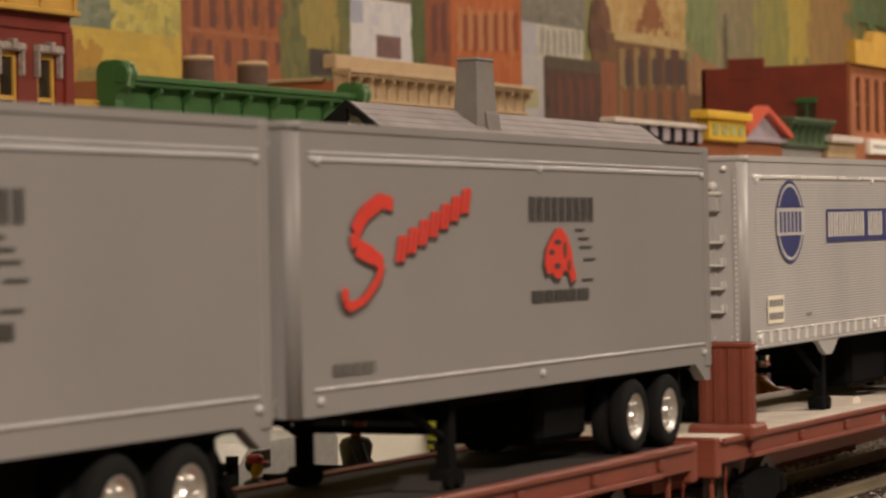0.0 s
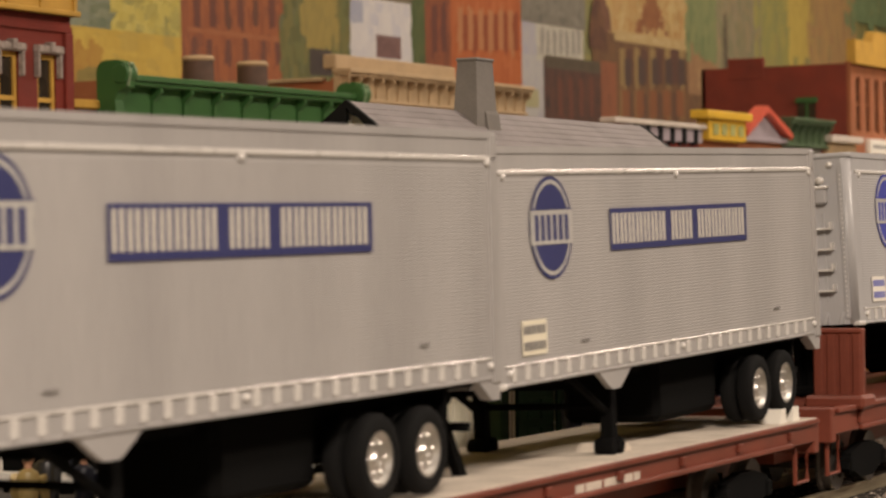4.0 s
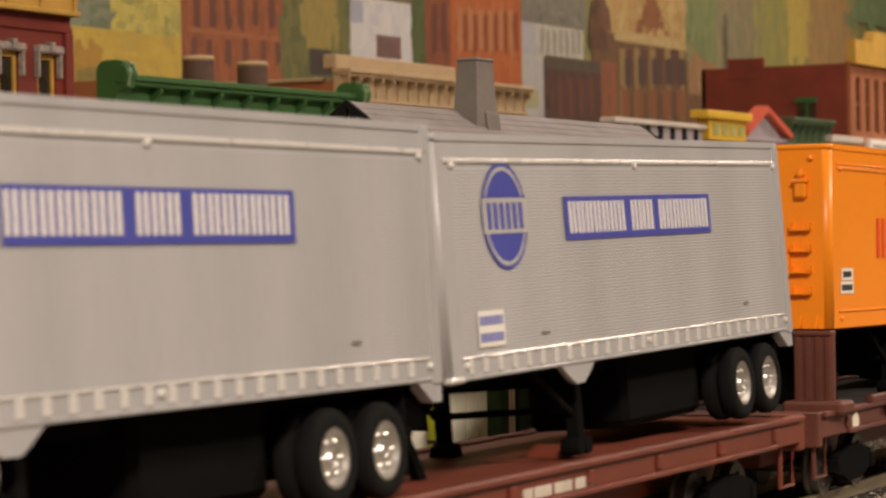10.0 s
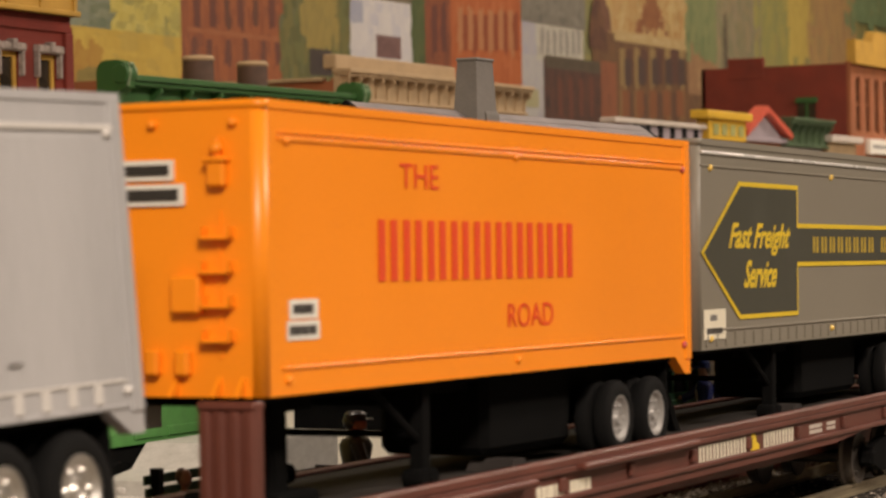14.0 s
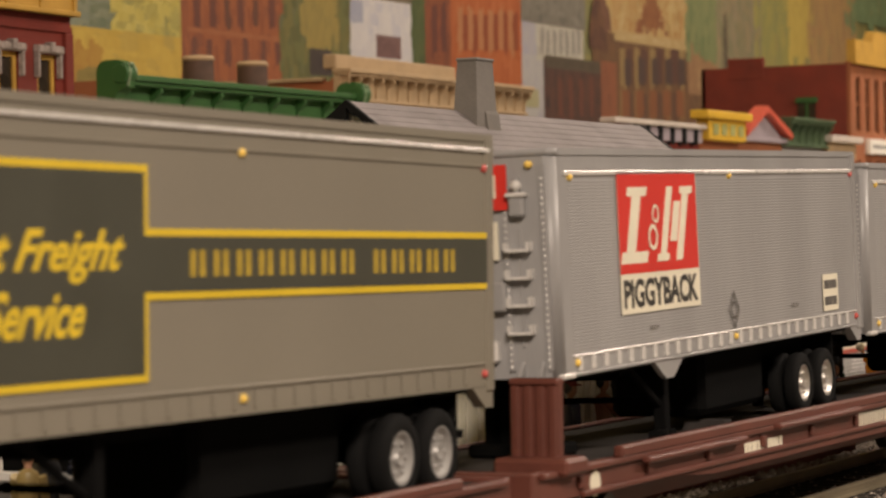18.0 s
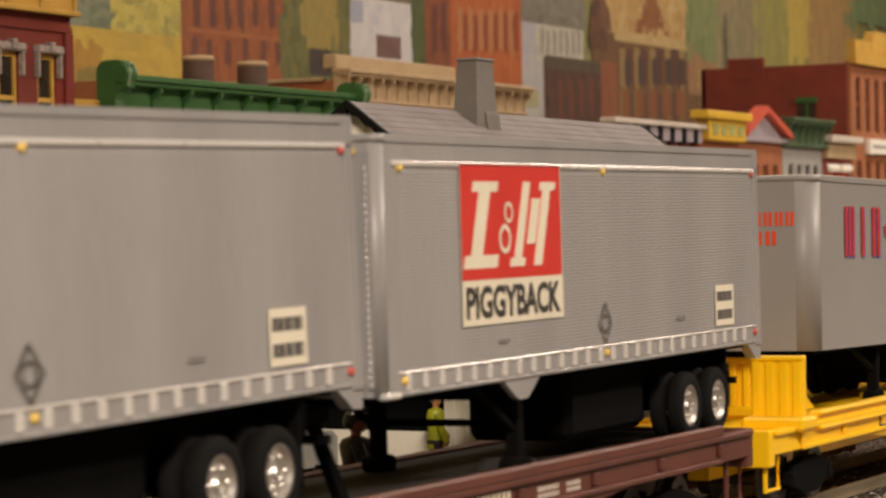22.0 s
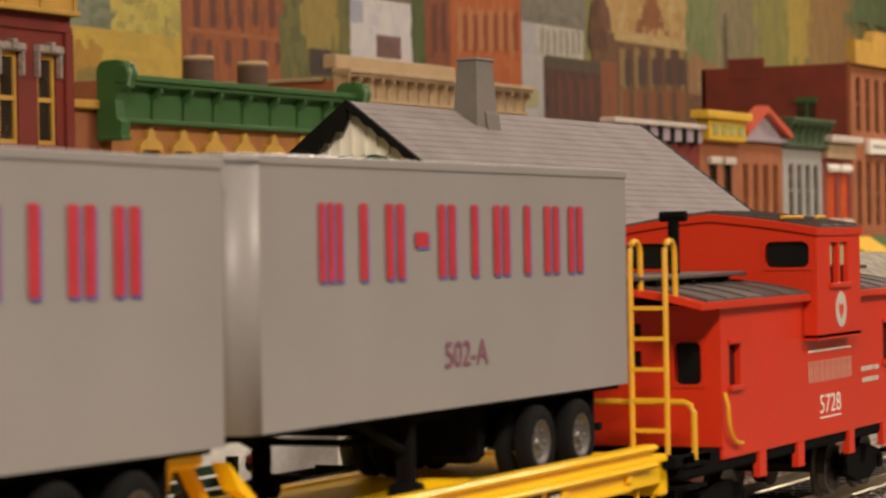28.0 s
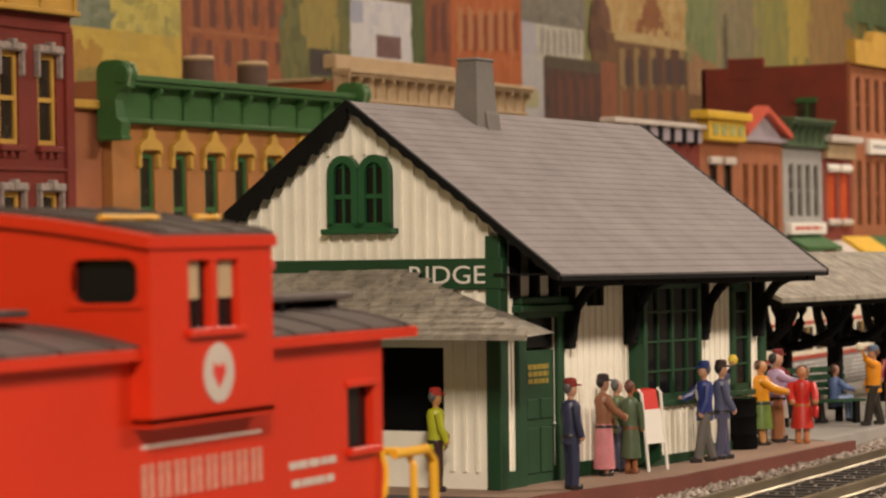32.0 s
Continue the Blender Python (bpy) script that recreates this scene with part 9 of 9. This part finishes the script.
    for x, d in ((0.001, 1), (0.2330, -1)):
        far = 0.0 if d > 0 else 0.0406
        lad = part("ladder", Geo().box(x - 0.0003, far - 0.0256, zb - 0.002, x + 0.0003, far - 0.0252, zb), RAIL_YELLOW, c, "yellow end ladder curving over the roof")
        for yy in (far - 0.0254, far - 0.0152):
            top = [(x + d * 0.0038 * (1 - math.cos(a)), yy, ze + 0.0150 + 0.0036 * math.sin(a)) for a in [math.pi * k / 8 for k in range(9)]]
            part("ladder_rail", Geo().tube([(x, yy, zb - 0.004)] + top + [(x + d * 0.0078, yy, ze + 0.0030)], 0.0008, 8), RAIL_YELLOW, lad, smooth=True)
        for k in range(6):
            z = 0.0238 + k * 0.0084
            part("rung", Geo().box(x - 0.0007, far - 0.0254, z, x + 0.0007, far - 0.0152, z + 0.0011), RAIL_YELLOW, lad)
        part("end_rail", Geo().tube([(x + d * 0.010, 0.028, zb - 0.002), (x + d * 0.010, 0.028, 0.0385), (x + d * 0.010, 0.0265, 0.0400), (x + d * 0.010, -0.0265, 0.0400), (x + d * 0.010, -0.0285, 0.0392), (x + d * 0.010, -0.0295, 0.0372), (x + d * 0.010, -0.0295, zb - 0.002)], 0.0009, 8), RAIL_YELLOW, c)
        part("platform_end", Geo().box(min(x - d * 0.006, x + d * 0.022), -h + 0.001, zb - 0.0035, max(x - d * 0.006, x + d * 0.022), h - 0.001, zb, 0.0005), BLACK, c)
        for s in (-1, 1):
            if d < 0:
                hr = [(x + d * 0.020, s * (h - 0.001), zb + 0.014), (x + d * 0.004, s * (h - 0.001), zb + 0.014), (x + d * 0.0005, s * (h - 0.001), zb + 0.011), (x, s * (h - 0.001), zb - 0.010)]
                part("handrail", Geo().tube(hr, 0.0011, 8), RAIL_YELLOW, c, smooth=True)
            for k in range(3):
                part("step", Geo().box(min(x, x + d * 0.016), min(s * (h - 0.011), s * h), zb - 0.0035 - k * 0.0062, max(x, x + d * 0.016), max(s * (h - 0.011), s * h), zb - 0.0025 - k * 0.0062), BLACK, c)
            xb = bx0 if d > 0 else bx1
            grab = [(xb + d * 0.0015, s * (h + 0.0004), 0.0415)] + [(xb + d * (0.0015 + 0.0120 * (k / 8) ** 2.6), s * (h + 0.0014), 0.0405 - 0.0140 * math.sin(math.pi / 2 * k / 8)) for k in range(1, 9)]
            part("grab_iron", Geo().tube(grab, 0.0006, 6), RAIL_YELLOW, c)
    part("roof_lamp", Geo().ball((0.205, -0.004, ze + 0.0150), 0.0022, 0.0018, 0.0018), RED_LENS, c)
    for x in (0.048, 0.187):
        rail_truck(c, x)
    return rolling(c, x0, 0.0, y=TRACK_Y - 0.003)


caboose(3.4310)


def motions():
    for ob, m in ROLLING:
        walk(ob, [(t, Matrix.Translation((-d, 0, 0)) @ m) for t, d in RUN])
    steps = [i * 0.1 for i in range(321)]
    for ob, x, r in WHEELSETS:
        walk(ob, [(t, pose(x, 0, r, 0, -math.degrees(run_at(t) / r), 0)) for t in steps])


motions()
